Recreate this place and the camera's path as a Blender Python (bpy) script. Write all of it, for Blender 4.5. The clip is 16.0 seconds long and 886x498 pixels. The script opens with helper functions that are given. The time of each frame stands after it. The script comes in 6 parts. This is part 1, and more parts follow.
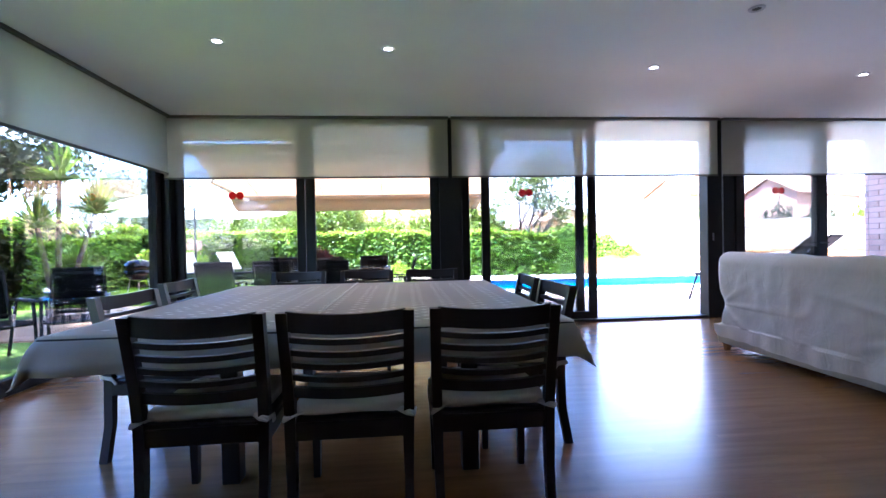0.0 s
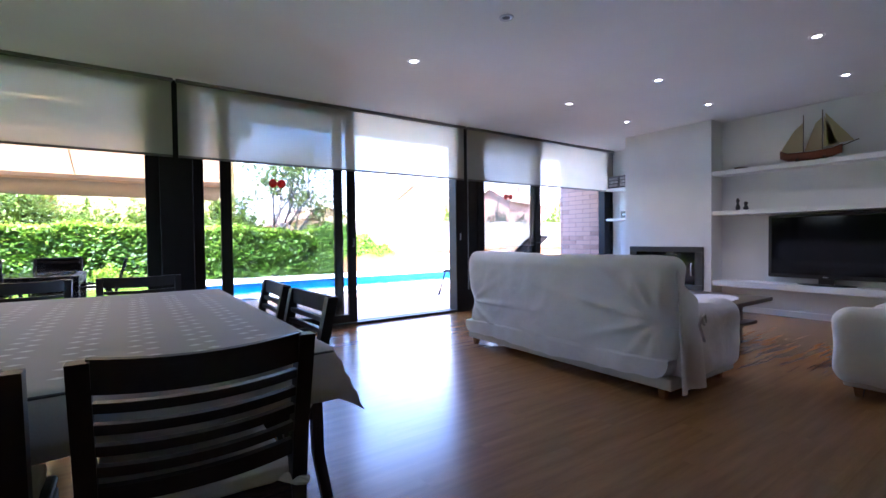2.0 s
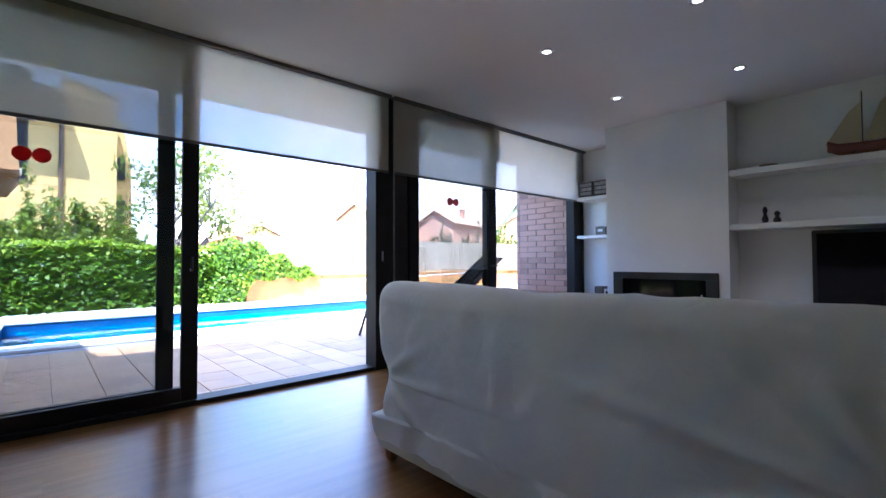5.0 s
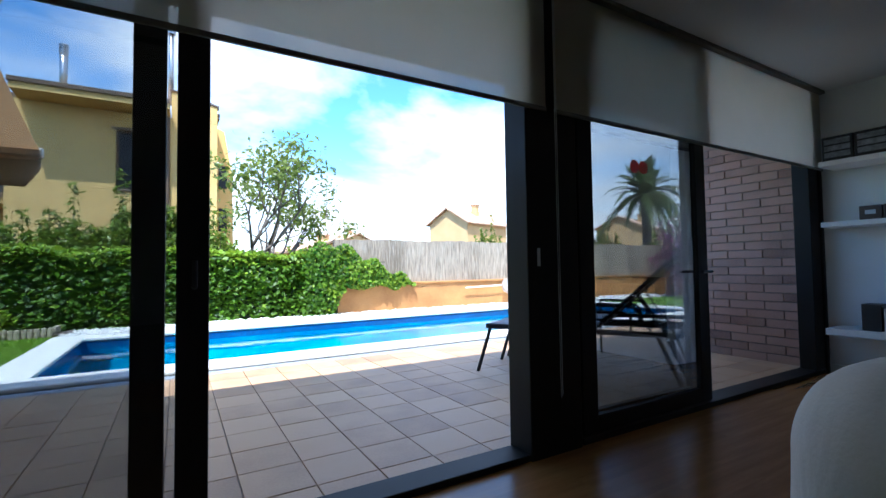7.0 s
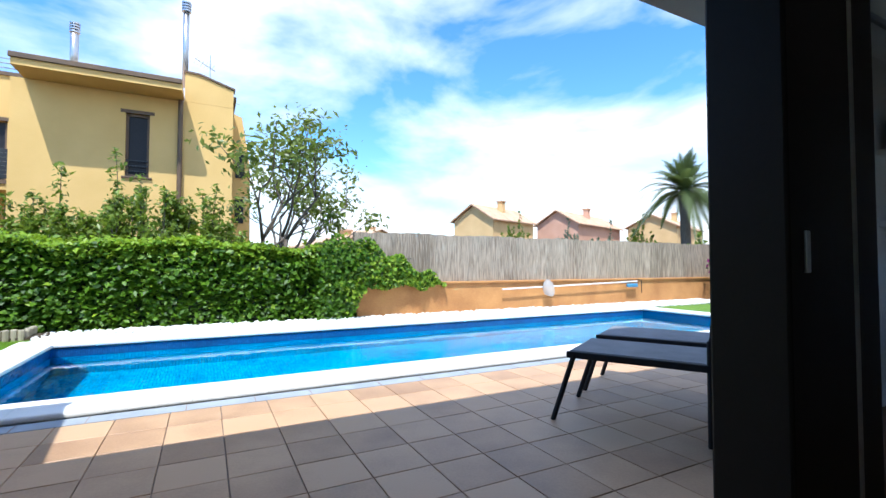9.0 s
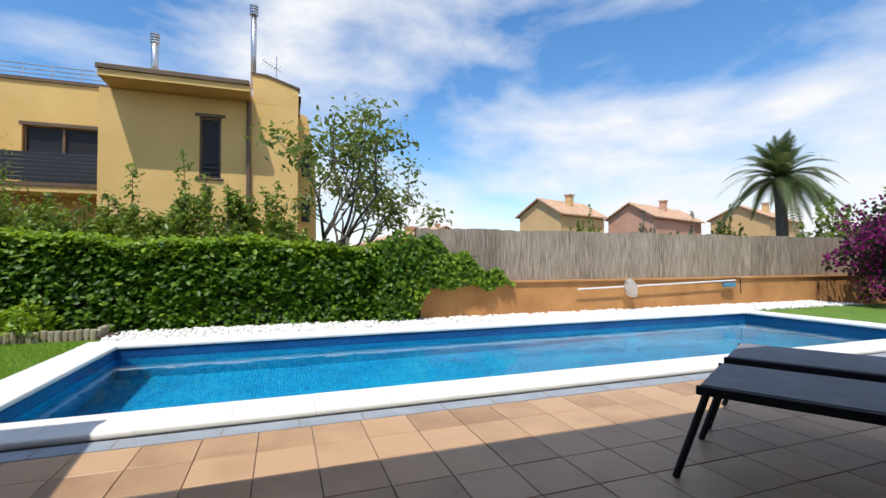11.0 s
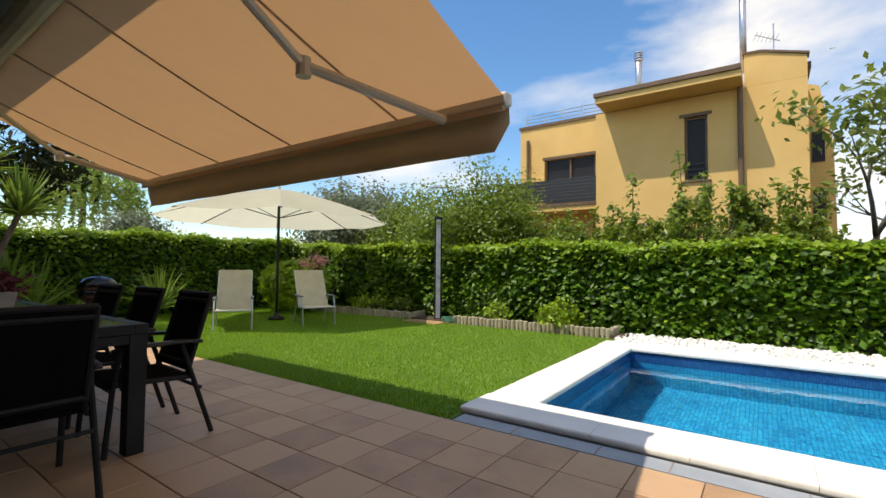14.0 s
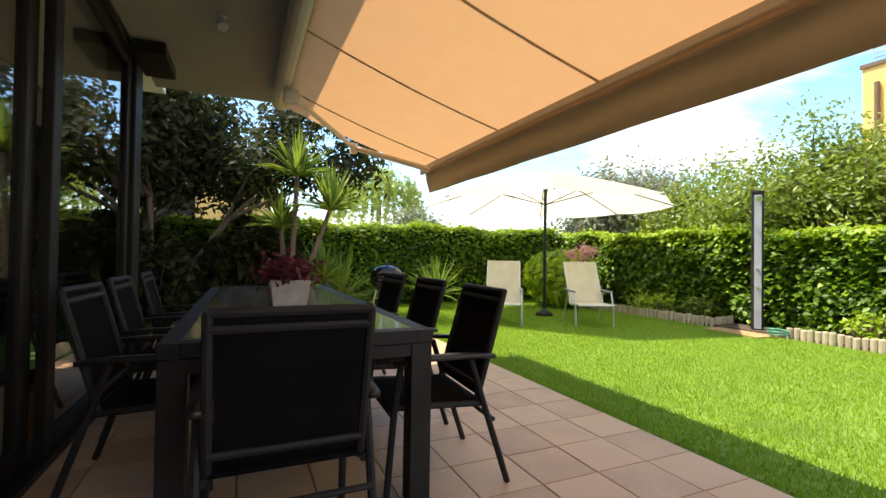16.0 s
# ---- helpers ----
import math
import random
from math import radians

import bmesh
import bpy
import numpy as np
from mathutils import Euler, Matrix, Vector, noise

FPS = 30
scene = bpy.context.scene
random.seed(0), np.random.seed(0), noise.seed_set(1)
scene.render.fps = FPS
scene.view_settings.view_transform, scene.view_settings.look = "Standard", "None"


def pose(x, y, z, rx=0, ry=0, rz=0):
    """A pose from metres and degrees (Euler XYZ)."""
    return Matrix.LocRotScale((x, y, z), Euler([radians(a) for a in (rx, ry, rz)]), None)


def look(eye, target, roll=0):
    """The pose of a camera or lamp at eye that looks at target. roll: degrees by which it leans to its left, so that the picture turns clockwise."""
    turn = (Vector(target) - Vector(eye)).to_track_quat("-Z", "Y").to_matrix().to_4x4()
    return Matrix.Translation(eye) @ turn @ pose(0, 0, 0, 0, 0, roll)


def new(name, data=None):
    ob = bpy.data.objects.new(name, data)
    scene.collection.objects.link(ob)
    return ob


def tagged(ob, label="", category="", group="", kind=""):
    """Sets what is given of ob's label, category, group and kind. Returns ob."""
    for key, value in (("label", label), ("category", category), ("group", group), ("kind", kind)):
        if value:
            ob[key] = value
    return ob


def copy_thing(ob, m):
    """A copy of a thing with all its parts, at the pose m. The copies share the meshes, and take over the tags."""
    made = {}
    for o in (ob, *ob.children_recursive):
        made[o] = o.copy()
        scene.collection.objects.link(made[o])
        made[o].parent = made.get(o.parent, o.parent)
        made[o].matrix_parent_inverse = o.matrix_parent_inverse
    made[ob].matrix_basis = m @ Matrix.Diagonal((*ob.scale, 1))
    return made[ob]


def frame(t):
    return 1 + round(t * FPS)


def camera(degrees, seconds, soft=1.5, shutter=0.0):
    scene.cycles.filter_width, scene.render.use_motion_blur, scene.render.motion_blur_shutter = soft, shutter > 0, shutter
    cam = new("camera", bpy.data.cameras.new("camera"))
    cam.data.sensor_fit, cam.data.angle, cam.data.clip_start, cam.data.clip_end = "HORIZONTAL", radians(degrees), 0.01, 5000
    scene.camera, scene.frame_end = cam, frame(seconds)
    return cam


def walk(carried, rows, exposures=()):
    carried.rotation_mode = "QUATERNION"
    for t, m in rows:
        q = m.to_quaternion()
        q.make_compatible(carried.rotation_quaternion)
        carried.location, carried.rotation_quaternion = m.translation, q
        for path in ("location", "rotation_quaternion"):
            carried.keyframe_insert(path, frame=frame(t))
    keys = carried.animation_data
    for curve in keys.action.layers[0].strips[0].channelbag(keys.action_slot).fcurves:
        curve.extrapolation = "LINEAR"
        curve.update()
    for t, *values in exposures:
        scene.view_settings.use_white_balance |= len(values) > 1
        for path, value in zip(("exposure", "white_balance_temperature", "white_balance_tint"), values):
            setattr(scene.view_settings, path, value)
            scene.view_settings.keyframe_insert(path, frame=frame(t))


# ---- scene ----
# ---- camera and walk ----
cam = camera(88.8, 16.0, 1.5)
PATH = [
    (0, (-0.116, -0.343, 1.082), (0.052, 1.65, 1.06), -1.1),
    (0.5, (-0.103, -0.218, 1.084), (0.267, 1.747, 1.059), -1.1),
    (1, (-0.06, -0.097, 1.081), (0.536, 1.812, 1.051), -1.0),
    (1.5, (-0.001, 0.03, 1.082), (0.865, 1.833, 1.051), -0.9),
    (2, (0.082, 0.188, 1.082), (1.221, 1.831, 1.037), -0.7),
    (2.5, (0.176, 0.308, 1.082), (1.528, 1.781, 1.048), -0.7),
    (3, (0.328, 0.437, 1.079), (1.772, 1.821, 1.039), -0.6),
    (5.3, (1.704, 2.026, 1.054), (2.99, 3.556, 1.124), -0.3),
    (5.5, (1.776, 2.19, 1.041), (3.024, 3.751, 1.116), -0.4),
    (6, (1.974, 2.682, 1.063), (3.12, 4.319, 1.136), -0.7),
    (6.5, (2.166, 3.158, 1.068), (3.248, 4.838, 1.146), -0.8),
    (7, (2.353, 3.61, 1.063), (3.366, 5.332, 1.142), -0.8),
    (7.5, (2.512, 4.026, 1.069), (3.504, 5.761, 1.135), -0.7),
    (8, (2.654, 4.414, 1.066), (3.616, 6.167, 1.134), -0.4),
    (8.2, (2.698, 4.561, 1.058), (3.652, 6.318, 1.124), -0.3),
    (10.3, (3.019, 5.43, 1.118), (3.848, 7.249, 1.181), 0.3),
    (10.5, (3.047, 5.518, 1.105), (3.84, 7.353, 1.159), 0.0),
    (11, (3.091, 5.625, 1.111), (3.759, 7.509, 1.163), -0.1),
    (11.5, (3.118, 5.687, 1.11), (3.582, 7.632, 1.168), -0.1),
    (12, (3.106, 5.74, 1.095), (3.276, 7.731, 1.16), 0.1),
    (12.5, (3.034, 5.823, 1.08), (2.882, 7.816, 1.148), 0.1),
    (13, (2.926, 5.902, 1.094), (2.421, 7.836, 1.167), 0.3),
    (13.5, (2.772, 6.002, 1.097), (1.926, 7.812, 1.185), 0.3),
    (14, (2.57, 6.134, 1.086), (1.409, 7.761, 1.163), 0.5),
    (14.5, (2.314, 6.268, 1.065), (0.891, 7.672, 1.126), 0.6),
    (15, (1.997, 6.388, 1.07), (0.387, 7.572, 1.118), 0.7),
    (15.5, (1.72, 6.487, 1.068), (-0.027, 7.459, 1.114), 0.8),
    (16, (1.439, 6.548, 1.054), (-0.391, 7.354, 1.086), 0.8),
]
EXPOSURE = [(0, 4.05, 5350, 30), (3.0, 3.72, 5400, 28), (5.5, 2.72, 5500, 17), (6.5, 1.75, 5550, 9), (7.0, 1.32, 5500, 8), (8.2, 1.2, 5500, 7), (9.0, 0.75, 5800, 8),
            (10.3, 0.12, 6350, 10), (11.5, 0.0, 6600, 10), (12.5, -0.08, 6850, 11), (14.0, 0.2, 7300, 11), (15.0, 0.75, 7600, 12), (16.0, 1.35, 7900, 13)]
walk(cam, [(t, look(eye, target, roll)) for t, eye, target, roll in PATH], EXPOSURE)

# ---- sky, sun and lamps ----
SUN_WAY = Vector((-0.57, -0.85, 2.0)).normalized()
SUN_UP = math.asin(SUN_WAY.z)
SUN_AROUND = math.atan2(SUN_WAY.x, SUN_WAY.y)

world = bpy.data.worlds.new("sky")
scene.world = world
world.use_nodes = True
wn, wl = world.node_tree.nodes, world.node_tree.links
wn.clear()
sky = wn.new("ShaderNodeTexSky")
sky.sky_type = "NISHITA"
sky.sun_disc = False
sky.sun_elevation, sky.sun_rotation = SUN_UP, SUN_AROUND
sky.air_density, sky.dust_density, sky.ozone_density = 1.1, 0.25, 4.5
w_coord = wn.new("ShaderNodeTexCoord")
w_map = wn.new("ShaderNodeMapping")
w_map.inputs["Scale"].default_value = (1.0, 1.0, 2.2)
w_map.inputs["Location"].default_value = (0.35, 0.12, 0.0)
w_noise = wn.new("ShaderNodeTexNoise")
w_noise.inputs["Scale"].default_value = 2.0
w_noise.inputs["Detail"].default_value = 7.0
w_noise.inputs["Roughness"].default_value = 0.52
w_noise.inputs["Distortion"].default_value = 0.25
w_ramp = wn.new("ShaderNodeValToRGB")
w_ramp.color_ramp.elements[0].position, w_ramp.color_ramp.elements[1].position = 0.42, 0.62
w_mix = wn.new("ShaderNodeMix")
w_mix.data_type = "RGBA"
w_mix.inputs[7].default_value = (6.2, 6.3, 6.5, 1)
w_bg = wn.new("ShaderNodeBackground")
w_bg.inputs["Strength"].default_value = 0.15
w_out = wn.new("ShaderNodeOutputWorld")
wl.new(w_coord.outputs["Generated"], w_map.inputs["Vector"])
wl.new(w_map.outputs["Vector"], w_noise.inputs["Vector"])
# the cloud bank lies over the garden's far end and thins out towards the other side
w_axes, w_side, w_sum = wn.new("ShaderNodeSeparateXYZ"), wn.new("ShaderNodeMapRange"), wn.new("ShaderNodeMath")
w_side.inputs["From Min"].default_value, w_side.inputs["From Max"].default_value = -0.4, 0.35
w_side.inputs["To Min"].default_value, w_side.inputs["To Max"].default_value = -0.13, 0.08
w_sum.operation = "ADD"
wl.new(w_coord.outputs["Generated"], w_axes.inputs[0])
wl.new(w_axes.outputs["X"], w_side.inputs["Value"])
wl.new(w_noise.outputs["Fac"], w_sum.inputs[0])
wl.new(w_side.outputs["Result"], w_sum.inputs[1])
wl.new(w_sum.outputs[0], w_ramp.inputs["Fac"])
wl.new(w_ramp.outputs["Color"], w_mix.inputs[0])
w_blue = wn.new("ShaderNodeHueSaturation")
w_blue.inputs["Saturation"].default_value, w_blue.inputs["Value"].default_value = 1.2, 1.22
wl.new(sky.outputs["Color"], w_blue.inputs["Color"])
wl.new(w_blue.outputs["Color"], w_mix.inputs[6])
wl.new(w_mix.outputs[2], w_bg.inputs["Color"])
wl.new(w_bg.outputs["Background"], w_out.inputs["Surface"])

sun = new("sun", bpy.data.lights.new("sun", "SUN"))
sun.data.energy, sun.data.angle, sun.data.color = 4.2, radians(0.53), (1.0, 0.95, 0.87)
sun.matrix_world = look((0, 0, 30), Vector((0, 0, 30)) - SUN_WAY)

# ---- materials ----
def material(name):
    m = bpy.data.materials.new(name)
    m.use_nodes = True
    nt = m.node_tree
    return m, nt, nt.nodes, nt.links, nt.nodes["Principled BSDF"]


def coords(nodes, links, scale=(1, 1, 1), turn=(0, 0, 0)):
    c, mp = nodes.new("ShaderNodeTexCoord"), nodes.new("ShaderNodeMapping")
    mp.inputs["Scale"].default_value, mp.inputs["Rotation"].default_value = scale, turn
    links.new(c.outputs["Object"], mp.inputs["Vector"])
    return mp.outputs["Vector"]


def surface(name, dark, light, rough=0.6, scale=3.0, fine=60.0, bump=0.15, metal=0.0, stretch=(1, 1, 1), spread=0.0, spec=0.5, sheen=0.0, depth=0.004, rough_var=0.1):
    """A painted, cast or woven surface: two colours mixed by coarse and fine noise, with fine relief."""
    m, nt, nodes, links, bsdf = material(name)
    v = coords(nodes, links, stretch)
    if spread:
        # every piece shows its own stretch of the grain
        place, shift = nodes.new("ShaderNodeObjectInfo"), nodes.new("ShaderNodeVectorMath")
        shift.operation = "MULTIPLY_ADD"
        shift.inputs[1].default_value = (3.7, 5.3, 2.9)
        links.new(place.outputs["Location"], shift.inputs[0])
        links.new(v, shift.inputs[2])
        v = shift.outputs[0]
    big, small = nodes.new("ShaderNodeTexNoise"), nodes.new("ShaderNodeTexNoise")
    big.inputs["Scale"].default_value, big.inputs["Detail"].default_value = scale, 5.0
    small.inputs["Scale"].default_value, small.inputs["Detail"].default_value = fine, 3.0
    links.new(v, big.inputs["Vector"])
    links.new(v, small.inputs["Vector"])
    add = nodes.new("ShaderNodeMath")
    add.operation = "MULTIPLY_ADD"
    add.inputs[1].default_value = 0.35
    links.new(small.outputs["Fac"], add.inputs[0])
    links.new(big.outputs["Fac"], add.inputs[2])
    fac = add.outputs[0]
    if spread:
        info, more = nodes.new("ShaderNodeObjectInfo"), nodes.new("ShaderNodeMath")
        more.operation = "MULTIPLY_ADD"
        more.inputs[1].default_value = spread
        links.new(info.outputs["Random"], more.inputs[0])
        links.new(fac, more.inputs[2])
        fac = more.outputs[0]
    ramp = nodes.new("ShaderNodeValToRGB")
    ramp.color_ramp.elements[0].position, ramp.color_ramp.elements[1].position = 0.38, 0.95 + spread * 0.6
    ramp.color_ramp.elements[0].color, ramp.color_ramp.elements[1].color = (*dark, 1), (*light, 1)
    links.new(fac, ramp.inputs["Fac"])
    links.new(ramp.outputs["Color"], bsdf.inputs["Base Color"])
    rr = nodes.new("ShaderNodeMapRange")
    rr.inputs["To Min"].default_value, rr.inputs["To Max"].default_value = max(rough - rough_var, 0.02), min(rough + rough_var, 1)
    links.new(big.outputs["Fac"], rr.inputs["Value"])
    links.new(rr.outputs["Result"], bsdf.inputs["Roughness"])
    bsdf.inputs["Metallic"].default_value = metal
    bsdf.inputs["Specular IOR Level"].default_value = spec
    bsdf.inputs["Sheen Weight"].default_value = sheen
    if bump:
        b = nodes.new("ShaderNodeBump")
        b.inputs["Strength"].default_value, b.inputs["Distance"].default_value = bump, depth
        links.new(small.outputs["Fac"], b.inputs["Height"])
        links.new(b.outputs["Normal"], bsdf.inputs["Normal"])
    return m


def pane_glass(name, tint=(0.77, 0.79, 0.80), gloss=0.045):
    m, nt, nodes, links, bsdf = material(name)
    nodes.remove(bsdf)
    fr, tr, gl, mx = (nodes.new(k) for k in ("ShaderNodeLayerWeight", "ShaderNodeBsdfTransparent", "ShaderNodeBsdfGlossy", "ShaderNodeMixShader"))
    power, ramp = nodes.new("ShaderNodeMath"), nodes.new("ShaderNodeMapRange")
    power.operation = "POWER"
    power.inputs[1].default_value = 2.2
    fr.inputs["Blend"].default_value = 0.5
    ramp.inputs["To Min"].default_value, ramp.inputs["To Max"].default_value = gloss, 0.95
    tr.inputs["Color"].default_value = (*tint, 1)
    gl.inputs["Roughness"].default_value = 0.01
    links.new(fr.outputs["Facing"], power.inputs[0])
    links.new(power.outputs[0], ramp.inputs["Value"])
    links.new(ramp.outputs["Result"], mx.inputs[0])
    links.new(tr.outputs[0], mx.inputs[1])
    links.new(gl.outputs[0], mx.inputs[2])
    links.new(mx.outputs[0], nodes["Material Output"].inputs["Surface"])
    return m


def cloth_light(name, colour, through_colour, see=0.0, thick=0.5, weave=400.0):
    """Fabric that light shines through: diffuse, translucent and a little open weave."""
    m, nt, nodes, links, bsdf = material(name)
    nodes.remove(bsdf)
    df, tl, tr = (nodes.new(k) for k in ("ShaderNodeBsdfDiffuse", "ShaderNodeBsdfTranslucent", "ShaderNodeBsdfTransparent"))
    v = coords(nodes, links)
    n = nodes.new("ShaderNodeTexNoise")
    n.inputs["Scale"].default_value, n.inputs["Detail"].default_value = 4.0, 6.0
    links.new(v, n.inputs["Vector"])
    mixc = nodes.new("ShaderNodeMix")
    mixc.data_type = "RGBA"
    mixc.inputs[6].default_value, mixc.inputs[7].default_value = (*[c * 0.76 for c in colour], 1), (*colour, 1)
    links.new(n.outputs["Fac"], mixc.inputs[0])
    links.new(mixc.outputs[2], df.inputs["Color"])
    tl.inputs["Color"].default_value = (*through_colour, 1)
    a, b = nodes.new("ShaderNodeMixShader"), nodes.new("ShaderNodeMixShader")
    a.inputs[0].default_value, b.inputs[0].default_value = thick, see
    links.new(df.outputs[0], a.inputs[1])
    links.new(tl.outputs[0], a.inputs[2])
    links.new(a.outputs[0], b.inputs[1])
    links.new(tr.outputs[0], b.inputs[2])
    links.new(b.outputs[0], nodes["Material Output"].inputs["Surface"])
    return m


def leaf_material(name, dark, light, back, rough=0.45):
    """Leaves: colour varies from leaf to leaf, and light comes through them."""
    m, nt, nodes, links, bsdf = material(name)
    geo, ramp = nodes.new("ShaderNodeNewGeometry"), nodes.new("ShaderNodeValToRGB")
    ramp.color_ramp.elements[0].color, ramp.color_ramp.elements[1].color = (*dark, 1), (*light, 1)
    links.new(geo.outputs["Random Per Island"], ramp.inputs["Fac"])
    links.new(ramp.outputs["Color"], bsdf.inputs["Base Color"])
    bsdf.inputs["Roughness"].default_value = rough
    bsdf.inputs["Specular IOR Level"].default_value = 0.35
    tl, mx = nodes.new("ShaderNodeBsdfTranslucent"), nodes.new("ShaderNodeMixShader")
    tl.inputs["Color"].default_value = (*back, 1)
    mx.inputs[0].default_value = 0.35
    links.new(bsdf.outputs[0], mx.inputs[1])
    links.new(tl.outputs[0], mx.inputs[2])
    links.new(mx.outputs[0], nodes["Material Output"].inputs["Surface"])
    return m


def water_material(name):
    m, nt, nodes, links, bsdf = material(name)
    nodes.remove(bsdf)
    fr, tr, gl, mx = (nodes.new(k) for k in ("ShaderNodeFresnel", "ShaderNodeBsdfRefraction", "ShaderNodeBsdfGlossy", "ShaderNodeMixShader"))
    v = coords(nodes, links)
    n, b = nodes.new("ShaderNodeTexNoise"), nodes.new("ShaderNodeBump")
    n.inputs["Scale"].default_value, n.inputs["Detail"].default_value = 4.0, 2.0
    b.inputs["Strength"].default_value, b.inputs["Distance"].default_value = 0.07, 0.05
    links.new(v, n.inputs["Vector"])
    links.new(n.outputs["Fac"], b.inputs["Height"])
    for node in (fr, gl):
        links.new(b.outputs["Normal"], node.inputs["Normal"])
    fr.inputs["IOR"].default_value = 1.33
    tr.inputs["Color"].default_value = (0.74, 0.95, 0.98, 1)
    tr.inputs["IOR"].default_value, tr.inputs["Roughness"].default_value = 1.33, 0.0
    links.new(b.outputs["Normal"], tr.inputs["Normal"])
    gl.inputs["Roughness"].default_value = 0.02
    links.new(fr.outputs[0], mx.inputs[0])
    links.new(tr.outputs[0], mx.inputs[1])
    links.new(gl.outputs[0], mx.inputs[2])
    links.new(mx.outputs[0], nodes["Material Output"].inputs["Surface"])
    return m


def mosaic_material(name, deep=(0.004, 0.115, 0.24, 1), pale=(0.035, 0.40, 0.55, 1), joint=(0.004, 0.06, 0.14, 1), pitch=0.05):
    """Small square glass tiles with darker joints and tile-to-tile colour changes."""
    m, nt, nodes, links, bsdf = material(name)
    v = coords(nodes, links, (1, 1, 1))
    snap, cloud, white, ramp = nodes.new("ShaderNodeVectorMath"), nodes.new("ShaderNodeTexNoise"), nodes.new("ShaderNodeTexWhiteNoise"), nodes.new("ShaderNodeValToRGB")
    snap.operation = "SNAP"
    snap.inputs[1].default_value = (pitch, pitch, pitch)
    links.new(v, snap.inputs[0])
    links.new(snap.outputs[0], white.inputs["Vector"])
    cloud.inputs["Scale"].default_value = 1.2
    links.new(v, cloud.inputs["Vector"])
    add = nodes.new("ShaderNodeMath")
    add.operation = "MULTIPLY_ADD"
    add.inputs[1].default_value = 0.4
    links.new(white.outputs["Value"], add.inputs[0])
    links.new(cloud.outputs["Fac"], add.inputs[2])
    ramp.color_ramp.elements[0].position, ramp.color_ramp.elements[1].position = 0.35, 1.0
    ramp.color_ramp.elements[0].color, ramp.color_ramp.elements[1].color = deep, pale
    links.new(add.outputs[0], ramp.inputs["Fac"])
    # joints: the distance from each tile's corner, along the two axes of its face
    off, axes = nodes.new("ShaderNodeVectorMath"), nodes.new("ShaderNodeSeparateXYZ")
    off.operation = "SUBTRACT"
    links.new(v, off.inputs[0])
    links.new(snap.outputs[0], off.inputs[1])
    links.new(off.outputs[0], axes.inputs[0])
    near = nodes.new("ShaderNodeMath")
    near.operation = "MINIMUM"
    links.new(axes.outputs["X"], near.inputs[0])
    links.new(axes.outputs["Y"], near.inputs[1])
    is_joint = nodes.new("ShaderNodeMath")
    is_joint.operation = "LESS_THAN"
    is_joint.inputs[1].default_value = pitch * 0.13
    links.new(near.outputs[0], is_joint.inputs[0])
    mix = nodes.new("ShaderNodeMix")
    mix.data_type = "RGBA"
    mix.inputs[7].default_value = joint
    links.new(is_joint.outputs[0], mix.inputs[0])
    links.new(ramp.outputs["Color"], mix.inputs[6])
    links.new(mix.outputs[2], bsdf.inputs["Base Color"])
    bsdf.inputs["Roughness"].default_value = 0.25
    return m


def wood_material(name, dark, light, rough=0.35, along="x", ring=9.0, spread=0.25, spec=0.5, bump=0.05):
    s = {"x": (0.5, 6, 6), "y": (6, 0.5, 6), "z": (6, 6, 0.5)}[along]
    return surface(name, dark, light, rough, ring * 0.35, ring * 5, bump, 0.0, s, spread, spec, 0.0, 0.001, 0.015)


def stripes_material(name, dark, light, width, rough=0.8, axis="x", soft=0.3):
    """Reed or cane screening: thin uprights with uneven colour."""
    m, nt, nodes, links, bsdf = material(name)
    v = coords(nodes, links, (1, 1, 0.06))
    n, n2, ramp, b = nodes.new("ShaderNodeTexNoise"), nodes.new("ShaderNodeTexNoise"), nodes.new("ShaderNodeValToRGB"), nodes.new("ShaderNodeBump")
    n.inputs["Scale"].default_value, n.inputs["Detail"].default_value = 1 / width, 2.0
    n2.inputs["Scale"].default_value = 1.2
    links.new(v, n.inputs["Vector"])
    links.new(v, n2.inputs["Vector"])
    add = nodes.new("ShaderNodeMath")
    add.operation = "MULTIPLY_ADD"
    add.inputs[1].default_value = 0.4
    links.new(n2.outputs["Fac"], add.inputs[0])
    links.new(n.outputs["Fac"], add.inputs[2])
    ramp.color_ramp.elements[0].position, ramp.color_ramp.elements[1].position = 0.5, 0.9
    ramp.color_ramp.elements[0].color, ramp.color_ramp.elements[1].color = (*dark, 1), (*light, 1)
    links.new(add.outputs[0], ramp.inputs["Fac"])
    links.new(ramp.outputs["Color"], bsdf.inputs["Base Color"])
    b.inputs["Strength"].default_value, b.inputs["Distance"].default_value = 0.6, 0.02
    links.new(n.outputs["Fac"], b.inputs["Height"])
    links.new(b.outputs["Normal"], bsdf.inputs["Normal"])
    bsdf.inputs["Roughness"].default_value = rough
    return m


def glow_material(name, colour, strength):
    m, nt, nodes, links, bsdf = material(name)
    bsdf.inputs["Emission Color"].default_value, bsdf.inputs["Emission Strength"].default_value = (*colour, 1), strength
    return m


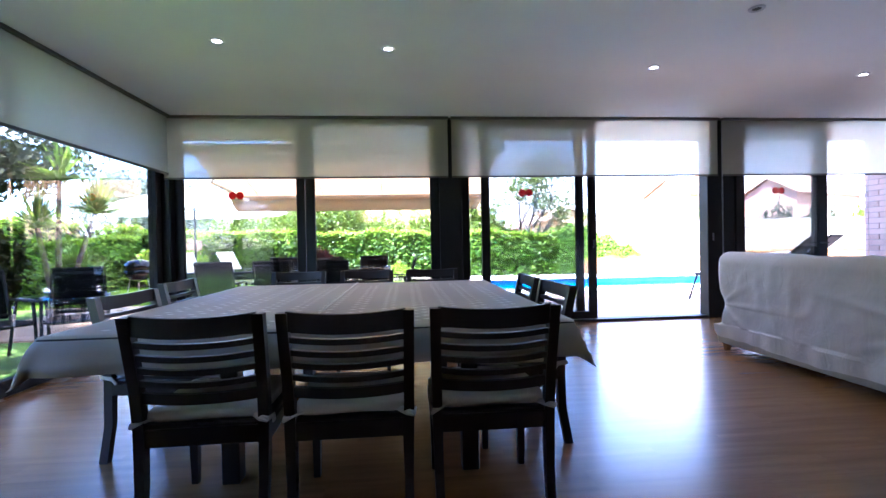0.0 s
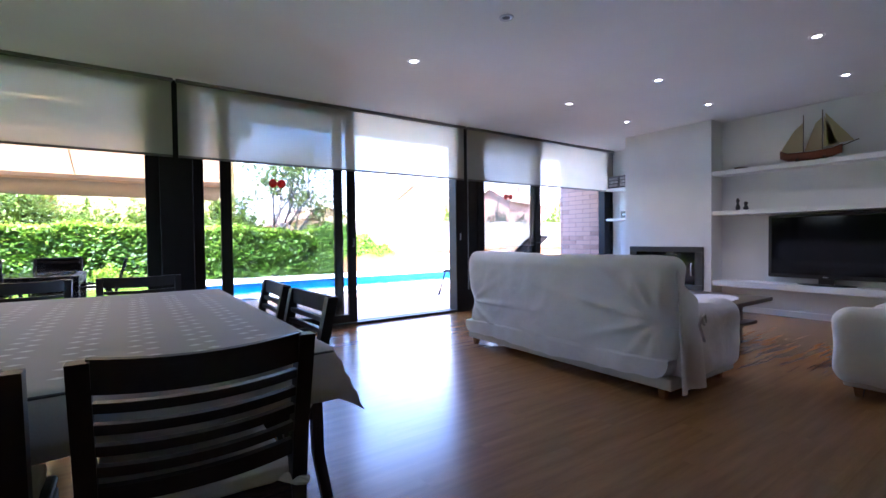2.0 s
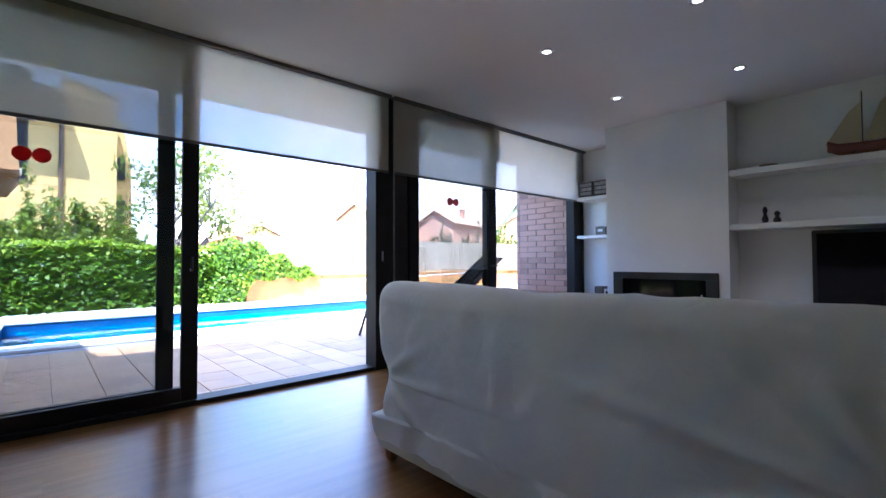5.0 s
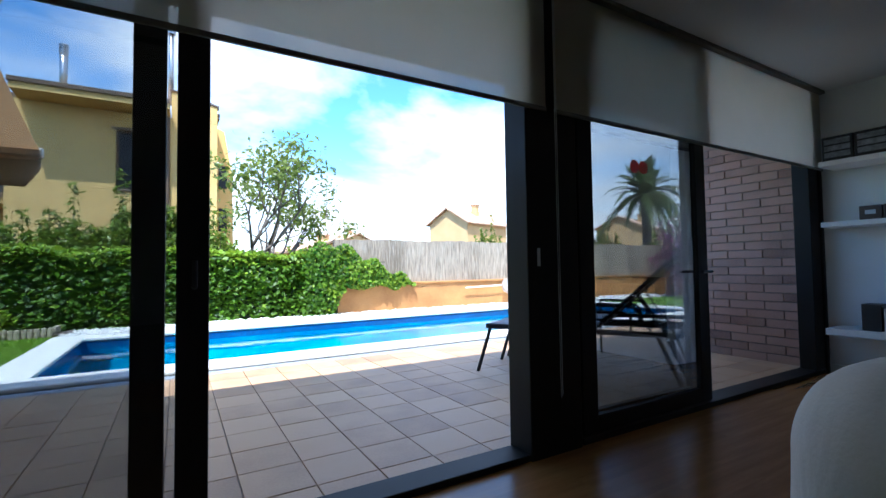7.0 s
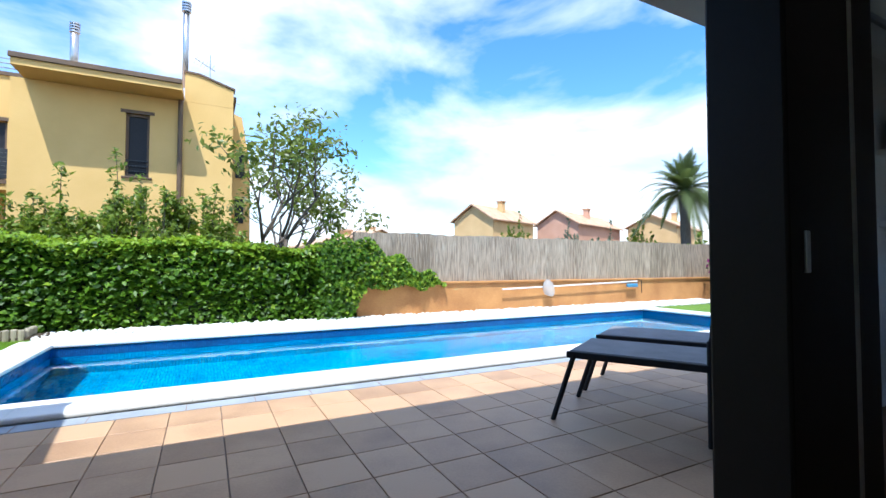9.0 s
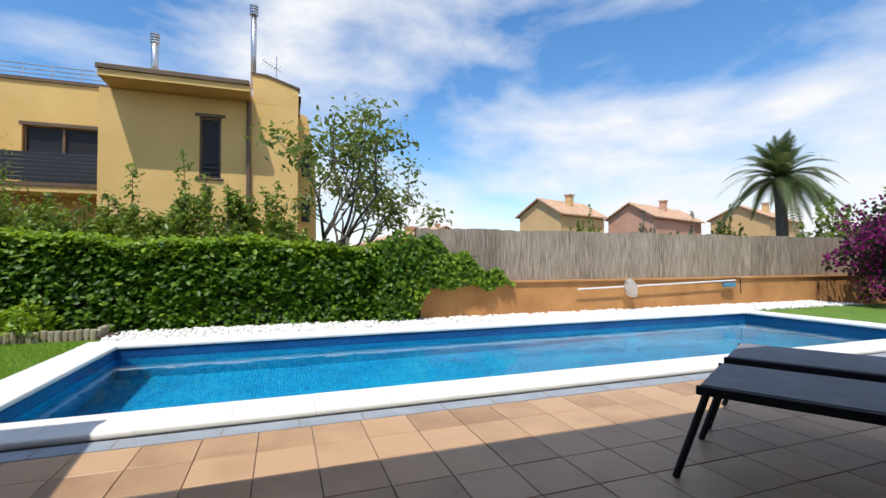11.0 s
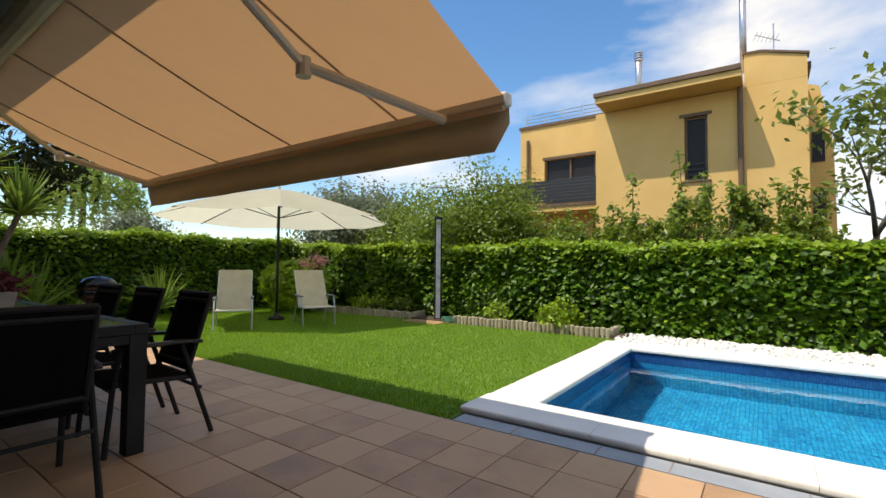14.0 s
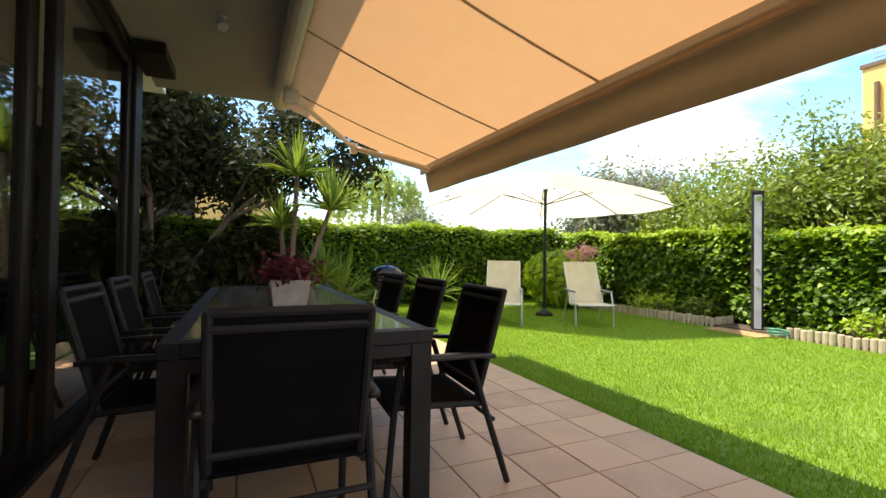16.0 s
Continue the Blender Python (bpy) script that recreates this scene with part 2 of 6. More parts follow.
M_WALL = surface("white_wall_paint", (0.68, 0.68, 0.67), (0.8, 0.8, 0.79), 0.75, 1.5, 180, 0.08)
M_CEIL = surface("ceiling_paint", (0.72, 0.71, 0.70), (0.8, 0.79, 0.78), 0.8, 1.0, 150, 0.05)
M_FLOORWOOD = wood_material("oak_plank", (0.18, 0.078, 0.024), (0.30, 0.147, 0.047), 0.25, "x", 9.0, 0.1, 0.55, 0.0)
M_FRAME = surface("dark_window_frame", (0.005, 0.0045, 0.0045), (0.013, 0.011, 0.010), 0.5, 3, 120, 0.04, spec=0.25)
M_GLASS = pane_glass("window_glass")
M_BLIND = cloth_light("blind_fabric", (0.62, 0.57, 0.47), (0.66, 0.62, 0.54), 0.075, 0.45)
M_BLINDDENSE = cloth_light("dense_blind_fabric", (0.62, 0.59, 0.53), (0.62, 0.60, 0.56), 0.012, 0.45)
M_BLINDBAR = surface("blind_bar", (0.10, 0.09, 0.08), (0.16, 0.15, 0.13), 0.5)
M_TERRACOTTA = surface("terracotta_tile", (0.28, 0.155, 0.082), (0.53, 0.335, 0.19), 0.48, 2.5, 70, 0.25, spread=0.5, depth=0.002)
M_GROUT = surface("grout", (0.23, 0.17, 0.13), (0.34, 0.255, 0.20), 0.9, 4, 80, 0.3)
M_COPING = surface("white_stone_coping", (0.66, 0.64, 0.58), (0.83, 0.81, 0.76), 0.7, 2, 90, 0.2)
M_STRIP = surface("grey_stone", (0.24, 0.27, 0.30), (0.36, 0.39, 0.42), 0.6, 5, 80, 0.15)
M_MOSAIC = mosaic_material("pool_mosaic", (0.004, 0.17, 0.37, 1), (0.018, 0.43, 0.68, 1), (0.003, 0.09, 0.22, 1), 0.04)
M_NAVY = mosaic_material("waterline_mosaic", (0.006, 0.05, 0.17, 1), (0.012, 0.10, 0.28, 1), (0.004, 0.04, 0.13, 1), 0.026)
M_WATER = water_material("pool_water")
M_GRASS = surface("lawn_soil", (0.07, 0.15, 0.012), (0.14, 0.25, 0.025), 0.9, 2.0, 50, 0.6, depth=0.02)
M_BLADE = leaf_material("grass_blade", (0.10, 0.21, 0.012), (0.28, 0.43, 0.03), (0.28, 0.46, 0.025), 0.6)
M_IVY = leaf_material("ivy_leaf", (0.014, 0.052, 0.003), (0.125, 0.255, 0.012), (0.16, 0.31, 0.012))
# lighter leaf green; on the hedges it stands for sunlight put into the colour
M_IVYTOP = leaf_material("light_ivy_leaf", (0.12, 0.22, 0.015), (0.29, 0.42, 0.03), (0.40, 0.54, 0.03))
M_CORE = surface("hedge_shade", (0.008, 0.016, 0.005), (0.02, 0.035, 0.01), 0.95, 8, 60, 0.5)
M_GRAVEL = surface("white_gravel", (0.6, 0.58, 0.54), (0.85, 0.84, 0.8), 0.8, 8, 60, 0.3, spread=0.3)
M_ORANGE = surface("ochre_render", (0.34, 0.145, 0.045), (0.56, 0.29, 0.10), 0.85, 1.6, 35, 0.35)
M_REED = stripes_material("reed_screen", (0.15, 0.115, 0.078), (0.43, 0.355, 0.265), 0.02)
M_YELLOW = surface("yellow_render", (0.62, 0.40, 0.13), (0.74, 0.50, 0.19), 0.85, 0.8, 40, 0.15)
M_HOUSEB = surface("orange_render", (0.55, 0.30, 0.12), (0.66, 0.38, 0.17), 0.85, 0.8, 40, 0.1)
M_ROOF = surface("clay_roof_tile", (0.42, 0.24, 0.14), (0.62, 0.41, 0.27), 0.85, 1.2, 30, 0.3)
M_DARKGLASS = surface("dark_window", (0.012, 0.012, 0.014), (0.03, 0.03, 0.035), 0.35, 0.7, 20, 0.0, spec=0.2)
M_BRONZE = surface("bronze_trim", (0.09, 0.055, 0.03), (0.16, 0.10, 0.055), 0.55)
M_STEEL = surface("brushed_steel", (0.42, 0.43, 0.45), (0.6, 0.61, 0.63), 0.35, 3, 120, 0.04, 0.9)
M_BRICK = surface("red_brown_brick", (0.15, 0.078, 0.06), (0.44, 0.265, 0.20), 0.85, 2, 60, 0.35, spread=0.8)
M_MORTAR = surface("brick_mortar", (0.20, 0.15, 0.12), (0.30, 0.22, 0.18), 0.9, 3, 80, 0.3)
M_BLACKWOOD = surface("black_stained_wood", (0.005, 0.004, 0.0035), (0.014, 0.010, 0.009), 0.38, 4, 60, 0.06)
M_CUSHION = surface("cream_cotton", (0.45, 0.42, 0.36), (0.6, 0.57, 0.5), 0.9, 4, 200, 0.2, sheen=0.2)
M_SHEET = surface("white_cotton_cover", (0.68, 0.655, 0.65), (0.78, 0.755, 0.75), 0.9, 3, 220, 0.15, sheen=0.2)
# ceiling colour lowered to dark grey, with the porch's shade put into it
M_PORCH = surface("shade_darkened_porch_paint", (0.17, 0.17, 0.16), (0.23, 0.225, 0.21), 0.85, 1.2, 120, 0.1)


def creased(m, scale=3.2, depth=0.035, strength=0.55):
    """Adds soft creases of loose cloth to a material's relief."""
    nodes, links = m.node_tree.nodes, m.node_tree.links
    bsdf = nodes["Principled BSDF"]
    v = coords(nodes, links, (1.0, 1.0, 0.7), (0.5, 0.3, 0.4))
    n, soft_n, a, b = nodes.new("ShaderNodeTexNoise"), nodes.new("ShaderNodeTexNoise"), nodes.new("ShaderNodeMath"), nodes.new("ShaderNodeBump")
    n.noise_type = "RIDGED_MULTIFRACTAL"
    n.inputs["Scale"].default_value, n.inputs["Detail"].default_value, n.inputs["Distortion"].default_value = scale, 2.0, 0.9
    soft_n.inputs["Scale"].default_value, soft_n.inputs["Distortion"].default_value = scale * 1.6, 1.5
    a.operation = "MULTIPLY_ADD"
    a.inputs[1].default_value = 0.35
    links.new(v, n.inputs["Vector"])
    links.new(v, soft_n.inputs["Vector"])
    links.new(n.outputs["Fac"], a.inputs[0])
    links.new(soft_n.outputs["Fac"], a.inputs[2])
    b.inputs["Strength"].default_value, b.inputs["Distance"].default_value = strength, depth
    links.new(a.outputs[0], b.inputs["Height"])
    old = bsdf.inputs["Normal"].links[0].from_node
    links.new(b.outputs["Normal"], old.inputs["Normal"])
    return m


creased(M_SHEET, 5.0, 0.014, 0.45)
M_CLOTH = surface("beige_tablecloth", (0.38, 0.34, 0.29), (0.48, 0.43, 0.37), 0.62, 2, 260, 0.15)
M_CLOTHMARK = surface("tablecloth_weave_mark", (0.72, 0.69, 0.63), (0.8, 0.77, 0.71), 0.55, 5, 200, 0.1)
M_DARKWOOD = wood_material("dark_walnut", (0.02, 0.011, 0.007), (0.06, 0.035, 0.022), 0.3, "y")
M_BLACK = surface("black_plastic", (0.008, 0.008, 0.009), (0.02, 0.02, 0.022), 0.35, 5, 150, 0.05)
M_SCREEN = surface("tv_screen", (0.003, 0.003, 0.0035), (0.006, 0.006, 0.007), 0.08, 1, 10, 0.0, rough_var=0.02, spec=0.3)
M_SILVER = surface("silver_plastic", (0.4, 0.41, 0.42), (0.55, 0.56, 0.57), 0.35, 4, 100, 0.05, 0.5)
M_WHITEGLOSS = surface("white_lacquer", (0.72, 0.72, 0.71), (0.8, 0.8, 0.79), 0.35, 2, 60, 0.03)
M_AWNING = cloth_light("awning_canvas", (0.48, 0.34, 0.20), (0.56, 0.315, 0.145), 0.0, 0.40)
M_VALANCE = cloth_light("awning_valance", (0.72, 0.58, 0.41), (0.62, 0.47, 0.30), 0.0, 0.42)
M_ALU = surface("cream_aluminium", (0.5, 0.47, 0.40), (0.62, 0.59, 0.52), 0.45, 3, 80, 0.05)
M_PARASOL = cloth_light("parasol_canvas", (0.74, 0.70, 0.56), (0.80, 0.77, 0.60), 0.0, 0.5)
M_ANTHRACITE = surface("anthracite_metal", (0.010, 0.010, 0.011), (0.026, 0.026, 0.029), 0.55, 4, 120, 0.06, 0.0, spec=0.2)
M_MESHFAB = surface("black_mesh_fabric", (0.003, 0.003, 0.004), (0.008, 0.008, 0.009), 0.95, 6, 420, 0.5, spec=0.08)
M_SLINGGREY = surface("grey_sling_fabric", (0.15, 0.155, 0.17), (0.26, 0.265, 0.285), 0.75, 5, 380, 0.4)
M_SLINGCREAM = surface("cream_sling_fabric", (0.42, 0.38, 0.27), (0.55, 0.51, 0.38), 0.8, 5, 380, 0.4)
M_RED = cloth_light("red_sticker", (0.6, 0.02, 0.02), (0.85, 0.05, 0.04), 0.0, 0.6)
M_LOG = wood_material("grey_log", (0.20, 0.165, 0.11), (0.42, 0.37, 0.27), 0.8, "z", 9, 0.3, 0.3, 0.3)
M_SOIL = surface("bed_soil", (0.04, 0.028, 0.018), (0.10, 0.07, 0.045), 0.95, 5, 70, 0.6, depth=0.02)
M_BARK = surface("bark", (0.07, 0.055, 0.042), (0.17, 0.14, 0.11), 0.9, 6, 60, 0.6, stretch=(3, 3, 0.5), depth=0.01)
M_POT = surface("white_stone_planter", (0.38, 0.36, 0.34), (0.62, 0.60, 0.57), 0.8, 14, 60, 0.3)
M_GLOW = glow_material("lamp_glow", (1.0, 0.97, 0.93), 3.0)

# ---- building blocks ----
def link_mesh(name, bm, mat, parent=None, label="", smooth=False):
    me = bpy.data.meshes.new(name)
    bmesh.ops.recalc_face_normals(bm, faces=bm.faces)
    if smooth:
        for f in bm.faces:
            f.smooth = True
    bm.to_mesh(me)
    bm.free()
    me.materials.append(mat)
    ob = new(name, me)
    if parent is not None:
        ob.parent = parent
    if label:
        ob["label"] = label
    return ob


def part(name, bm, mat, parent, label="", smooth=False):
    return link_mesh(name, bm, mat, parent, label, smooth)


def empty(name, m=None, label="", category="", group="", kind=""):
    ob = new(name)
    ob.empty_display_size = 0.1
    if m is not None:
        ob.matrix_basis = m
    return tagged(ob, label, category, group, kind)


def box(x0, y0, z0, x1, y1, z1, bevel=0.0, segs=2, bm=None):
    own = bm is None
    bm = bmesh.new() if own else bm
    made = bmesh.ops.create_cube(bm, size=1.0)["verts"]
    for v in made:
        v.co = Vector(((x0 + x1) / 2 + v.co.x * (x1 - x0), (y0 + y1) / 2 + v.co.y * (y1 - y0), (z0 + z1) / 2 + v.co.z * (z1 - z0)))
    if bevel:
        edges = list({e for v in made for e in v.link_edges})
        bmesh.ops.bevel(bm, geom=edges, offset=bevel, segments=segs, affect="EDGES", profile=0.5)
    return bm


def rings(bm, loops, close_ends=True):
    """Skins a row of closed loops of points."""
    rows = [[bm.verts.new(p) for p in loop] for loop in loops]
    n = len(rows[0])
    for a, b in zip(rows, rows[1:]):
        for i in range(n):
            bm.faces.new((a[i], a[(i + 1) % n], b[(i + 1) % n], b[i]))
    if close_ends:
        bm.faces.new(rows[0])
        bm.faces.new(list(reversed(rows[-1])))
    return bm


def tube(points, radius, sides=8, bm=None, flat=1.0):
    """A round bar along points; radius may be one number or one for each point."""
    bm = bm or bmesh.new()
    pts = [Vector(p) for p in points]
    radii = radius if isinstance(radius, (list, tuple)) else [radius] * len(pts)
    loops = []
    side = None
    for i, p in enumerate(pts):
        way = (pts[min(i + 1, len(pts) - 1)] - pts[max(i - 1, 0)]).normalized()
        if side is None:
            side = way.orthogonal().normalized()
        side = (side - way * side.dot(way)).normalized()
        up = way.cross(side)
        loops.append([p + radii[i] * (math.cos(a) * side + flat * math.sin(a) * up) for a in [2 * math.pi * k / sides for k in range(sides)]])
    return rings(bm, loops)


def lathe(profile, sides=24, centre=(0, 0), bm=None):
    """Turns (radius, height) pairs round an upright axis."""
    bm = bm or bmesh.new()
    loops = [[(centre[0] + r * math.cos(2 * math.pi * k / sides), centre[1] + r * math.sin(2 * math.pi * k / sides), h) for k in range(sides)] for r, h in profile]
    return rings(bm, loops)


def prism(outline, y0, y1, bm=None):
    """An outline in x and z, pulled from y0 to y1."""
    bm = bm or bmesh.new()
    return rings(bm, [[(x, y0, z) for x, z in outline], [(x, y1, z) for x, z in outline]])


def slab(outline, z0, z1, bm=None):
    """An outline in x and y, pulled from z0 to z1."""
    bm = bm or bmesh.new()
    return rings(bm, [[(x, y, z0) for x, y in outline], [(x, y, z1) for x, y in outline]])


def single(name, bm, mat, label="", category="", group="", kind="", smooth=False):
    return tagged(link_mesh(name, bm, mat, None, "", smooth), label, category, group, kind)


def raw_mesh(name, verts, faces, mat, parent=None, smooth=False):
    me = bpy.data.meshes.new(name)
    me.from_pydata(verts, [], faces)
    me.materials.append(mat)
    if smooth:
        me.polygons.foreach_set("use_smooth", [True] * len(me.polygons))
    ob = new(name, me)
    if parent is not None:
        ob.parent = parent
    return ob


# ---- the house: floor, walls, ceiling ----
WY, CEIL = 5.55, 2.72          # inner face of the glazed wall, ceiling height
XL, XR, YB = -3.08, 7.8, -3.2   # glazed side wall, far side wall, wall behind
single("ground", slab([(-1500, -1500), (1500, -1500), (1500, 1500), (-1500, 1500)], -2.2, -2.0), M_SOIL, kind="structure")
single("floor", slab([(XL - 0.1, YB), (XR, YB), (XR, WY + 0.02), (XL - 0.1, WY + 0.02)], -0.15, -0.012), M_GROUT, "light oak plank floor, glossy", "floor", kind="structure")
single("ceiling", box(XL - 0.15, YB - 0.15, CEIL, XR + 0.25, WY + 0.12, CEIL + 0.12), M_CEIL, kind="structure")
single("wall_back", box(XL - 0.15, YB - 0.15, 0, XR + 0.25, YB, CEIL), M_WALL, kind="structure")
single("wall_side", box(XR, YB, 0, XR + 0.25, WY + 0.12, CEIL), M_WALL, kind="structure")
single("wall_niche", box(7.2, YB, 0, XR, 3.3, CEIL), M_WALL, kind="structure")
single("chimney_breast", box(6.88, 3.3, 0, XR, 4.65, CEIL), M_WALL, kind="structure")
single("wall_left_rear", box(XL - 0.15, YB, 0, XL, 0.6, CEIL), M_WALL, kind="structure")

# glazed wall: posts, rails, sliding leaves
def leaf(parent, x0, x1, y, z0=0.04, z1=2.66, stile=0.11, name="sash"):
    part(name, box(x0, y - 0.025, z0, x0 + stile, y + 0.025, z1, 0.006), M_FRAME, parent)
    part(name, box(x1 - stile, y - 0.025, z0, x1, y + 0.025, z1, 0.006), M_FRAME, parent)
    part("bottom_rail", box(x0 + stile, y - 0.024, z0, x1 - stile, y + 0.024, z0 + 0.1, 0.005), M_FRAME, parent)
    part("top_rail", box(x0 + stile, y - 0.024, z1 - 0.08, x1 - stile, y + 0.024, z1, 0.005), M_FRAME, parent)
    g = part("pane", box(x0 + stile, y - 0.004, z0 + 0.1, x1 - stile, y + 0.004, z1 - 0.08), M_GLASS, parent)
    g.visible_shadow = False
    return g


def dots(x, y, z, parent):
    for dx in (-0.048, 0.048):
        bm = bmesh.new()
        bmesh.ops.create_circle(bm, cap_ends=True, segments=24, radius=0.048, matrix=pose(x + dx, y, z, 90, 0, 0))
        made = bmesh.ops.extrude_face_region(bm, geom=list(bm.faces))["geom"]
        bmesh.ops.translate(bm, verts=[v for v in made if isinstance(v, bmesh.types.BMVert)], vec=(0, 0.0015, 0))
        part("sticker", bm, M_RED, parent, "round red warning sticker")


BAYS = [(-3.0, 0.345), (0.64, 4.02), (4.43, 7.75)]
for n, (a, b) in enumerate(BAYS):
    win = empty("window_%d" % (n + 1), label="dark-framed sliding glass doors onto the terrace" + ("" if n == 0 else ", slid half open"), category="window", kind="structure")
    part("threshold", box(a, WY - 0.02, -0.01, b, WY + 0.15, 0.035, 0.006), M_FRAME, win)
    part("head_rail", box(a, WY - 0.02, 2.66, b, WY + 0.15, CEIL, 0.004), M_FRAME, win)
    if n == 0:
        leaf(win, a, -1.385, WY + 0.10)
        leaf(win, -1.49 + 0.12, b, WY + 0.04, stile=0.12)
        dots(-2.25, WY + 0.094, 1.75, win)
    elif n == 1:
        leaf(win, a, 2.315, WY + 0.10)
        leaf(win, 0.9, 2.46, WY + 0.025, stile=0.11)
        dots(1.52, WY + 0.094, 1.75, win)
    else:
        leaf(win, a - 0.02, 5.80, WY + 0.10)
        leaf(win, a + 0.03, 5.83, WY + 0.03, stile=0.13)
        part("jamb", box(7.56, WY - 0.01, 0.035, b, WY + 0.13, 2.66, 0.006), M_FRAME, win)
        dots(5.17, WY + 0.094, 1.75, win)
        part("handle", tube([(5.79, WY + 0.0, 1.0), (5.79, WY - 0.045, 1.0), (5.66, WY - 0.05, 1.0)], 0.011, 8), M_BLACK, win)
    if n == 1:
        part("handle", tube([(2.41, WY + 0.0, 1.0), (2.41, WY - 0.03, 1.0), (2.41, WY - 0.03, 1.1)], 0.01, 8), M_BLACK, win)
for a, b in ((-3.25, -3.0), (0.345, 0.64), (4.02, 4.41), (7.75, 7.8)):
    single("post", box(a, WY - 0.03, -0.01, b, WY + 0.16, CEIL, 0.008), M_FRAME, "dark metal post between glass doors", "post", kind="structure")
single("lock_plate", box(4.085, WY - 0.036, 1.06, 4.105, WY - 0.029, 1.16, 0.002), M_STEEL, "small steel lock plate on the dark post", "lock plate", kind="structure")
single("blind_chain", tube([(4.19, WY - 0.085, 2.66), (4.19, WY - 0.085, 0.35), (4.196, WY - 0.08, 0.33), (4.202, WY - 0.085, 0.35), (4.202, WY - 0.085, 2.66)], 0.0025, 5), M_SILVER, "thin looped blind cord hanging before the post", "blind cord")

# glazed side wall
win = empty("window_4", label="dark-framed fixed glass side wall", category="window", kind="structure")
for a, b in ((0.6, 0.75), (3.02, 3.14), (5.4, 5.52)):
    part("upright", box(XL - 0.12, a, 0, XL - 0.02, b, CEIL, 0.006), M_FRAME, win)
for a, b in ((0.75, 3.02), (3.14, 5.4)):
    part("bottom_rail", box(XL - 0.1, a, 0, XL - 0.03, b, 0.12, 0.004), M_FRAME, win)
    part("top_rail", box(XL - 0.1, a, 2.64, XL - 0.03, b, CEIL, 0.004), M_FRAME, win)
    g = part("pane", box(XL - 0.07, a, 0.12, XL - 0.062, b, 2.64), M_GLASS, win)
    g.visible_shadow = False

# roller blinds
def blind(name, p0, p1, drop, inward, fabric=None):
    """A roller blind from p0 to p1 at the ceiling, hanging down by drop."""
    way = Vector((*p1, 0)) - Vector((*p0, 0))
    m = Matrix.Translation((*p0, CEIL)) @ Matrix.Rotation(math.atan2(way.y, way.x), 4, "Z")
    ob = empty(name, m, "beige screen roller blind pulled partly down", "blind", "roller blinds")
    w, s = way.length, inward
    part("cassette", box(0, 0, -0.03, w, s * 0.075, 0, 0.004), M_BLINDBAR, ob)
    bm = bmesh.new()
    n = 24
    loops = []
    for k in range(n + 1):
        x = 0.012 + (w - 0.024) * k / n
        wob = 0.003 * math.sin(k * 1.7) + 0.002 * math.sin(k * 0.6)
        loops.append([bm.verts.new((x, s * (0.045 + wob * q), -0.03 - (drop - 0.03) * q)) for q in (0, 0.33, 0.66, 1)])
    for a, b in zip(loops, loops[1:]):
        for q in range(3):
            bm.faces.new((a[q], b[q], b[q + 1], a[q + 1]))
    part("fabric", bm, fabric or M_BLIND, ob, smooth=True)
    part("hem_bar", box(0.012, s * 0.038, -drop - 0.012, w - 0.012, s * 0.054, -drop + 0.012, 0.003), M_BLINDBAR, ob)
    return ob


blind("roller_blind", (XL + 0.02, WY - 0.10), (0.475, WY - 0.10), 0.77, 1)
blind("roller_blind", (0.50, WY - 0.10), (4.165, WY - 0.10), 0.77, 1)
blind("roller_blind", (4.205, WY - 0.10), (7.76, WY - 0.10), 0.77, 1)
blind("roller_blind", (XL + 0.06, 3.05), (XL + 0.06, WY - 0.1), 0.72, -1, M_BLINDDENSE)
blind("roller_blind", (XL + 0.06, 0.65), (XL + 0.06, 3.02), 0.72, -1, M_BLINDDENSE)

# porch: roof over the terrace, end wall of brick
single("porch_roof", box(-3.88, WY + 0.16, CEIL + 0.0, 11.0, 6.85, CEIL + 0.36), M_PORCH, "plastered porch ceiling, its shade put into the dark grey colour", "porch roof", kind="structure")
single("upper_house", box(-4.5, YB - 0.15, CEIL + 0.125, 11.0, WY + 0.155, CEIL + 0.3), M_CEIL, kind="structure")

# ---- outside: terrace, pool, lawn ----
TY = 8.83
single("terrace", slab([(-6.2, WY + 0.15), (13.6, WY + 0.15), (13.6, TY), (-6.2, TY)], -0.2, -0.012), M_GROUT, "terracotta tiled terrace", "terrace", kind="structure")
single("stone_border", box(0.74, TY, -0.2, 13.0, TY + 0.16, 0.0), M_STRIP, "smooth grey stone border beside the pool", "stone border", kind="structure")
PX0, PX1, PY0, PY1 = 1.1, 12.2, 9.42, 12.45
pool = empty("swimming_pool", label="rectangular pool lined with blue mosaic", category="pool", kind="structure")
part("basin_floor", box(PX0 - 0.1, PY0 - 0.1, -1.45, PX1 + 0.1, PY1 + 0.1, -1.3), M_MOSAIC, pool)
for a in ((PX0 - 0.1, PY0 - 0.1, PX1 + 0.1, PY0), (PX0 - 0.1, PY1, PX1 + 0.1, PY1 + 0.1), (PX0 - 0.1, PY0, PX0, PY1), (PX1, PY0, PX1 + 0.1, PY1)):
    part("basin_wall", box(a[0], a[1], -1.3, a[2], a[3], -0.02), M_MOSAIC, pool)
water = raw_mesh("water", [(PX0, PY0, -0.115), (PX1, PY0, -0.115), (PX1, PY1, -0.115), (PX0, PY1, -0.115)], [(0, 1, 2, 3)], M_WATER, pool)
water["label"] = "clear blue pool water"
water.visible_shadow = False
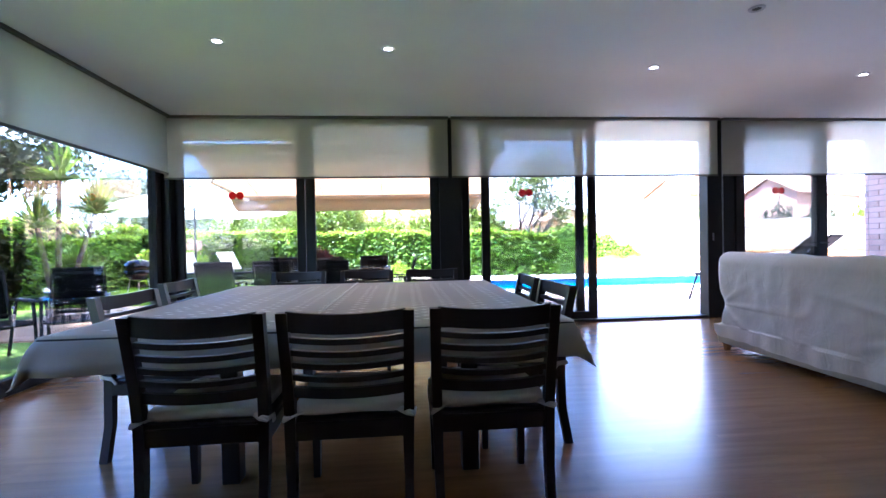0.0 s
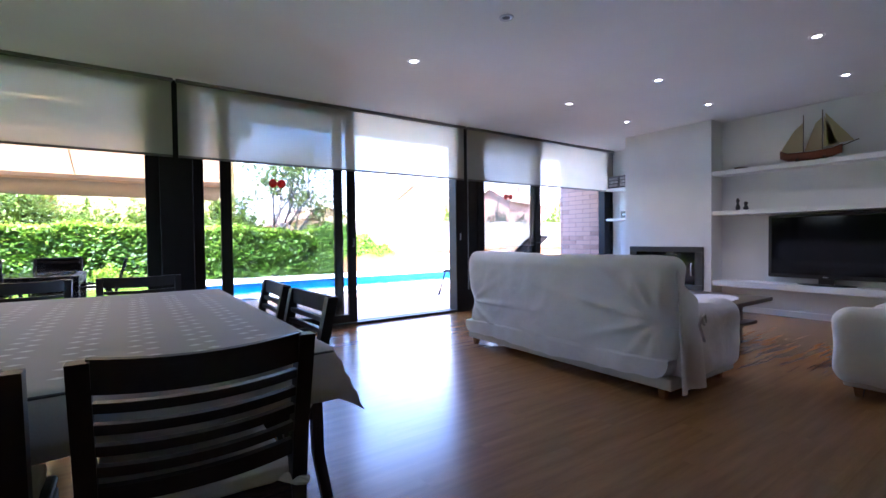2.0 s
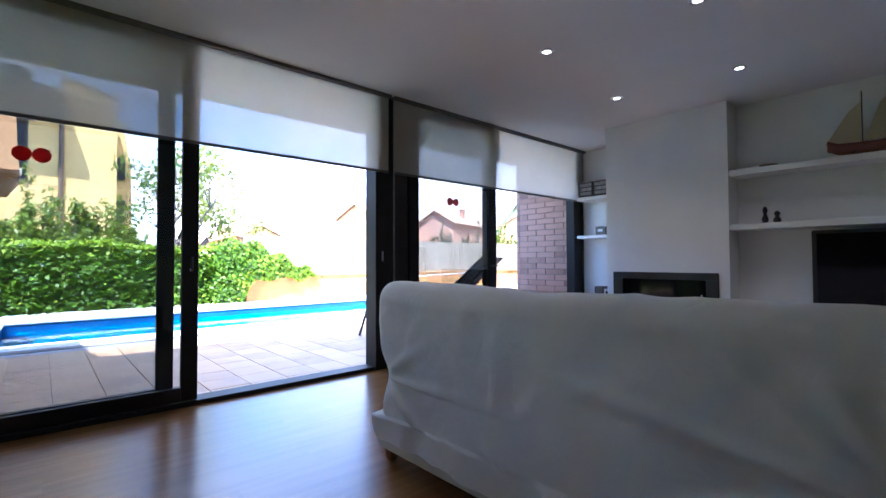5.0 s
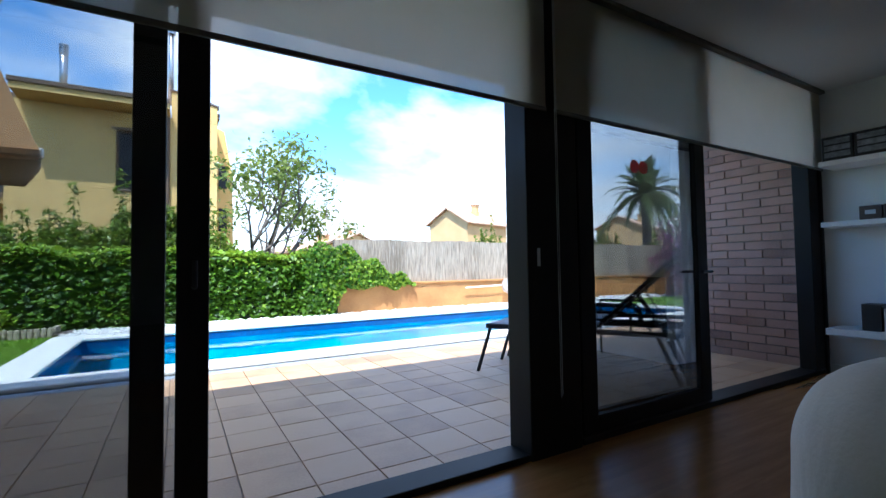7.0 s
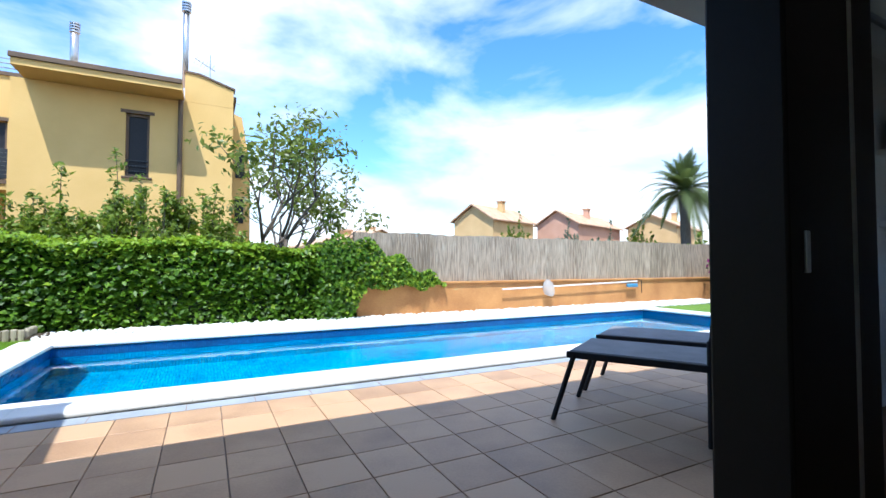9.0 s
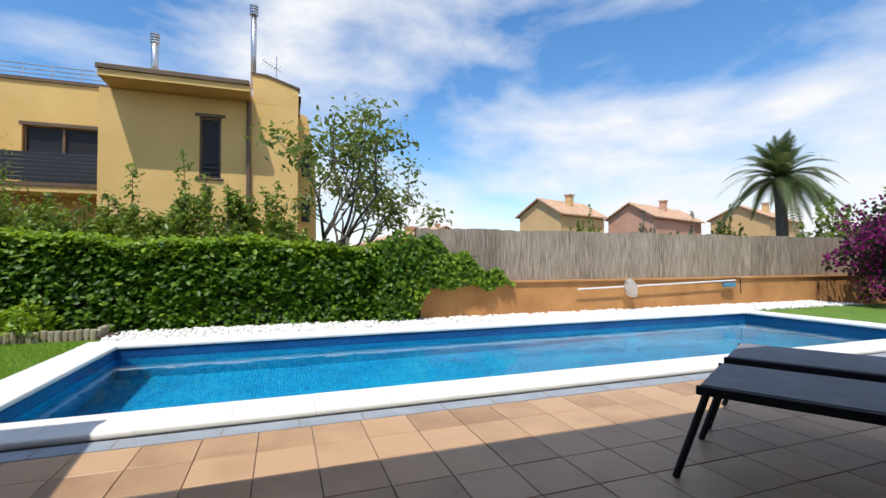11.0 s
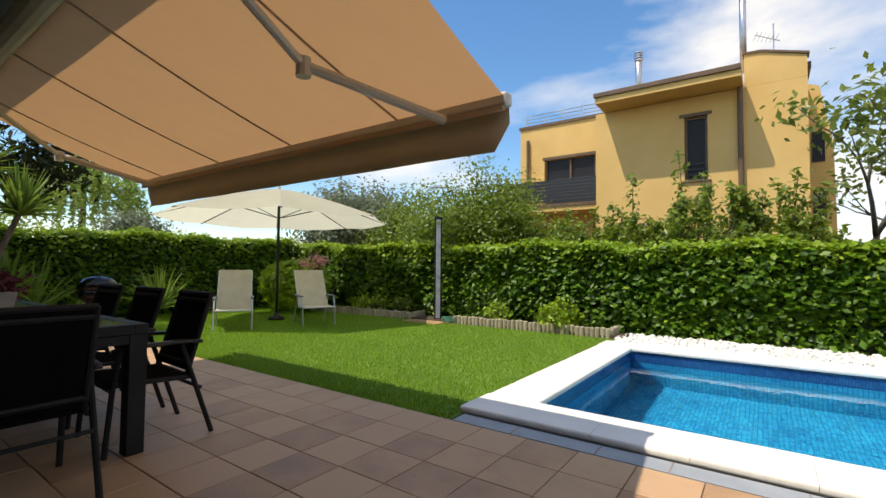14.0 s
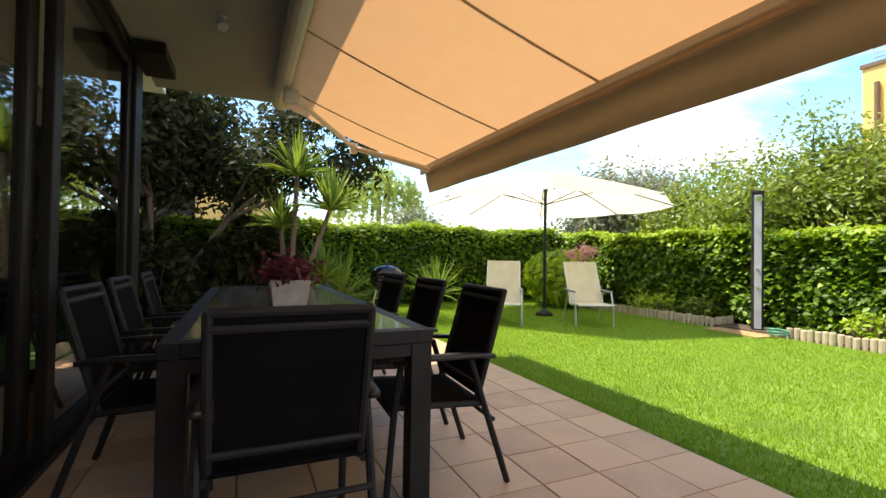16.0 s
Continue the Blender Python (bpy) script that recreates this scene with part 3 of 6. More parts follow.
for a in ((PX0, PY0, PX1, PY0 + 0.006), (PX0, PY1 - 0.006, PX1, PY1), (PX0, PY0 + 0.006, PX0 + 0.006, PY1 - 0.006), (PX1 - 0.006, PY0 + 0.006, PX1, PY1 - 0.006)):
    part("waterline_band", box(a[0], a[1], -0.20, a[2], a[3], -0.022), M_NAVY, pool, "dark blue tile band")
OUT = 0.40
lawn_edge = slab([(-14, TY), (PX0 - OUT, TY), (PX0 - OUT, 13.4), (-14, 13.4)], -0.3, -0.015)
single("lawn_ground", lawn_edge, M_GRASS, "green mown lawn", "lawn", kind="structure")
single("garden_ground", slab([(-14, -8), (-6.2, -8), (-6.2, TY), (-14, TY)], -0.3, -0.02), M_GRASS, kind="structure")
single("side_lawn", slab([(-6.2, -8), (-3.3, -8), (-3.3, 5.7), (-6.2, 5.7)], -0.3, -0.02), M_GRASS, kind="structure")
single("garden_bed", slab([(-14, 13.4), (0.8, 13.4), (0.8, 18), (-14, 18)], -0.3, 0.03), M_SOIL, kind="structure")
single("gravel_bed", slab([(0.8, PY1 + 0.45), (17.0, PY1 + 0.45), (17.0, 14.0), (0.8, 14.0)], -0.3, 0.0), M_GRAVEL, kind="structure")
single("lawn_side", slab([(PX1 + 0.45, TY), (22, TY), (22, PY1 + 0.44), (PX1 + 0.45, PY1 + 0.44)], -0.3, -0.015), M_GRASS, kind="structure")
single("ochre_wall", box(5.55, 13.85, -0.2, 22, 14.05, 0.66, 0.01), M_ORANGE, "low ochre rendered garden wall, stained", "garden wall", kind="structure")

# ---- inside: lamps ----
def downlight(x, y, lit=True):
    ob = empty("downlight", pose(x, y, CEIL), "small round recessed ceiling spotlight, lit" if lit else "round recessed ceiling spotlight, unlit", "ceiling light", "recessed spotlights")
    part("ring", lathe([(0.032, -0.001), (0.034, -0.008), (0.05, -0.009), (0.056, -0.001)], 20), M_STEEL, ob, smooth=True)
    part("bulb", lathe([(0.004, -0.0035), (0.03, -0.003), (0.031, -0.0005)], 16), M_GLOW if lit else M_BLACK, ob)
    if lit:
        lamp = new("spot_lamp", bpy.data.lights.new("spot_lamp", "SPOT"))
        lamp.data.energy, lamp.data.spot_size, lamp.data.spot_blend, lamp.data.color, lamp.data.shadow_soft_size = 1.1, radians(110), 0.8, (1.0, 0.95, 0.9), 0.03
        lamp.parent = ob
        lamp.location = (0, 0, -0.02)
    return ob


for x, y in ((-1.56, 3.38), (-0.22, 3.47), (2.27, 3.78), (4.55, 3.88), (5.95, 4.02), (4.68, 2.82), (6.06, 2.96), (4.79, 1.52), (6.18, 1.67)):
    downlight(x, y)
downlight(2.42, 2.70, False)


# ---- inside: furniture ----
def soft(x0, y0, z0, x1, y1, z1, round_by=0.08, cuts=7, wrinkle=0.012, seed=0.0, taper=0.0, bm=None):
    """A stuffed, cloth-covered block: rounded edges and soft creases."""
    own = bmesh.new()
    bmesh.ops.create_cube(own, size=2.0)
    bmesh.ops.subdivide_edges(own, edges=list(own.edges), cuts=cuts, use_grid_fill=True)
    hx, hy, hz = (x1 - x0) / 2, (y1 - y0) / 2, (z1 - z0) / 2
    cx, cy, cz = (x1 + x0) / 2, (y1 + y0) / 2, (z1 + z0) / 2
    for v in own.verts:
        p = Vector((v.co.x * hx, v.co.y * hy, v.co.z * hz))
        inner = Vector((max(min(p.x, hx - round_by), -hx + round_by), max(min(p.y, hy - round_by), -hy + round_by), max(min(p.z, hz - round_by), -hz + round_by)))
        d = p - inner
        if d.length > round_by:
            p = inner + d.normalized() * round_by
        k = 1 - taper * (0.5 - 0.5 * v.co.z)
        p.x, p.y = p.x * k, p.y * k
        q = p + Vector((cx, cy, cz))
        w = noise.noise(Vector((q.x * 3.1 + seed, q.y * 2.1, q.z * 1.7))) + 0.45 * (1 - 4 * abs(noise.noise(Vector((q.x * 5 + seed, q.y * 4.2 + q.z * 2.5, q.z * 3.2 - q.y * 1.5)))))
        n = Vector((v.co.x, v.co.y, v.co.z)).normalized()
        v.co = q + n * w * wrinkle
    if bm is not None:
        me = bpy.data.meshes.new("scratch")
        own.to_mesh(me)
        bm.from_mesh(me)
        bpy.data.meshes.remove(me)
        own.free()
        return bm
    return own


def dining_chair():
    ob = empty("dining_chair", label="black-stained wooden dining chair with slatted back and cream cushion", category="chair", group="chairs round the dining table")
    hw = 0.23
    for s in (-1, 1):
        x = s * (hw - 0.02)
        bm = bmesh.new()
        prof = [(-0.035, 0.0), (0.0, 0.2), (0.008, 0.44), (-0.01, 0.6), (-0.065, 0.87)]
        rings(bm, [[(x + sx * 0.019 * (1.0 if h > 0.3 else 0.85) + s * 0.012 * (h / 0.87), y + sy * 0.021, h) for sx, sy in ((-1, -1), (1, -1), (1, 1), (-1, 1))] for y, h in prof])
        part("back_post", bm, M_BLACKWOOD, ob)
        bm = bmesh.new()
        rings(bm, [[(s * (hw - 0.025) + sx * r, 0.41 + sy * r, h) for sx, sy in ((-1, -1), (1, -1), (1, 1), (-1, 1))] for r, h in ((0.014, 0.0), (0.021, 0.43))])
        part("front_leg", bm, M_BLACKWOOD, ob)
        part("foot_pad", lathe([(0.009, 0.0), (0.011, 0.006)], 8, (s * (hw - 0.025), 0.41)), M_STEEL, ob, "metal glide")
        part("side_rail", box(s * (hw - 0.01) - 0.013, 0.02, 0.36, s * (hw - 0.01) + 0.013, 0.41, 0.42, 0.004), M_BLACKWOOD, ob)
        part("tie", tube([(s * 0.17, 0.03, 0.465), (s * 0.21, -0.022, 0.46), (s * 0.235, -0.026, 0.455), (s * 0.24, 0.03, 0.45), (s * 0.236, 0.05, 0.42)], 0.013, 6, flat=0.35), M_CUSHION, ob, "cream fabric tie")

    def slat(z0, z1, bow, wide):
        bm = bmesh.new()
        loops = []
        for k in range(13):
            u = -1 + k / 6
            y_lean = -0.01 - 0.055 * max(((z0 + z1) / 2 - 0.6) / 0.27, 0) if z0 > 0.6 else 0.0
            y = y_lean - bow * (1 - u * u)
            dz = wide * (1 - u * u)
            loops.append([(u * (hw - 0.02), y - 0.011, z0 - dz), (u * (hw - 0.02), y + 0.011, z0 - dz), (u * (hw - 0.02), y + 0.011, z1 - dz), (u * (hw - 0.02), y - 0.011, z1 - dz)])
        return rings(bm, loops)

    part("top_rail", slat(0.80, 0.875, 0.03, 0.012), M_BLACKWOOD, ob)
    for z in (0.755, 0.705, 0.655, 0.605):
        part("slat", slat(z, z + 0.022, 0.03, 0.010), M_BLACKWOOD, ob)
    part("lower_rail", slat(0.535, 0.575, 0.03, 0.006), M_BLACKWOOD, ob)
    part("back_apron", box(-hw + 0.03, -0.008, 0.36, hw - 0.03, 0.02, 0.43, 0.004), M_BLACKWOOD, ob)
    part("front_apron", box(-hw + 0.03, 0.40, 0.37, hw - 0.03, 0.425, 0.43, 0.004), M_BLACKWOOD, ob)
    part("seat", box(-hw, 0.0, 0.425, hw, 0.44, 0.445, 0.008), M_BLACKWOOD, ob)
    part("cushion", soft(-0.215, 0.01, 0.445, 0.215, 0.43, 0.50, 0.025, 6, 0.006), M_CUSHION, ob, "cream seat cushion with ties", True)
    return ob


TX0, TX1, TY0, TY1, TZ = -1.55, 0.60, 1.53, 3.78, 0.74
chair = dining_chair()
spots = [(-0.88, 1.41, 1), (-0.335, 1.40, 0), (0.22, 1.41, 0), (-1.12, 3.98, 180), (-0.48, 3.95, 180), (0.14, 3.95, 180), (0.70, 2.24, 92), (0.70, 2.85, 88), (-1.60, 2.30, -96), (-1.74, 3.18, -90)]
chair.matrix_basis = pose(spots[0][0], spots[0][1], 0, 0, 0, spots[0][2]) @ Matrix.Diagonal((1.03, 1.03, 0.97, 1))
for x, y, a in spots[1:]:
    copy_thing(chair, pose(x, y, 0, 0, 0, a))

table = empty("dining_table", label="large dark wooden dining table under a tablecloth", category="table")
part("tabletop", box(TX0, TY0, TZ - 0.04, TX1, TY1, TZ, 0.006), M_BLACKWOOD, table)
for x in (TX0 + 0.62, TX1 - 0.42):
    for y in (TY0 + 0.3, TY1 - 0.3):
        part("leg", box(x - 0.04, y - 0.04, 0, x + 0.04, y + 0.04, TZ - 0.04, 0.005), M_BLACKWOOD, table)
part("apron", box(TX0 + 0.1, TY0 + 0.1, TZ - 0.11, TX1 - 0.1, TY1 - 0.1, TZ - 0.041), M_BLACKWOOD, table)

# the tablecloth falls over the edges and hangs lower at the corners
def cloth_place(x, y):
    ox = max(TX0 - 0.006 - x, 0) + max(x - TX1 - 0.006, 0)
    oy = max(TY0 - 0.006 - y, 0) + max(y - TY1 - 0.006, 0)
    cx, cy = max(min(x, TX1 + 0.006), TX0 - 0.006), max(min(y, TY1 + 0.006), TY0 - 0.006)
    sx, sy = (1 if x > 0 else -1), (1 if y > 2.4 else -1)
    d = max(ox, oy)
    fold = 0.012 * math.sin(x * 17 + y * 3) * math.sin(y * 13 - x * 2) * min(d / 0.1, 1)
    both = min(ox, oy)
    px = cx + sx * (0.20 * ox + 0.18 * both) + fold
    py = cy + sy * (0.20 * oy + 0.18 * both) + fold
    z = TZ + 0.006 - 0.96 * d - 0.30 * both + 0.0015 * noise.noise(Vector((x * 4, y * 4, 0)))
    return px, py, z


HANG = 0.155
verts, faces, nx, ny = [], [], 64, 60
for j in range(ny + 1):
    for i in range(nx + 1):
        verts.append(cloth_place(TX0 - HANG + (TX1 - TX0 + 2 * HANG) * i / nx, TY0 - HANG + (TY1 - TY0 + 2 * HANG) * j / ny))
for j in range(ny):
    for i in range(nx):
        a = j * (nx + 1) + i
        faces.append((a, a + 1, a + nx + 2, a + nx + 1))
cloth = empty("tablecloth", label="beige patterned tablecloth spread over the dining table", category="tablecloth")
sheet = raw_mesh("sheet", verts, faces, M_CLOTH, cloth, True)
mod = sheet.modifiers.new("thickness", "SOLIDIFY")
mod.thickness = 0.003
verts, faces = [], []
for r in range(19):
    for c in range(12):
        for q in range(2):
            x, y = TX0 + 0.20 + c * 0.16 + 0.045 * q, TY0 + 0.10 + r * 0.098 + 0.03 * q
            if x > TX1 - 0.05:
                continue
            w, h, b = 0.022, 0.013, len(verts)
            z = TZ + 0.0125
            verts += [(x - w, y, z), (x, y - h, z), (x + w, y, z), (x, y + h, z)]
            faces.append((b, b + 1, b + 2, b + 3))
raw_mesh("woven_mark", verts, faces, M_CLOTHMARK, cloth)["kind"] = "stuff"
part("crease", box(-0.55, TY0, TZ + 0.006, -0.543, TY1, TZ + 0.0135, 0.002), M_CLOTHMARK, cloth)


def gather(bm, y0, z0, rays, deep=0.03, reach=0.6):
    """Folds of the cover that run together at a tie on the back's outer face."""
    for v in bm.verts:
        if v.co.x > 0.16:
            continue
        dy, dz = v.co.y - y0, v.co.z - z0
        r = math.hypot(dy, dz)
        a = math.degrees(math.atan2(dz, dy))
        lift = 0.0
        for ang, width, far in rays:
            side = abs(a - ang) * math.pi / 180 * max(r, 0.02)
            lift += math.exp(-(side / (0.018 + 0.09 * r * width)) ** 2) * math.exp(-(r / far) ** 2)
        pull = math.exp(-(r / 0.10) ** 2)
        v.co.x -= deep * lift * min(r / 0.12, 1) - 0.045 * pull - 0.012 * math.exp(-(r / reach) ** 2)
    return bm


def sofa(length, m, label, seed):
    """A sofa along y with its back on the low-x side, under a loose white cover."""
    ob = empty("sofa", m, label, "sofa", "covered sofas")
    back = soft(0.0, 0.02, 0.13, 0.27, length - 0.02, 0.945, 0.105, 90, 0.013, seed, 0.03)
    gather(back, 0.13, 0.52, ((62, 0.5, 0.42), (38, 0.35, 0.5), (9, 0.3, 0.75), (-18, 0.35, 0.5), (-52, 0.6, 0.45), (-82, 0.7, 0.4), (100, 0.7, 0.4)))
    gather(back, length - 0.10, 0.45, ((150, 0.5, 0.4), (178, 0.3, 0.5), (-150, 0.5, 0.4), (-110, 0.6, 0.35)), 0.022)
    # the cover falls straight to its hem
    for v in back.verts:
        if v.co.z < 0.26 and v.co.x < 0.13:
            v.co.x = -0.006 + 0.010 * math.sin(v.co.y * 11 + seed) + 0.005 * math.sin(v.co.y * 29)
            v.co.z += 0.010 * math.sin(v.co.y * 4 + seed)
    part("back", back, M_SHEET, ob, "white loose cover over the backrest", True)
    part("seat", soft(0.22, 0.14, 0.14, 0.93, length - 0.14, 0.46, 0.07, 18, 0.016, seed + 3), M_SHEET, ob, "", True)
    for y in (0.0, length - 0.2):
        part("arm", soft(0.12, y, 0.09, 0.98, y + 0.22, 0.60, 0.105, 24, 0.018, seed + 5 + y), M_SHEET, ob, "rounded arm under a white cover", True)
    part("base", box(0.03, 0.04, 0.07, 0.92, length - 0.04, 0.15, 0.01), M_CUSHION, ob)
    for k in range(3):
        part("seat_cushion", soft(0.24, 0.16 + k * (length - 0.32) / 3, 0.42, 0.92, 0.16 + (k + 1) * (length - 0.32) / 3 - 0.01, 0.54, 0.05, 14, 0.014, seed + k), M_SHEET, ob, "", True)
    # skirt gathered at the corners
    for y, s in ((0.02, -1),):
        bm = bmesh.new()
        loops = []
        for k in range(15):
            u = k / 14
            x = 0.02 + 0.30 * u
            fold = 0.014 * math.sin(u * 9 + seed)
            loops.append([(x - 0.004, y + s * (0.012 + fold), 0.86 - 0.25 * u), (x, y + s * (0.02 + fold), 0.86 - 0.25 * u), (x + 0.05 * u, y + s * (0.05 + 1.6 * fold), 0.075), (x + 0.05 * u - 0.004, y + s * (0.04 + 1.6 * fold), 0.075)])
        part("side_flap", rings(bm, loops), M_SHEET, ob, "gathered side of the loose cover", True)
        part("tie_bow", tube([(0.27, y + s * 0.035, 0.50), (0.30, y + s * 0.06, 0.56), (0.33, y + s * 0.055, 0.50), (0.29, y + s * 0.06, 0.49), (0.25, y + s * 0.06, 0.55), (0.24, y + s * 0.055, 0.49), (0.28, y + s * 0.07, 0.38)], 0.012, 6, flat=0.5), M_SHEET, ob, "knotted fabric tie", True)
    for x, y in ((0.08, 0.12), (0.85, 0.12), (0.08, length - 0.1), (0.85, length - 0.1)):
        bm = bmesh.new()
        rings(bm, [[(x + sx * r, y + sy * r, h) for sx, sy in ((-1, -1), (1, -1), (1, 1), (-1, 1))] for r, h in ((0.018, 0.0), (0.028, 0.075))])
        part("foot", bm, M_FLOORWOOD, ob, "tapered wooden foot")
    return ob


sofa(2.20, pose(2.91, 1.70, 0, 0, 0, 0), "long sofa under a wrinkled white loose cotton cover", 1.0)
sofa(2.05, pose(6.0, 0.22, 0, 0, 0, 90), "second sofa under a crumpled white cover with cushions", 7.0)
def pad(w, h, t):
    """A square cushion, plump in the middle and thin at its seams."""
    bm = bmesh.new()
    bmesh.ops.create_cube(bm, size=2.0)
    bmesh.ops.subdivide_edges(bm, edges=list(bm.edges), cuts=9, use_grid_fill=True)
    for v in bm.verts:
        x, y, z = v.co
        f = (1 - 0.93 * abs(x) ** 3) * (1 - 0.93 * abs(z) ** 3)
        v.co = Vector((x * w * (1 - 0.06 * (1 - z * z)), y * t * max(f, 0.08), h + z * h * (1 - 0.06 * (1 - x * x))))
    return bm


throw = empty("cushion", pose(4.62, 0.52, 0.54, -58, 6, 14), "striped olive and cream cushion on the sofa", "cushion")
part("pad", pad(0.23, 0.21, 0.075), surface("olive_cream_cloth", (0.16, 0.15, 0.07), (0.38, 0.35, 0.22), 0.9, 9, 200, 0.3), throw, "", True)
for k in range(5):
    part("stripe", tube([((k - 2) * 0.085, (0.075 - 0.02 * abs(k - 2)) * q + 0.002, 0.21 + r) for q, r in ((0.35, -0.17), (0.8, -0.1), (1, 0), (0.8, 0.1), (0.35, 0.17))], 0.014, 6, flat=0.4), surface("olive_stripe", (0.10, 0.105, 0.035), (0.2, 0.2, 0.08), 0.9) if k == 0 else bpy.data.materials["olive_stripe"], throw)
pillow = empty("pillow", pose(5.05, 0.44, 0.53, -28, 0, -5), "large white cushion on the sofa", "cushion")
part("pad", pad(0.27, 0.23, 0.10), M_SHEET, pillow, "", True)

coffee = empty("coffee_table", label="dark wooden coffee table with a lower shelf", category="coffee table")
part("tabletop", box(4.35, 2.05, 0.41, 5.45, 2.85, 0.45, 0.006), M_DARKWOOD, coffee)
part("shelf", box(4.45, 2.15, 0.18, 5.35, 2.75, 0.21, 0.004), M_DARKWOOD, coffee)
for x in (4.55, 5.2):
    for y in (2.25, 2.6):
        part("leg", box(x, y, 0, x + 0.06, y + 0.06, 0.41, 0.004), M_DARKWOOD, coffee)
bm = bmesh.new()
rings(bm, [[((0.38 + 0.03 * (k % 2)) * math.cos(k * math.pi / 18) + 4.85, (0.24 + 0.02 * (k % 2)) * math.sin(k * math.pi / 18) + 2.42, z) for k in range(36)] for z in (0.4505, 0.4535)])
single("doily", bm, M_SHEET, "white lace doily on the coffee table", "doily")

# shelves, fireplace and what stands there
for z0, z1 in ((1.925, 1.985), (1.365, 1.425), (0.37, 0.45)):
    single("wall_shelf", box(6.90, -2.2, z0, 7.197, 3.297, z1, 0.004), M_WHITEGLOSS, "long white floating shelf in the niche", "shelf", "niche shelves")
for z0, z1 in ((1.93, 1.975), (1.375, 1.42), (0.40, 0.46)):
    single("corner_shelf", box(7.44, 4.653, z0, 7.797, 5.42, z1, 0.004), M_WHITEGLOSS, "short white floating shelf beside the chimney breast", "shelf", "corner shelves")

fire = empty("fireplace_insert", label="black-framed glass-fronted fireplace set in the chimney breast", category="fireplace")
for a in ((3.40, 0.84, 4.56, 0.92), (3.40, 0.28, 4.56, 0.36), (3.40, 0.36, 3.52, 0.84), (4.44, 0.36, 4.56, 0.84)):
    part("frame", box(6.855, a[0], a[1], 6.884, a[2], a[3], 0.005), M_BLACK, fire)
part("firebox", box(6.874, 3.52, 0.36, 6.884, 4.44, 0.84), M_CORE, fire)
part("glass_door", box(6.862, 3.52, 0.36, 6.868, 4.44, 0.84), M_SCREEN, fire, "dark reflective glass")
part("handle", tube([(6.85, 3.56, 0.50), (6.83, 3.56, 0.52), (6.83, 3.56, 0.66), (6.85, 3.56, 0.68)], 0.008, 8), M_STEEL, fire)
part("shelf_edge", box(6.80, 3.36, 0.24, 6.878, 4.60, 0.275, 0.004), M_WHITEGLOSS, fire)

tv = empty("television", label="large black flat-screen television on the low shelf", category="television")
part("casing", box(7.04, 1.45, 0.53, 7.10, 2.66, 1.335, 0.012), M_BLACK, tv)
part("screen", box(7.034, 1.49, 0.58, 7.041, 2.62, 1.30), M_SCREEN, tv)
part("logo_mark", box(7.032, 2.03, 0.548, 7.0405, 2.08, 0.558), M_SILVER, tv)
part("neck", box(7.05, 1.98, 0.46, 7.09, 2.13, 0.54, 0.008), M_BLACK, tv)
part("stand", lathe([(0.02, 0.452), (0.28, 0.452), (0.29, 0.458), (0.05, 0.468)], 28, (0, 0)), M_BLACK, tv, smooth=True)
stand = tv.children[-1]
stand.scale, stand.location = (0.5, 1, 1), (7.06, 2.055, 0)
single("cable", tube([(7.1, 1.42, 0.456), (7.08, 1.3, 0.52), (7.06, 1.18, 0.58), (7.05, 1.05, 0.50), (7.02, 0.95, 0.456), (7.04, 0.8, 0.456)], 0.006, 6), M_BLACK, "black cable looping over the low shelf", "cable")
single("router_box", box(7.0, 1.05, 0.4505, 7.12, 1.28, 0.475, 0.005), M_BLACK, "small flat black box on the low shelf", "device")

ship = empty("model_ship", pose(7.03, 2.20, 1.985, 0, 0, -90) @ Matrix.Scale(1.35, 4), "model sailing ship with cream sails on a stand", "model ship")
bm = bmesh.new()
rings(bm, [[(x, w * math.cos(a), 0.05 + h + 0.05 * math.sin(a) * (1 if math.sin(a) < 0 else 0.6)) for a in [2 * math.pi * k / 10 for k in range(10)]] for x, w, h in ((-0.24, 0.008, 0.05), (-0.18, 0.035, 0.02), (0.0, 0.045, 0.01), (0.15, 0.035, 0.02), (0.22, 0.006, 0.045))])
part("hull", bm, surface("ship_red_brown", (0.12, 0.03, 0.015), (0.25, 0.07, 0.03), 0.4), ship, "", True)
part("bowsprit", tube([(0.2, 0, 0.1), (0.33, 0, 0.145)], 0.004, 6), M_BARK, ship)
for x, h in ((-0.06, 0.43), (0.08, 0.45)):
    part("mast", tube([(x, 0, 0.07), (x, 0, h)], 0.004, 6), M_BARK, ship)
M_SAIL = cloth_light("sail_cloth", (0.62, 0.55, 0.36), (0.6, 0.5, 0.3), 0.0, 0.4)
for outline in (((-0.065, 0.1), (-0.065, 0.36), (-0.13, 0.30), (-0.25, 0.1)), ((0.075, 0.1), (0.075, 0.38), (0.03, 0.34), (-0.05, 0.1)), ((0.088, 0.12), (0.09, 0.40), (0.2, 0.12)), ((0.12, 0.13), (0.1, 0.42), (0.3, 0.14))):
    part("sail", prism(outline, -0.002, 0.002), M_SAIL, ship)
for x in (-0.1, 0.1):
    part("cradle", box(x - 0.008, -0.04, 0, x + 0.008, 0.04, 0.035, 0.002), M_DARKWOOD, ship)

bird = empty("rooster_figure", pose(7.05, 1.25, 1.985, 0, 0, -90), "small dark metal rooster figure on the shelf", "figurine")
bm = soft(-0.10, -0.035, 0.07, 0.08, 0.035, 0.16, 0.035, 5, 0.004)
soft(0.05, -0.018, 0.13, 0.10, 0.018, 0.30, 0.018, 4, 0.002, bm=bm)
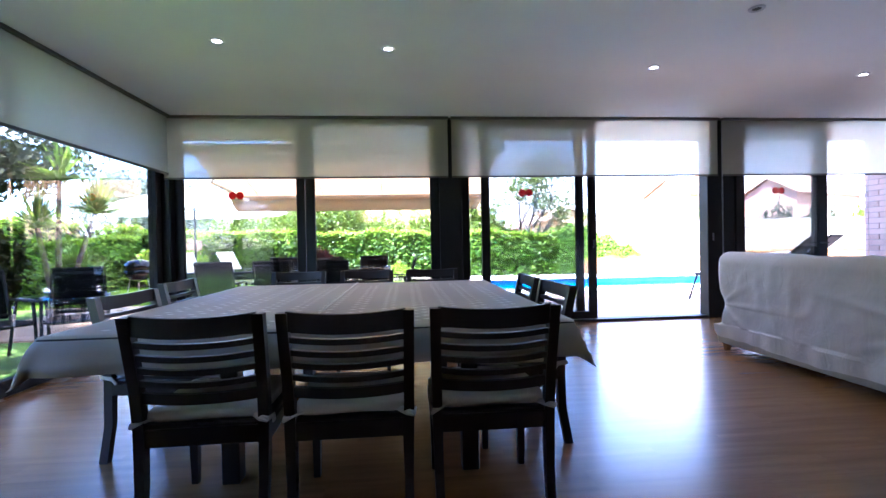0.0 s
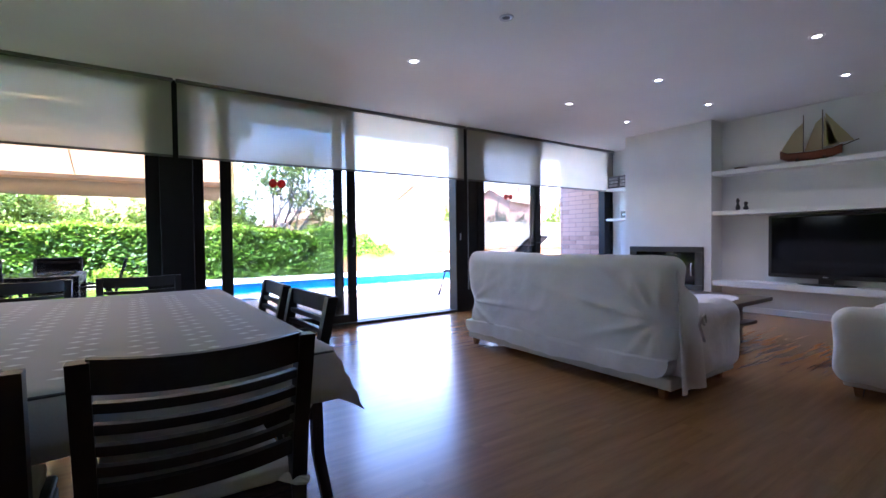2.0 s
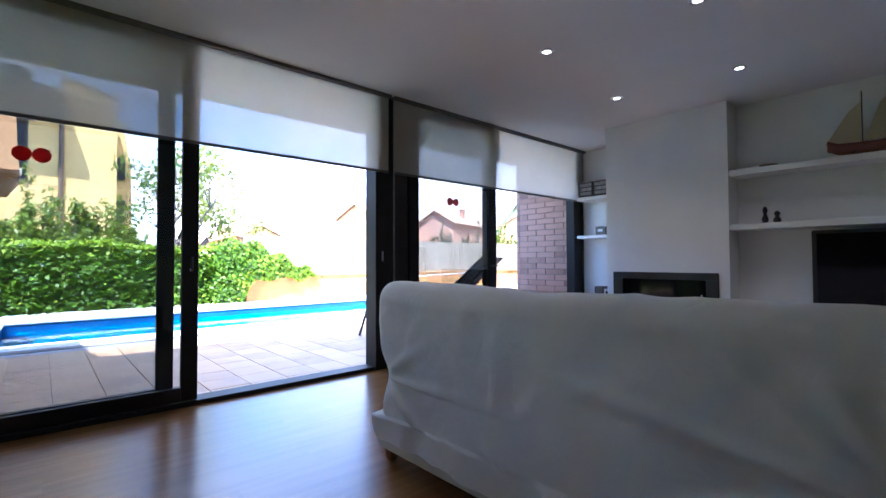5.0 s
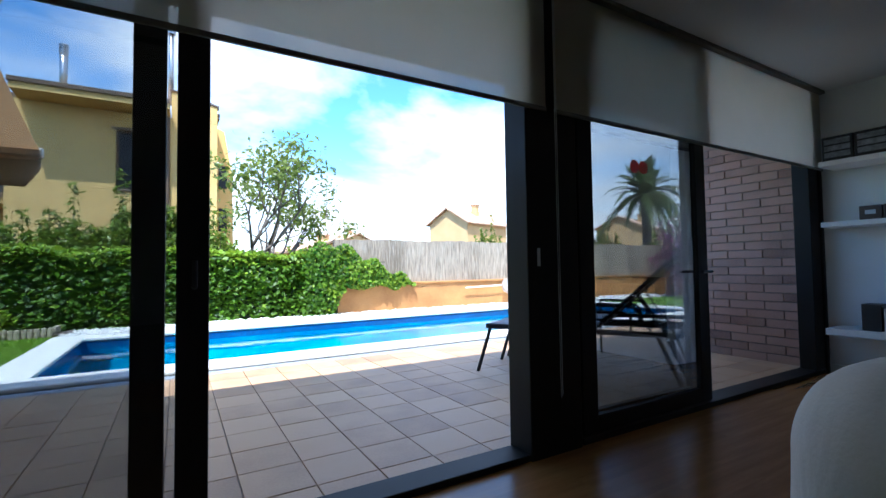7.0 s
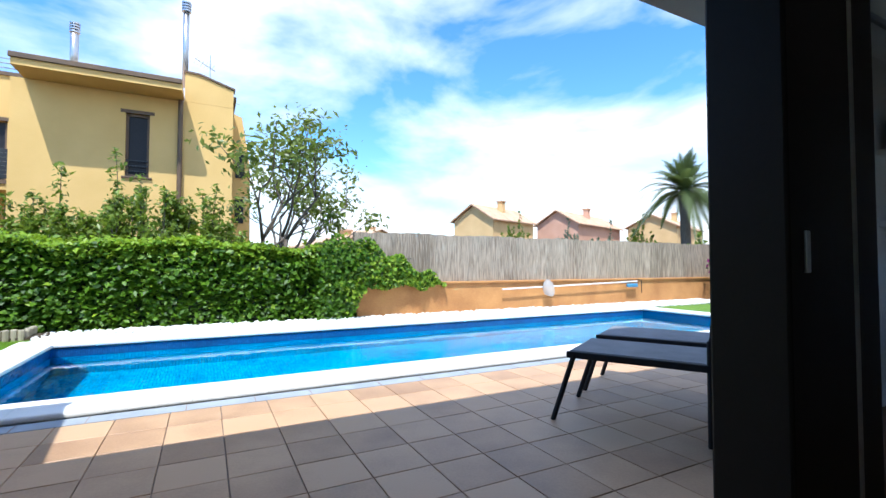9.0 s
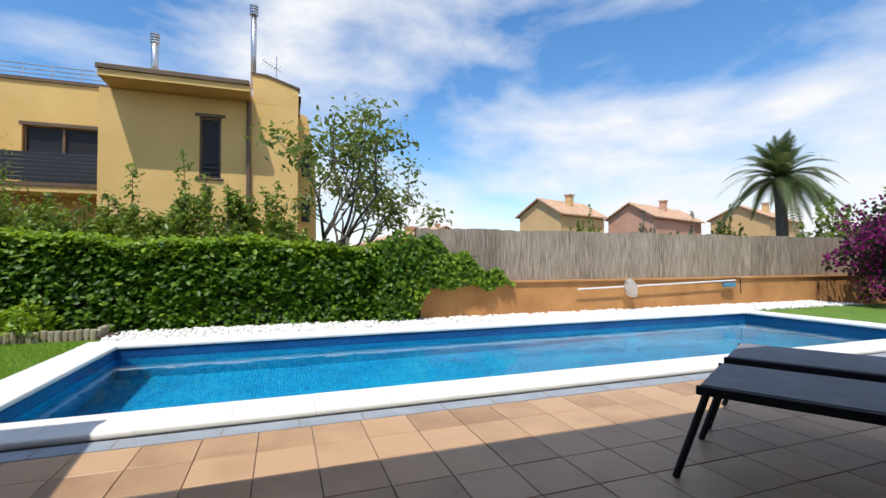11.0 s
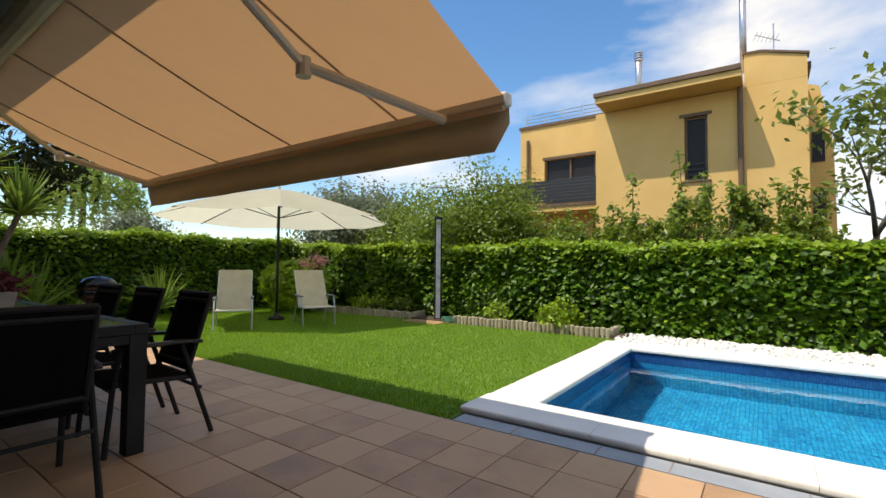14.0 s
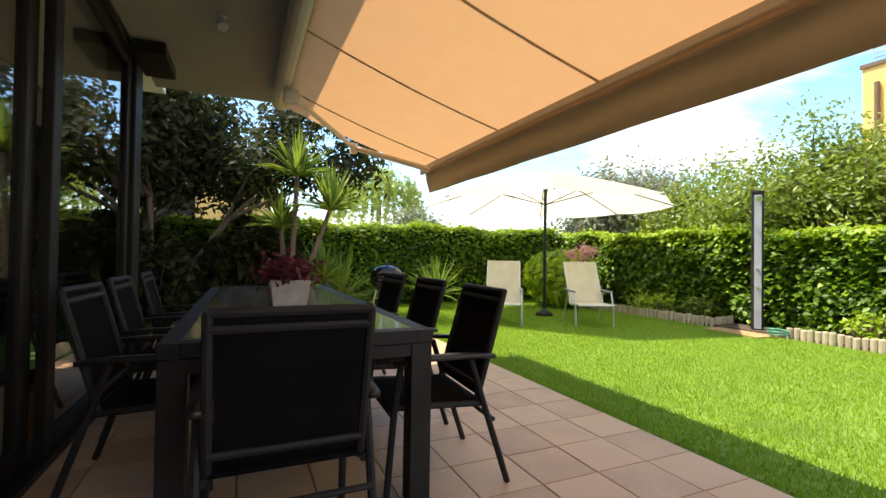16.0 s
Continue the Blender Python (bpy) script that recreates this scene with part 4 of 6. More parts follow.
tube([(-0.09, 0, 0.13), (-0.16, 0, 0.18), (-0.18, 0, 0.12)], 0.02, 6, bm)
tube([(0.01, 0.012, 0.0), (0.01, 0.012, 0.08)], 0.006, 6, bm)
tube([(0.03, -0.012, 0.0), (0.03, -0.012, 0.08)], 0.006, 6, bm)
part("figure", bm, M_BRONZE, bird, "", True)
for n, (y, h, w) in enumerate(((3.02, 0.17, 0.03), (2.92, 0.12, 0.035))):
    orn = empty("shelf_ornament", pose(7.03, y, 1.425), "small dark ornament on the middle shelf", "ornament", "dark ornaments")
    part("body", lathe([(w * 0.7, 0), (w, h * 0.25), (w * 0.45, h * 0.55), (w * 0.8, h * 0.8), (w * 0.3, h)], 14), M_BLACK, orn, "", True)
single("bowl", lathe([(0.04, 1.986), (0.075, 2.002), (0.08, 2.01), (0.03, 1.995)], 18, (7.02, 2.98)), M_BRONZE, "small flat dark dish on the top shelf", "dish", smooth=True)
cacti = empty("desk_tidy", pose(7.03, 0.62, 1.425), "dark box of pens and figures on the shelf", "ornament")
part("tray", box(-0.06, -0.12, 0, 0.06, 0.14, 0.09, 0.006), M_BLACK, cacti)
for k in range(4):
    part("pen", tube([(0, -0.08 + 0.05 * k, 0.08), (0.01, -0.1 + 0.06 * k, 0.17 + 0.03 * (k % 2))], 0.012, 6), M_BLACK, cacti)

for k in range(3):
    bx = empty("photo_box", pose(7.60, 4.70 + 0.235 * k, 1.975), "black storage box with grey printed front", "box", "photo storage boxes")
    part("carton", box(-0.14, 0, 0, 0.14, 0.225, 0.22, 0.004), M_BLACK, bx)
    for q in range(3):
        part("print", box(-0.143, 0.02, 0.03 + 0.06 * q, -0.1395, 0.205, 0.075 + 0.06 * q), surface("grey_print", (0.06, 0.065, 0.07), (0.3, 0.31, 0.32), 0.5, 25, 60, 0) if k == 0 and q == 0 else bpy.data.materials["grey_print"], bx)
for k in range(3):
    bx = empty("drawer_box", pose(7.62, 4.70 + 0.16 * k, 1.42), "small brown drawer box with a label plate", "box", "small drawer boxes")
    part("carton", box(-0.1, 0, 0, 0.1, 0.15, 0.125, 0.004), M_DARKWOOD, bx)
    part("plate", box(-0.104, 0.04, 0.05, -0.099, 0.11, 0.085), M_SILVER, bx)

hifi = empty("mini_stereo", pose(7.6, 4.86, 0.46), "small silver stereo with two black speakers", "stereo")
part("body", box(-0.12, 0.0, 0, 0.1, 0.17, 0.2, 0.006), M_SILVER, hifi)
part("display", box(-0.124, 0.03, 0.13, -0.1195, 0.14, 0.17), M_SCREEN, hifi)
bm = bmesh.new()
bmesh.ops.create_cone(bm, cap_ends=True, segments=16, radius1=0.025, radius2=0.025, depth=0.012, matrix=pose(-0.125, 0.085, 0.07, 0, 90, 0))
part("knob", bm, M_STEEL, hifi)
for y in (-0.15, 0.19):
    part("speaker", box(-0.11, y, 0, 0.08, y + 0.13, 0.23, 0.005), M_BLACK, hifi)
single("phone_base", box(7.55, 4.72, 0.69, 7.66, 4.84, 0.80, 0.012), M_BLACK, "black device on top of the stereo", "device")
single("thermostat", box(7.785, 4.86, 1.12, 7.7985, 4.96, 1.22, 0.004), M_BLACK, "small dark wall switch", "switch", kind="structure")

# baseboards
for a in ((7.186, -3.2, 7.199, 3.298), (6.868, 3.302, 6.879, 4.648), (7.788, 4.655, 7.799, 5.5)):
    single("baseboard", box(a[0], a[1], 0, a[2], a[3], 0.08, 0.003), M_WHITEGLOSS, kind="structure")

# ceiling line at the glazed wall
single("trim", box(XL, WY - 0.012, CEIL - 0.03, XR, WY + 0.02, CEIL - 0.002), M_BLINDBAR, kind="structure")

# ---- plants ----
def leaf_cloud(name, places, normals, sizes, mat, parent, seed=1, long=1.5, fold=0.35):
    """Many small folded leaves, one at each place, facing roughly along its normal."""
    rng = np.random.default_rng(seed)
    p, n = np.asarray(places, float), np.asarray(normals, float)
    n = n / np.maximum(np.linalg.norm(n, axis=1, keepdims=True), 1e-6)
    k = len(p)
    t = np.cross(n, rng.normal(size=(k, 3)))
    t /= np.maximum(np.linalg.norm(t, axis=1, keepdims=True), 1e-6)
    b = np.cross(n, t)
    s = np.asarray(sizes, float)[:, None]
    a0, a1 = p - t * s * long * 0.5, p + t * s * long * 0.5
    l, r = p + b * s * 0.5 + n * s * fold * 0.5, p - b * s * 0.5 + n * s * fold * 0.5
    verts = np.stack([a0, r, a1, l], 1).reshape(-1, 3)
    i = np.arange(k)[:, None] * 4
    faces = np.concatenate([i + [0, 1, 2], i + [0, 2, 3]])
    me = bpy.data.meshes.new(name)
    me.vertices.add(len(verts))
    me.vertices.foreach_set("co", verts.ravel())
    me.loops.add(len(faces) * 3)
    me.loops.foreach_set("vertex_index", faces.ravel().astype(np.int32))
    me.polygons.add(len(faces))
    me.polygons.foreach_set("loop_start", np.arange(len(faces), dtype=np.int32) * 3)
    me.update(calc_edges=True)
    me.materials.append(mat)
    ob = new(name, me)
    if parent is not None:
        ob.parent = parent
    ob["kind"] = "stuff"
    return ob


def hedge(name, label, x0, y0, x1, y1, top0, top1, thick, seed, per_m2=1150, size=0.074):
    """A clipped hedge from (x0, y0) to (x1, y1); its front is on the right-hand side of that line."""
    rng = np.random.default_rng(seed)
    length = math.hypot(x1 - x0, y1 - y0)
    way = np.array([(x1 - x0) / length, (y1 - y0) / length, 0])
    out = np.array([way[1], -way[0], 0])
    up = np.array([0, 0, 1.0])
    ob = empty(name, label=label, category="hedge")
    base = np.array([x0, y0, 0])

    def top(u):
        return top0 + (top1 - top0) * u + 0.045 * np.sin(u * length * 1.9) + 0.03 * np.sin(u * length * 5.3 + 1)

    # near-black filler block: the shade between the leaves is put into its colour
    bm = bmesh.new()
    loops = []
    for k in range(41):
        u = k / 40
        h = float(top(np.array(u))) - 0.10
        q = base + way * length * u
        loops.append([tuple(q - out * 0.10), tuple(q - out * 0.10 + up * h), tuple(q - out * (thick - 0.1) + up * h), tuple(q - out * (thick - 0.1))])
    part("inner_growth", rings(bm, loops), M_CORE, ob, "solid dark core, shade between the leaves put into its colour")
    n1 = int(length * 1.5 * per_m2)
    u, v = rng.random(n1), rng.random(n1) ** 0.85
    bulge = np.array([noise.noise(Vector((float(a) * length * 1.6, float(b) * 2.4, seed))) for a, b in zip(u, v)]) * 0.13
    p = base + np.outer(u * length, way) + np.outer(v * top(u), up) + np.outer(bulge + rng.normal(0, 0.05, n1) - 0.02, out)
    nrm = 0.6 * out + 0.38 * rng.normal(size=(n1, 3)) + up * 0.85
    # lighter leaves towards the top: sunlight on the hedge, put into the colour
    sunlit = rng.random(n1) < np.clip((v - 0.72) * 3.0, 0.03, 0.75)
    sizes = size * rng.uniform(0.6, 1.25, n1)
    leaf_cloud("leaves", p[~sunlit], nrm[~sunlit], sizes[~sunlit], M_IVY, ob, seed)
    leaf_cloud("young_leaves", p[sunlit], nrm[sunlit], sizes[sunlit], M_IVYTOP, ob, seed + 3)
    n2 = int(length * thick * per_m2)
    u, v = rng.random(n2), rng.random(n2)
    p = base + np.outer(u * length, way) - np.outer(v * thick - 0.06, out) + np.outer(top(u) - 0.07 + np.abs(rng.normal(0, 0.055, n2)), up)
    nrm = up + 0.6 * rng.normal(size=(n2, 3)) + out * 0.3
    # the top takes only the lighter leaf, coloured as if sunlit
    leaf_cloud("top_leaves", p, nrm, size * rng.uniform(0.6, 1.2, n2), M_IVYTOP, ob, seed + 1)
    return ob


def grow(bm, start, way, length, radius, depth, rng, tips, spread=0.6, kids=3, rise=0.15):
    """One limb and, from it, its smaller limbs; the ends go to tips."""
    pts, p, d = [Vector(start)], Vector(start), Vector(way).normalized()
    for _ in range(4):
        d = (d + Vector(rng.normal(0, 0.13, 3)) + Vector((0, 0, rise * 0.4))).normalized()
        p = p + d * length / 4
        pts.append(p.copy())
    tube(pts, [radius * (1 - 0.13 * k) for k in range(5)], 6, bm)
    if depth == 0:
        tips.append((p.copy(), d.copy()))
        tips.append((pts[3].copy(), d.copy()))
        return
    for k in range(kids):
        side = Vector(rng.normal(0, 1, 3))
        side = (side - d * side.dot(d)).normalized()
        w = (d + side * spread + Vector((0, 0, rise))).normalized()
        grow(bm, pts[rng.integers(2, 5)], w, length * rng.uniform(0.6, 0.85), radius * 0.58, depth - 1, rng, tips, spread, kids, rise)


def tree(name, label, x, y, height, seed, leaves=40, size=0.12, mat=None, stems=1, spread=0.6, depth=3, clump=0.22, lean=0.0, base=0.0, category="tree", kids=3, radius=None, long=2.2):
    rng = np.random.default_rng(seed)
    ob = empty(name, pose(x, y, base), label, category)
    bm, tips = bmesh.new(), []
    for k in range(stems):
        a = 2 * math.pi * k / max(stems, 1) + seed
        w = Vector((0.35 * math.cos(a), 0.35 * math.sin(a), 1)) if stems > 1 else Vector((lean, 0, 1))
        grow(bm, (0.06 * math.cos(a), 0.06 * math.sin(a), -0.05), w, height * 0.40, radius or height * 0.014, depth, rng, tips, spread, kids)
    part("trunk", bm, M_BARK, ob, "branching trunk", True)
    pts, nrm, sz = [], [], []
    for q, d in tips:
        c = rng.normal(0, clump, (leaves, 3)) * (1, 1, 0.8)
        pts.append(np.array(q) + c)
        nrm.append(c / max(clump, 0.01) * 0.6 + rng.normal(0, 0.6, (leaves, 3)) + (0, 0, 0.7))
        sz.append(rng.uniform(0.6, 1.2, leaves) * size)
    leaf_cloud("crown", np.concatenate(pts), np.concatenate(nrm), np.concatenate(sz), mat or M_LEAF, ob, seed, long)
    return ob


def conic_shrub(name, label, x, y, height, wide, seed, count, size, mat, base=0.0):
    """A bushy upright shrub: stems with leaves along them, pointed and uneven."""
    rng = np.random.default_rng(seed)
    ob = empty(name, pose(x, y, base), label, "shrub")
    bm = bmesh.new()
    pts, nrm = [], []
    stems = 12 + int(wide * 22)
    for k in range(stems):
        a, r = rng.uniform(0, 2 * math.pi), wide * math.sqrt(rng.random())
        h = height * (1 - 0.36 * r / wide) * rng.uniform(0.76, 1.0) if k else height
        q = [(0.3 * r * math.cos(a), 0.3 * r * math.sin(a), 0), (0.8 * r * math.cos(a), 0.8 * r * math.sin(a), 0.5 * h), (r * math.cos(a), r * math.sin(a), h)]
        tube(q, [0.02, 0.014, 0.005], 5, bm)
        n = count // stems
        u = 1 - rng.random(n) ** 1.25 * 0.9
        r0 = np.round(u * 14) * 2.4 + k
        twig = np.stack([np.cos(r0), np.sin(r0), 0.4 + 0 * r0], 1) * (rng.random(n) * (0.06 + 0.30 * (1 - u)))[:, None] * (0.7 + 0.5 * wide)
        c = np.array(q[0])[None] * (1 - u)[:, None] + np.array(q[2])[None] * u[:, None]
        c[:, :2] += (0.8 - 0.65) * np.array([r * math.cos(a), r * math.sin(a)]) * np.sin(np.pi * u)[:, None]
        pts.append(c + twig + rng.normal(0, 0.045, (n, 3)))
        nrm.append(rng.normal(0, 0.7, (n, 3)) + (0, -0.2, 0.6))
    part("stem", bm, M_BARK, ob)
    p = np.concatenate(pts)
    leaf_cloud("foliage", p, np.concatenate(nrm), rng.uniform(0.6, 1.2, len(p)) * size, mat, ob, seed, 2.0)
    return ob


def blade_fan(bm, centre, n, length, wide, rng, droop=0.5, up=0.2):
    """Sword-shaped leaves round a point."""
    for _ in range(n):
        a, e = rng.uniform(0, 2 * math.pi), rng.uniform(up, 1.45)
        w = Vector((math.cos(a) * math.cos(e), math.sin(a) * math.cos(e), math.sin(e)))
        s = Vector((-math.sin(a), math.cos(a), 0))
        ln = length * rng.uniform(0.7, 1.1)
        rows = []
        for k in range(5):
            u = k / 4
            q = Vector(centre) + w * ln * u - Vector((0, 0, droop * ln * u * u * math.cos(e) * 0.6))
            hw = wide * (0.5 + 0.9 * u) * (1 - u) * 1.3 + 0.001
            rows.append((bm.verts.new(q - s * hw), bm.verts.new(q - Vector((0, 0, hw * 0.5))), bm.verts.new(q + s * hw)))
        for r0, r1 in zip(rows, rows[1:]):
            bm.faces.new((r0[0], r0[1], r1[1], r1[0]))
            bm.faces.new((r0[1], r0[2], r1[2], r1[1]))
    return bm


def yucca(x, y, heads, seed, label="yucca with sword-shaped green leaves"):
    rng = np.random.default_rng(seed)
    ob = empty("yucca", pose(x, y, 0), label, "yucca", "yuccas")
    for dx, dy, h, ln in heads:
        if h > 0.3:
            part("stem", tube([(0, 0, 0), (dx * 0.5, dy * 0.5, h * 0.5), (dx, dy, h)], [0.05, 0.04, 0.03], 8), M_BARK, ob)
        part("leaf_head", blade_fan(bmesh.new(), (dx, dy, max(h - 0.05, 0.05)), 95, ln, 0.03, rng), M_YUCCA, ob)
    return ob


M_LEAF = leaf_material("broad_leaf", (0.03, 0.055, 0.012), (0.22, 0.27, 0.06), (0.26, 0.33, 0.04), 0.35)
M_LAUREL = leaf_material("laurel_leaf", (0.045, 0.085, 0.012), (0.22, 0.30, 0.04), (0.28, 0.38, 0.035), 0.4)
# near-black leaf; on the porch shrubs it is shade put into the colour
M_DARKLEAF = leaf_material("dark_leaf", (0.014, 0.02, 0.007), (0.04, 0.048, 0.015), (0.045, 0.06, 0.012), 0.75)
M_PURPLE = leaf_material("purple_flower", (0.10, 0.006, 0.06), (0.34, 0.022, 0.19), (0.30, 0.02, 0.17), 0.6)
M_PINK = leaf_material("pink_petal", (0.68, 0.30, 0.32), (0.85, 0.58, 0.52), (0.7, 0.4, 0.35), 0.6)
M_YUCCA = leaf_material("yucca_blade", (0.07, 0.14, 0.02), (0.17, 0.28, 0.05), (0.25, 0.36, 0.05), 0.4)
M_WILLOW = leaf_material("willow_leaf", (0.17, 0.27, 0.05), (0.34, 0.45, 0.11), (0.42, 0.54, 0.12), 0.5)
M_OLIVE = leaf_material("olive_leaf", (0.10, 0.12, 0.08), (0.20, 0.23, 0.15), (0.2, 0.24, 0.13), 0.6)
M_PALM = leaf_material("palm_leaflet", (0.04, 0.065, 0.02), (0.12, 0.155, 0.05), (0.14, 0.19, 0.05), 0.5)

hedge("hedge", "long clipped ivy hedge behind the lawn and pool", -8.2, 13.95, 5.6, 13.95, 1.60, 1.38, 0.8, 11)
hedge("hedge", "clipped ivy hedge along the side of the garden", -8.0, 3.0, -8.0, 13.9, 1.70, 1.72, 0.8, 21, 700)

# ivy running over the reed screen at the hedge's end
rng = np.random.default_rng(5)
n = 7600
u, v = rng.random(n), rng.random(n)
x = 4.7 + 2.8 * u
lo, hi = 0.60 - 0.58 * np.clip(1 - (x - 5.35) / 0.35, 0, 1) + 0.08 * np.sin(x * 7) * u, np.minimum(1.50 + 0.5 * u, 2.02 - 1.35 * u) + 0.10 * np.sin(x * 9)
zz = lo + (hi - lo) * v
keep = rng.random(n) < np.minimum(1.15 - u, 0.12 + 3.2 * u)
p = np.stack([x, 13.80 - 0.22 * (1 - u) + rng.normal(0, 0.04, n), zz], 1)[keep]
ivy = empty("ivy", label="ivy trailing over the reed fence", category="climbing plant")
lighter = rng.random(len(p)) < np.clip((p[:, 0] - 4.9) * 0.45, 0, 0.6)
for sel, mat in ((lighter, M_IVYTOP), (~lighter, M_IVY)):
    q = p[sel]
    leaf_cloud("leaves", q, np.array([0, -1, 0.4]) + 0.6 * rng.normal(size=q.shape), 0.066 * rng.uniform(0.6, 1.2, len(q)), mat, ivy, 6)
part("stem", tube([(5.5, 13.83, 0.1), (5.7, 13.82, 0.8), (6.2, 13.80, 1.2), (6.7, 13.80, 1.2)], 0.012, 6), M_BARK, ivy)

# lawn blades
rng = np.random.default_rng(8)
n = 170000
gx = rng.uniform(-9, 0.68, n)
gy = 8.85 + 4.5 * rng.random(n) ** 1.25
gz = rng.uniform(0.004, 0.024, n)
a = rng.uniform(0, 2 * np.pi, n)
w, lx, ly = 0.0032, rng.normal(0, 0.012, n), rng.normal(0, 0.012, n)
verts = np.stack([np.stack([gx - w * np.cos(a), gy - w * np.sin(a), np.full(n, -0.015)], 1), np.stack([gx + w * np.cos(a), gy + w * np.sin(a), np.full(n, -0.015)], 1), np.stack([gx + lx, gy + ly, gz], 1)], 1).reshape(-1, 3)
me = bpy.data.meshes.new("grass")
me.from_pydata(verts, [], np.arange(n * 3).reshape(-1, 3))
me.materials.append(M_BLADE)
tagged(new("grass", me), "short bright green lawn grass", "grass", kind="stuff")

# trees and shrubs behind the hedge
tree("magnolia_tree", "open-branched magnolia with large glossy leaves", 4.15, 15.6, 4.4, 3, 30, 0.075, M_LEAF, 6, 0.9, 3, 0.18, kids=2)
for k, (x, y, h, w) in enumerate(((-0.3, 15.0, 2.25, 0.65), (0.48, 15.0, 2.75, 0.55), (1.15, 15.1, 2.4, 0.65), (1.85, 15.0, 3.15, 0.75), (2.4, 15.1, 2.6, 0.65), (3.0, 15.2, 2.55, 0.7), (-1.0, 15.1, 2.3, 0.65))):
    conic_shrub("laurel_shrub", "upright green laurel shrub growing above the hedge", x, y, h, w, 30 + k, 5000, 0.06, M_LAUREL)
for k, (x, y, h) in enumerate(((-4.9, 15.9, 3.1), (-3.7, 15.9, 3.5), (-2.8, 15.8, 3.6), (-6.1, 16.1, 2.7), (-1.9, 15.9, 2.5))):
    tree("laurel_tree", "bushy green laurel tree behind the hedge", x, y, h, 150 + k, 150, 0.05, M_LAUREL, 5, 0.75, 2, 0.26)
tree("olive_tree", "grey-green tree beyond the hedge", -11.5, 18.5, 5.0, 14, 170, 0.085, M_OLIVE, 3, 0.7, 2, 0.4)
tree("olive_tree", "grey-green tree beyond the hedge", -8.6, 17.0, 3.8, 15, 170, 0.085, M_OLIVE, 3, 0.7, 2, 0.4)
tree("olive_tree", "pale olive tree beyond the side hedge", -15.0, 12.5, 3.0, 16, 150, 0.075, M_OLIVE, 3, 0.7, 2, 0.35)
for k, (x, y) in enumerate(((5.6, 16.5), (3.6, 17.0), (6.3, 17.5))):
    conic_shrub("green_shrub", "bright green shrub behind the hedge", x, y, 1.9, 0.8, 70 + k, 1500, 0.08, M_IVYTOP)

willow = empty("willow_tree", pose(-24.0, 13.6, 0), "pale green weeping willow in the distance", "tree")
rng = np.random.default_rng(9)
bm = tube([(0, 0, 0), (0.1, 0, 2.0), (0, 0.1, 4.2)], [0.28, 0.2, 0.1], 8)
part("trunk", bm, M_BARK, willow)
pts = []
for k in range(170):
    a, r = rng.uniform(0, 2 * math.pi), 2.5 * math.sqrt(rng.random())
    h = 6.0 - 0.35 * r * r * 0.55 + rng.normal(0, 0.2)
    n = 40
    u = rng.random(n)
    pts.append(np.stack([r * math.cos(a) * (1 + 0.15 * u) + rng.normal(0, 0.06, n), r * math.sin(a) * (1 + 0.15 * u) + rng.normal(0, 0.06, n), h - u * rng.uniform(1.2, 3.2)], 1))
p = np.concatenate(pts)
leaf_cloud("crown", p, rng.normal(size=p.shape), 0.11 * rng.uniform(0.6, 1.2, len(p)), M_WILLOW, willow, 10, 2.6)

# shrubs and yuccas beside the porch; the shrubs' dark leaf colour holds their shade
tree("dark_shrub", "tall shrub with shade put into its near-black leaf colour", -6.6, 3.5, 4.0, 40, 230, 0.07, M_DARKLEAF, 5, 0.6, 2, 0.30, category="shrub")
tree("dark_shrub", "tall shrub with shade put into its near-black leaf colour", -6.8, 5.3, 4.9, 41, 260, 0.07, M_DARKLEAF, 4, 0.55, 2, 0.28, category="shrub")
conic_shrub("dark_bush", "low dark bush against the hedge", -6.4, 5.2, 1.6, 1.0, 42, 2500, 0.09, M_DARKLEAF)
conic_shrub("dark_bush", "dense bush added to darken the porch side, leaves coloured near-black", -6.6, 6.7, 1.9, 0.8, 45, 4000, 0.1, M_DARKLEAF)
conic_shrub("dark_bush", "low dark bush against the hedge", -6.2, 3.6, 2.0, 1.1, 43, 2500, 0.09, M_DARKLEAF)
tree("dark_shrub", "tall shrub with shade put into its near-black leaf colour", -7.4, 4.3, 5.2, 44, 230, 0.075, M_DARKLEAF, 5, 0.6, 2, 0.34, category="shrub")
yucca(-5.5, 7.15, [(0.0, 0.1, 2.25, 0.75), (0.25, 0.55, 1.75, 0.75), (-0.2, -0.1, 1.5, 0.7)], 60, "tall branching yucca beside the terrace")
yucca(-5.75, 7.95, [(0, 0, 0.35, 1.0), (0.2, -0.3, 0.7, 0.7)], 61)
yucca(-7.2, 10.2, [(0, 0, 0.25, 1.0)], 62)
hyd = empty("hydrangea", pose(-6.6, 12.9, 0), "green hydrangea bush with pink flower heads", "shrub")
rng = np.random.default_rng(77)
c = rng.normal(0, 1, (1600, 3))
c = c / np.linalg.norm(c, axis=1, keepdims=True) * rng.uniform(0.5, 1, (1600, 1)) ** 0.5 * (0.95, 0.8, 0.65) + (0, 0, 0.62)
leaf_cloud("foliage", c, c - (0, 0, 0.4) + rng.normal(0, 0.4, c.shape), 0.10 * rng.uniform(0.7, 1.3, 1600), M_IVYTOP, hyd, 78, 1.4)
part("stem", tube([(0, 0, 0), (0.05, 0, 0.4), (0, 0.1, 0.8)], 0.03, 6), M_BARK, hyd)
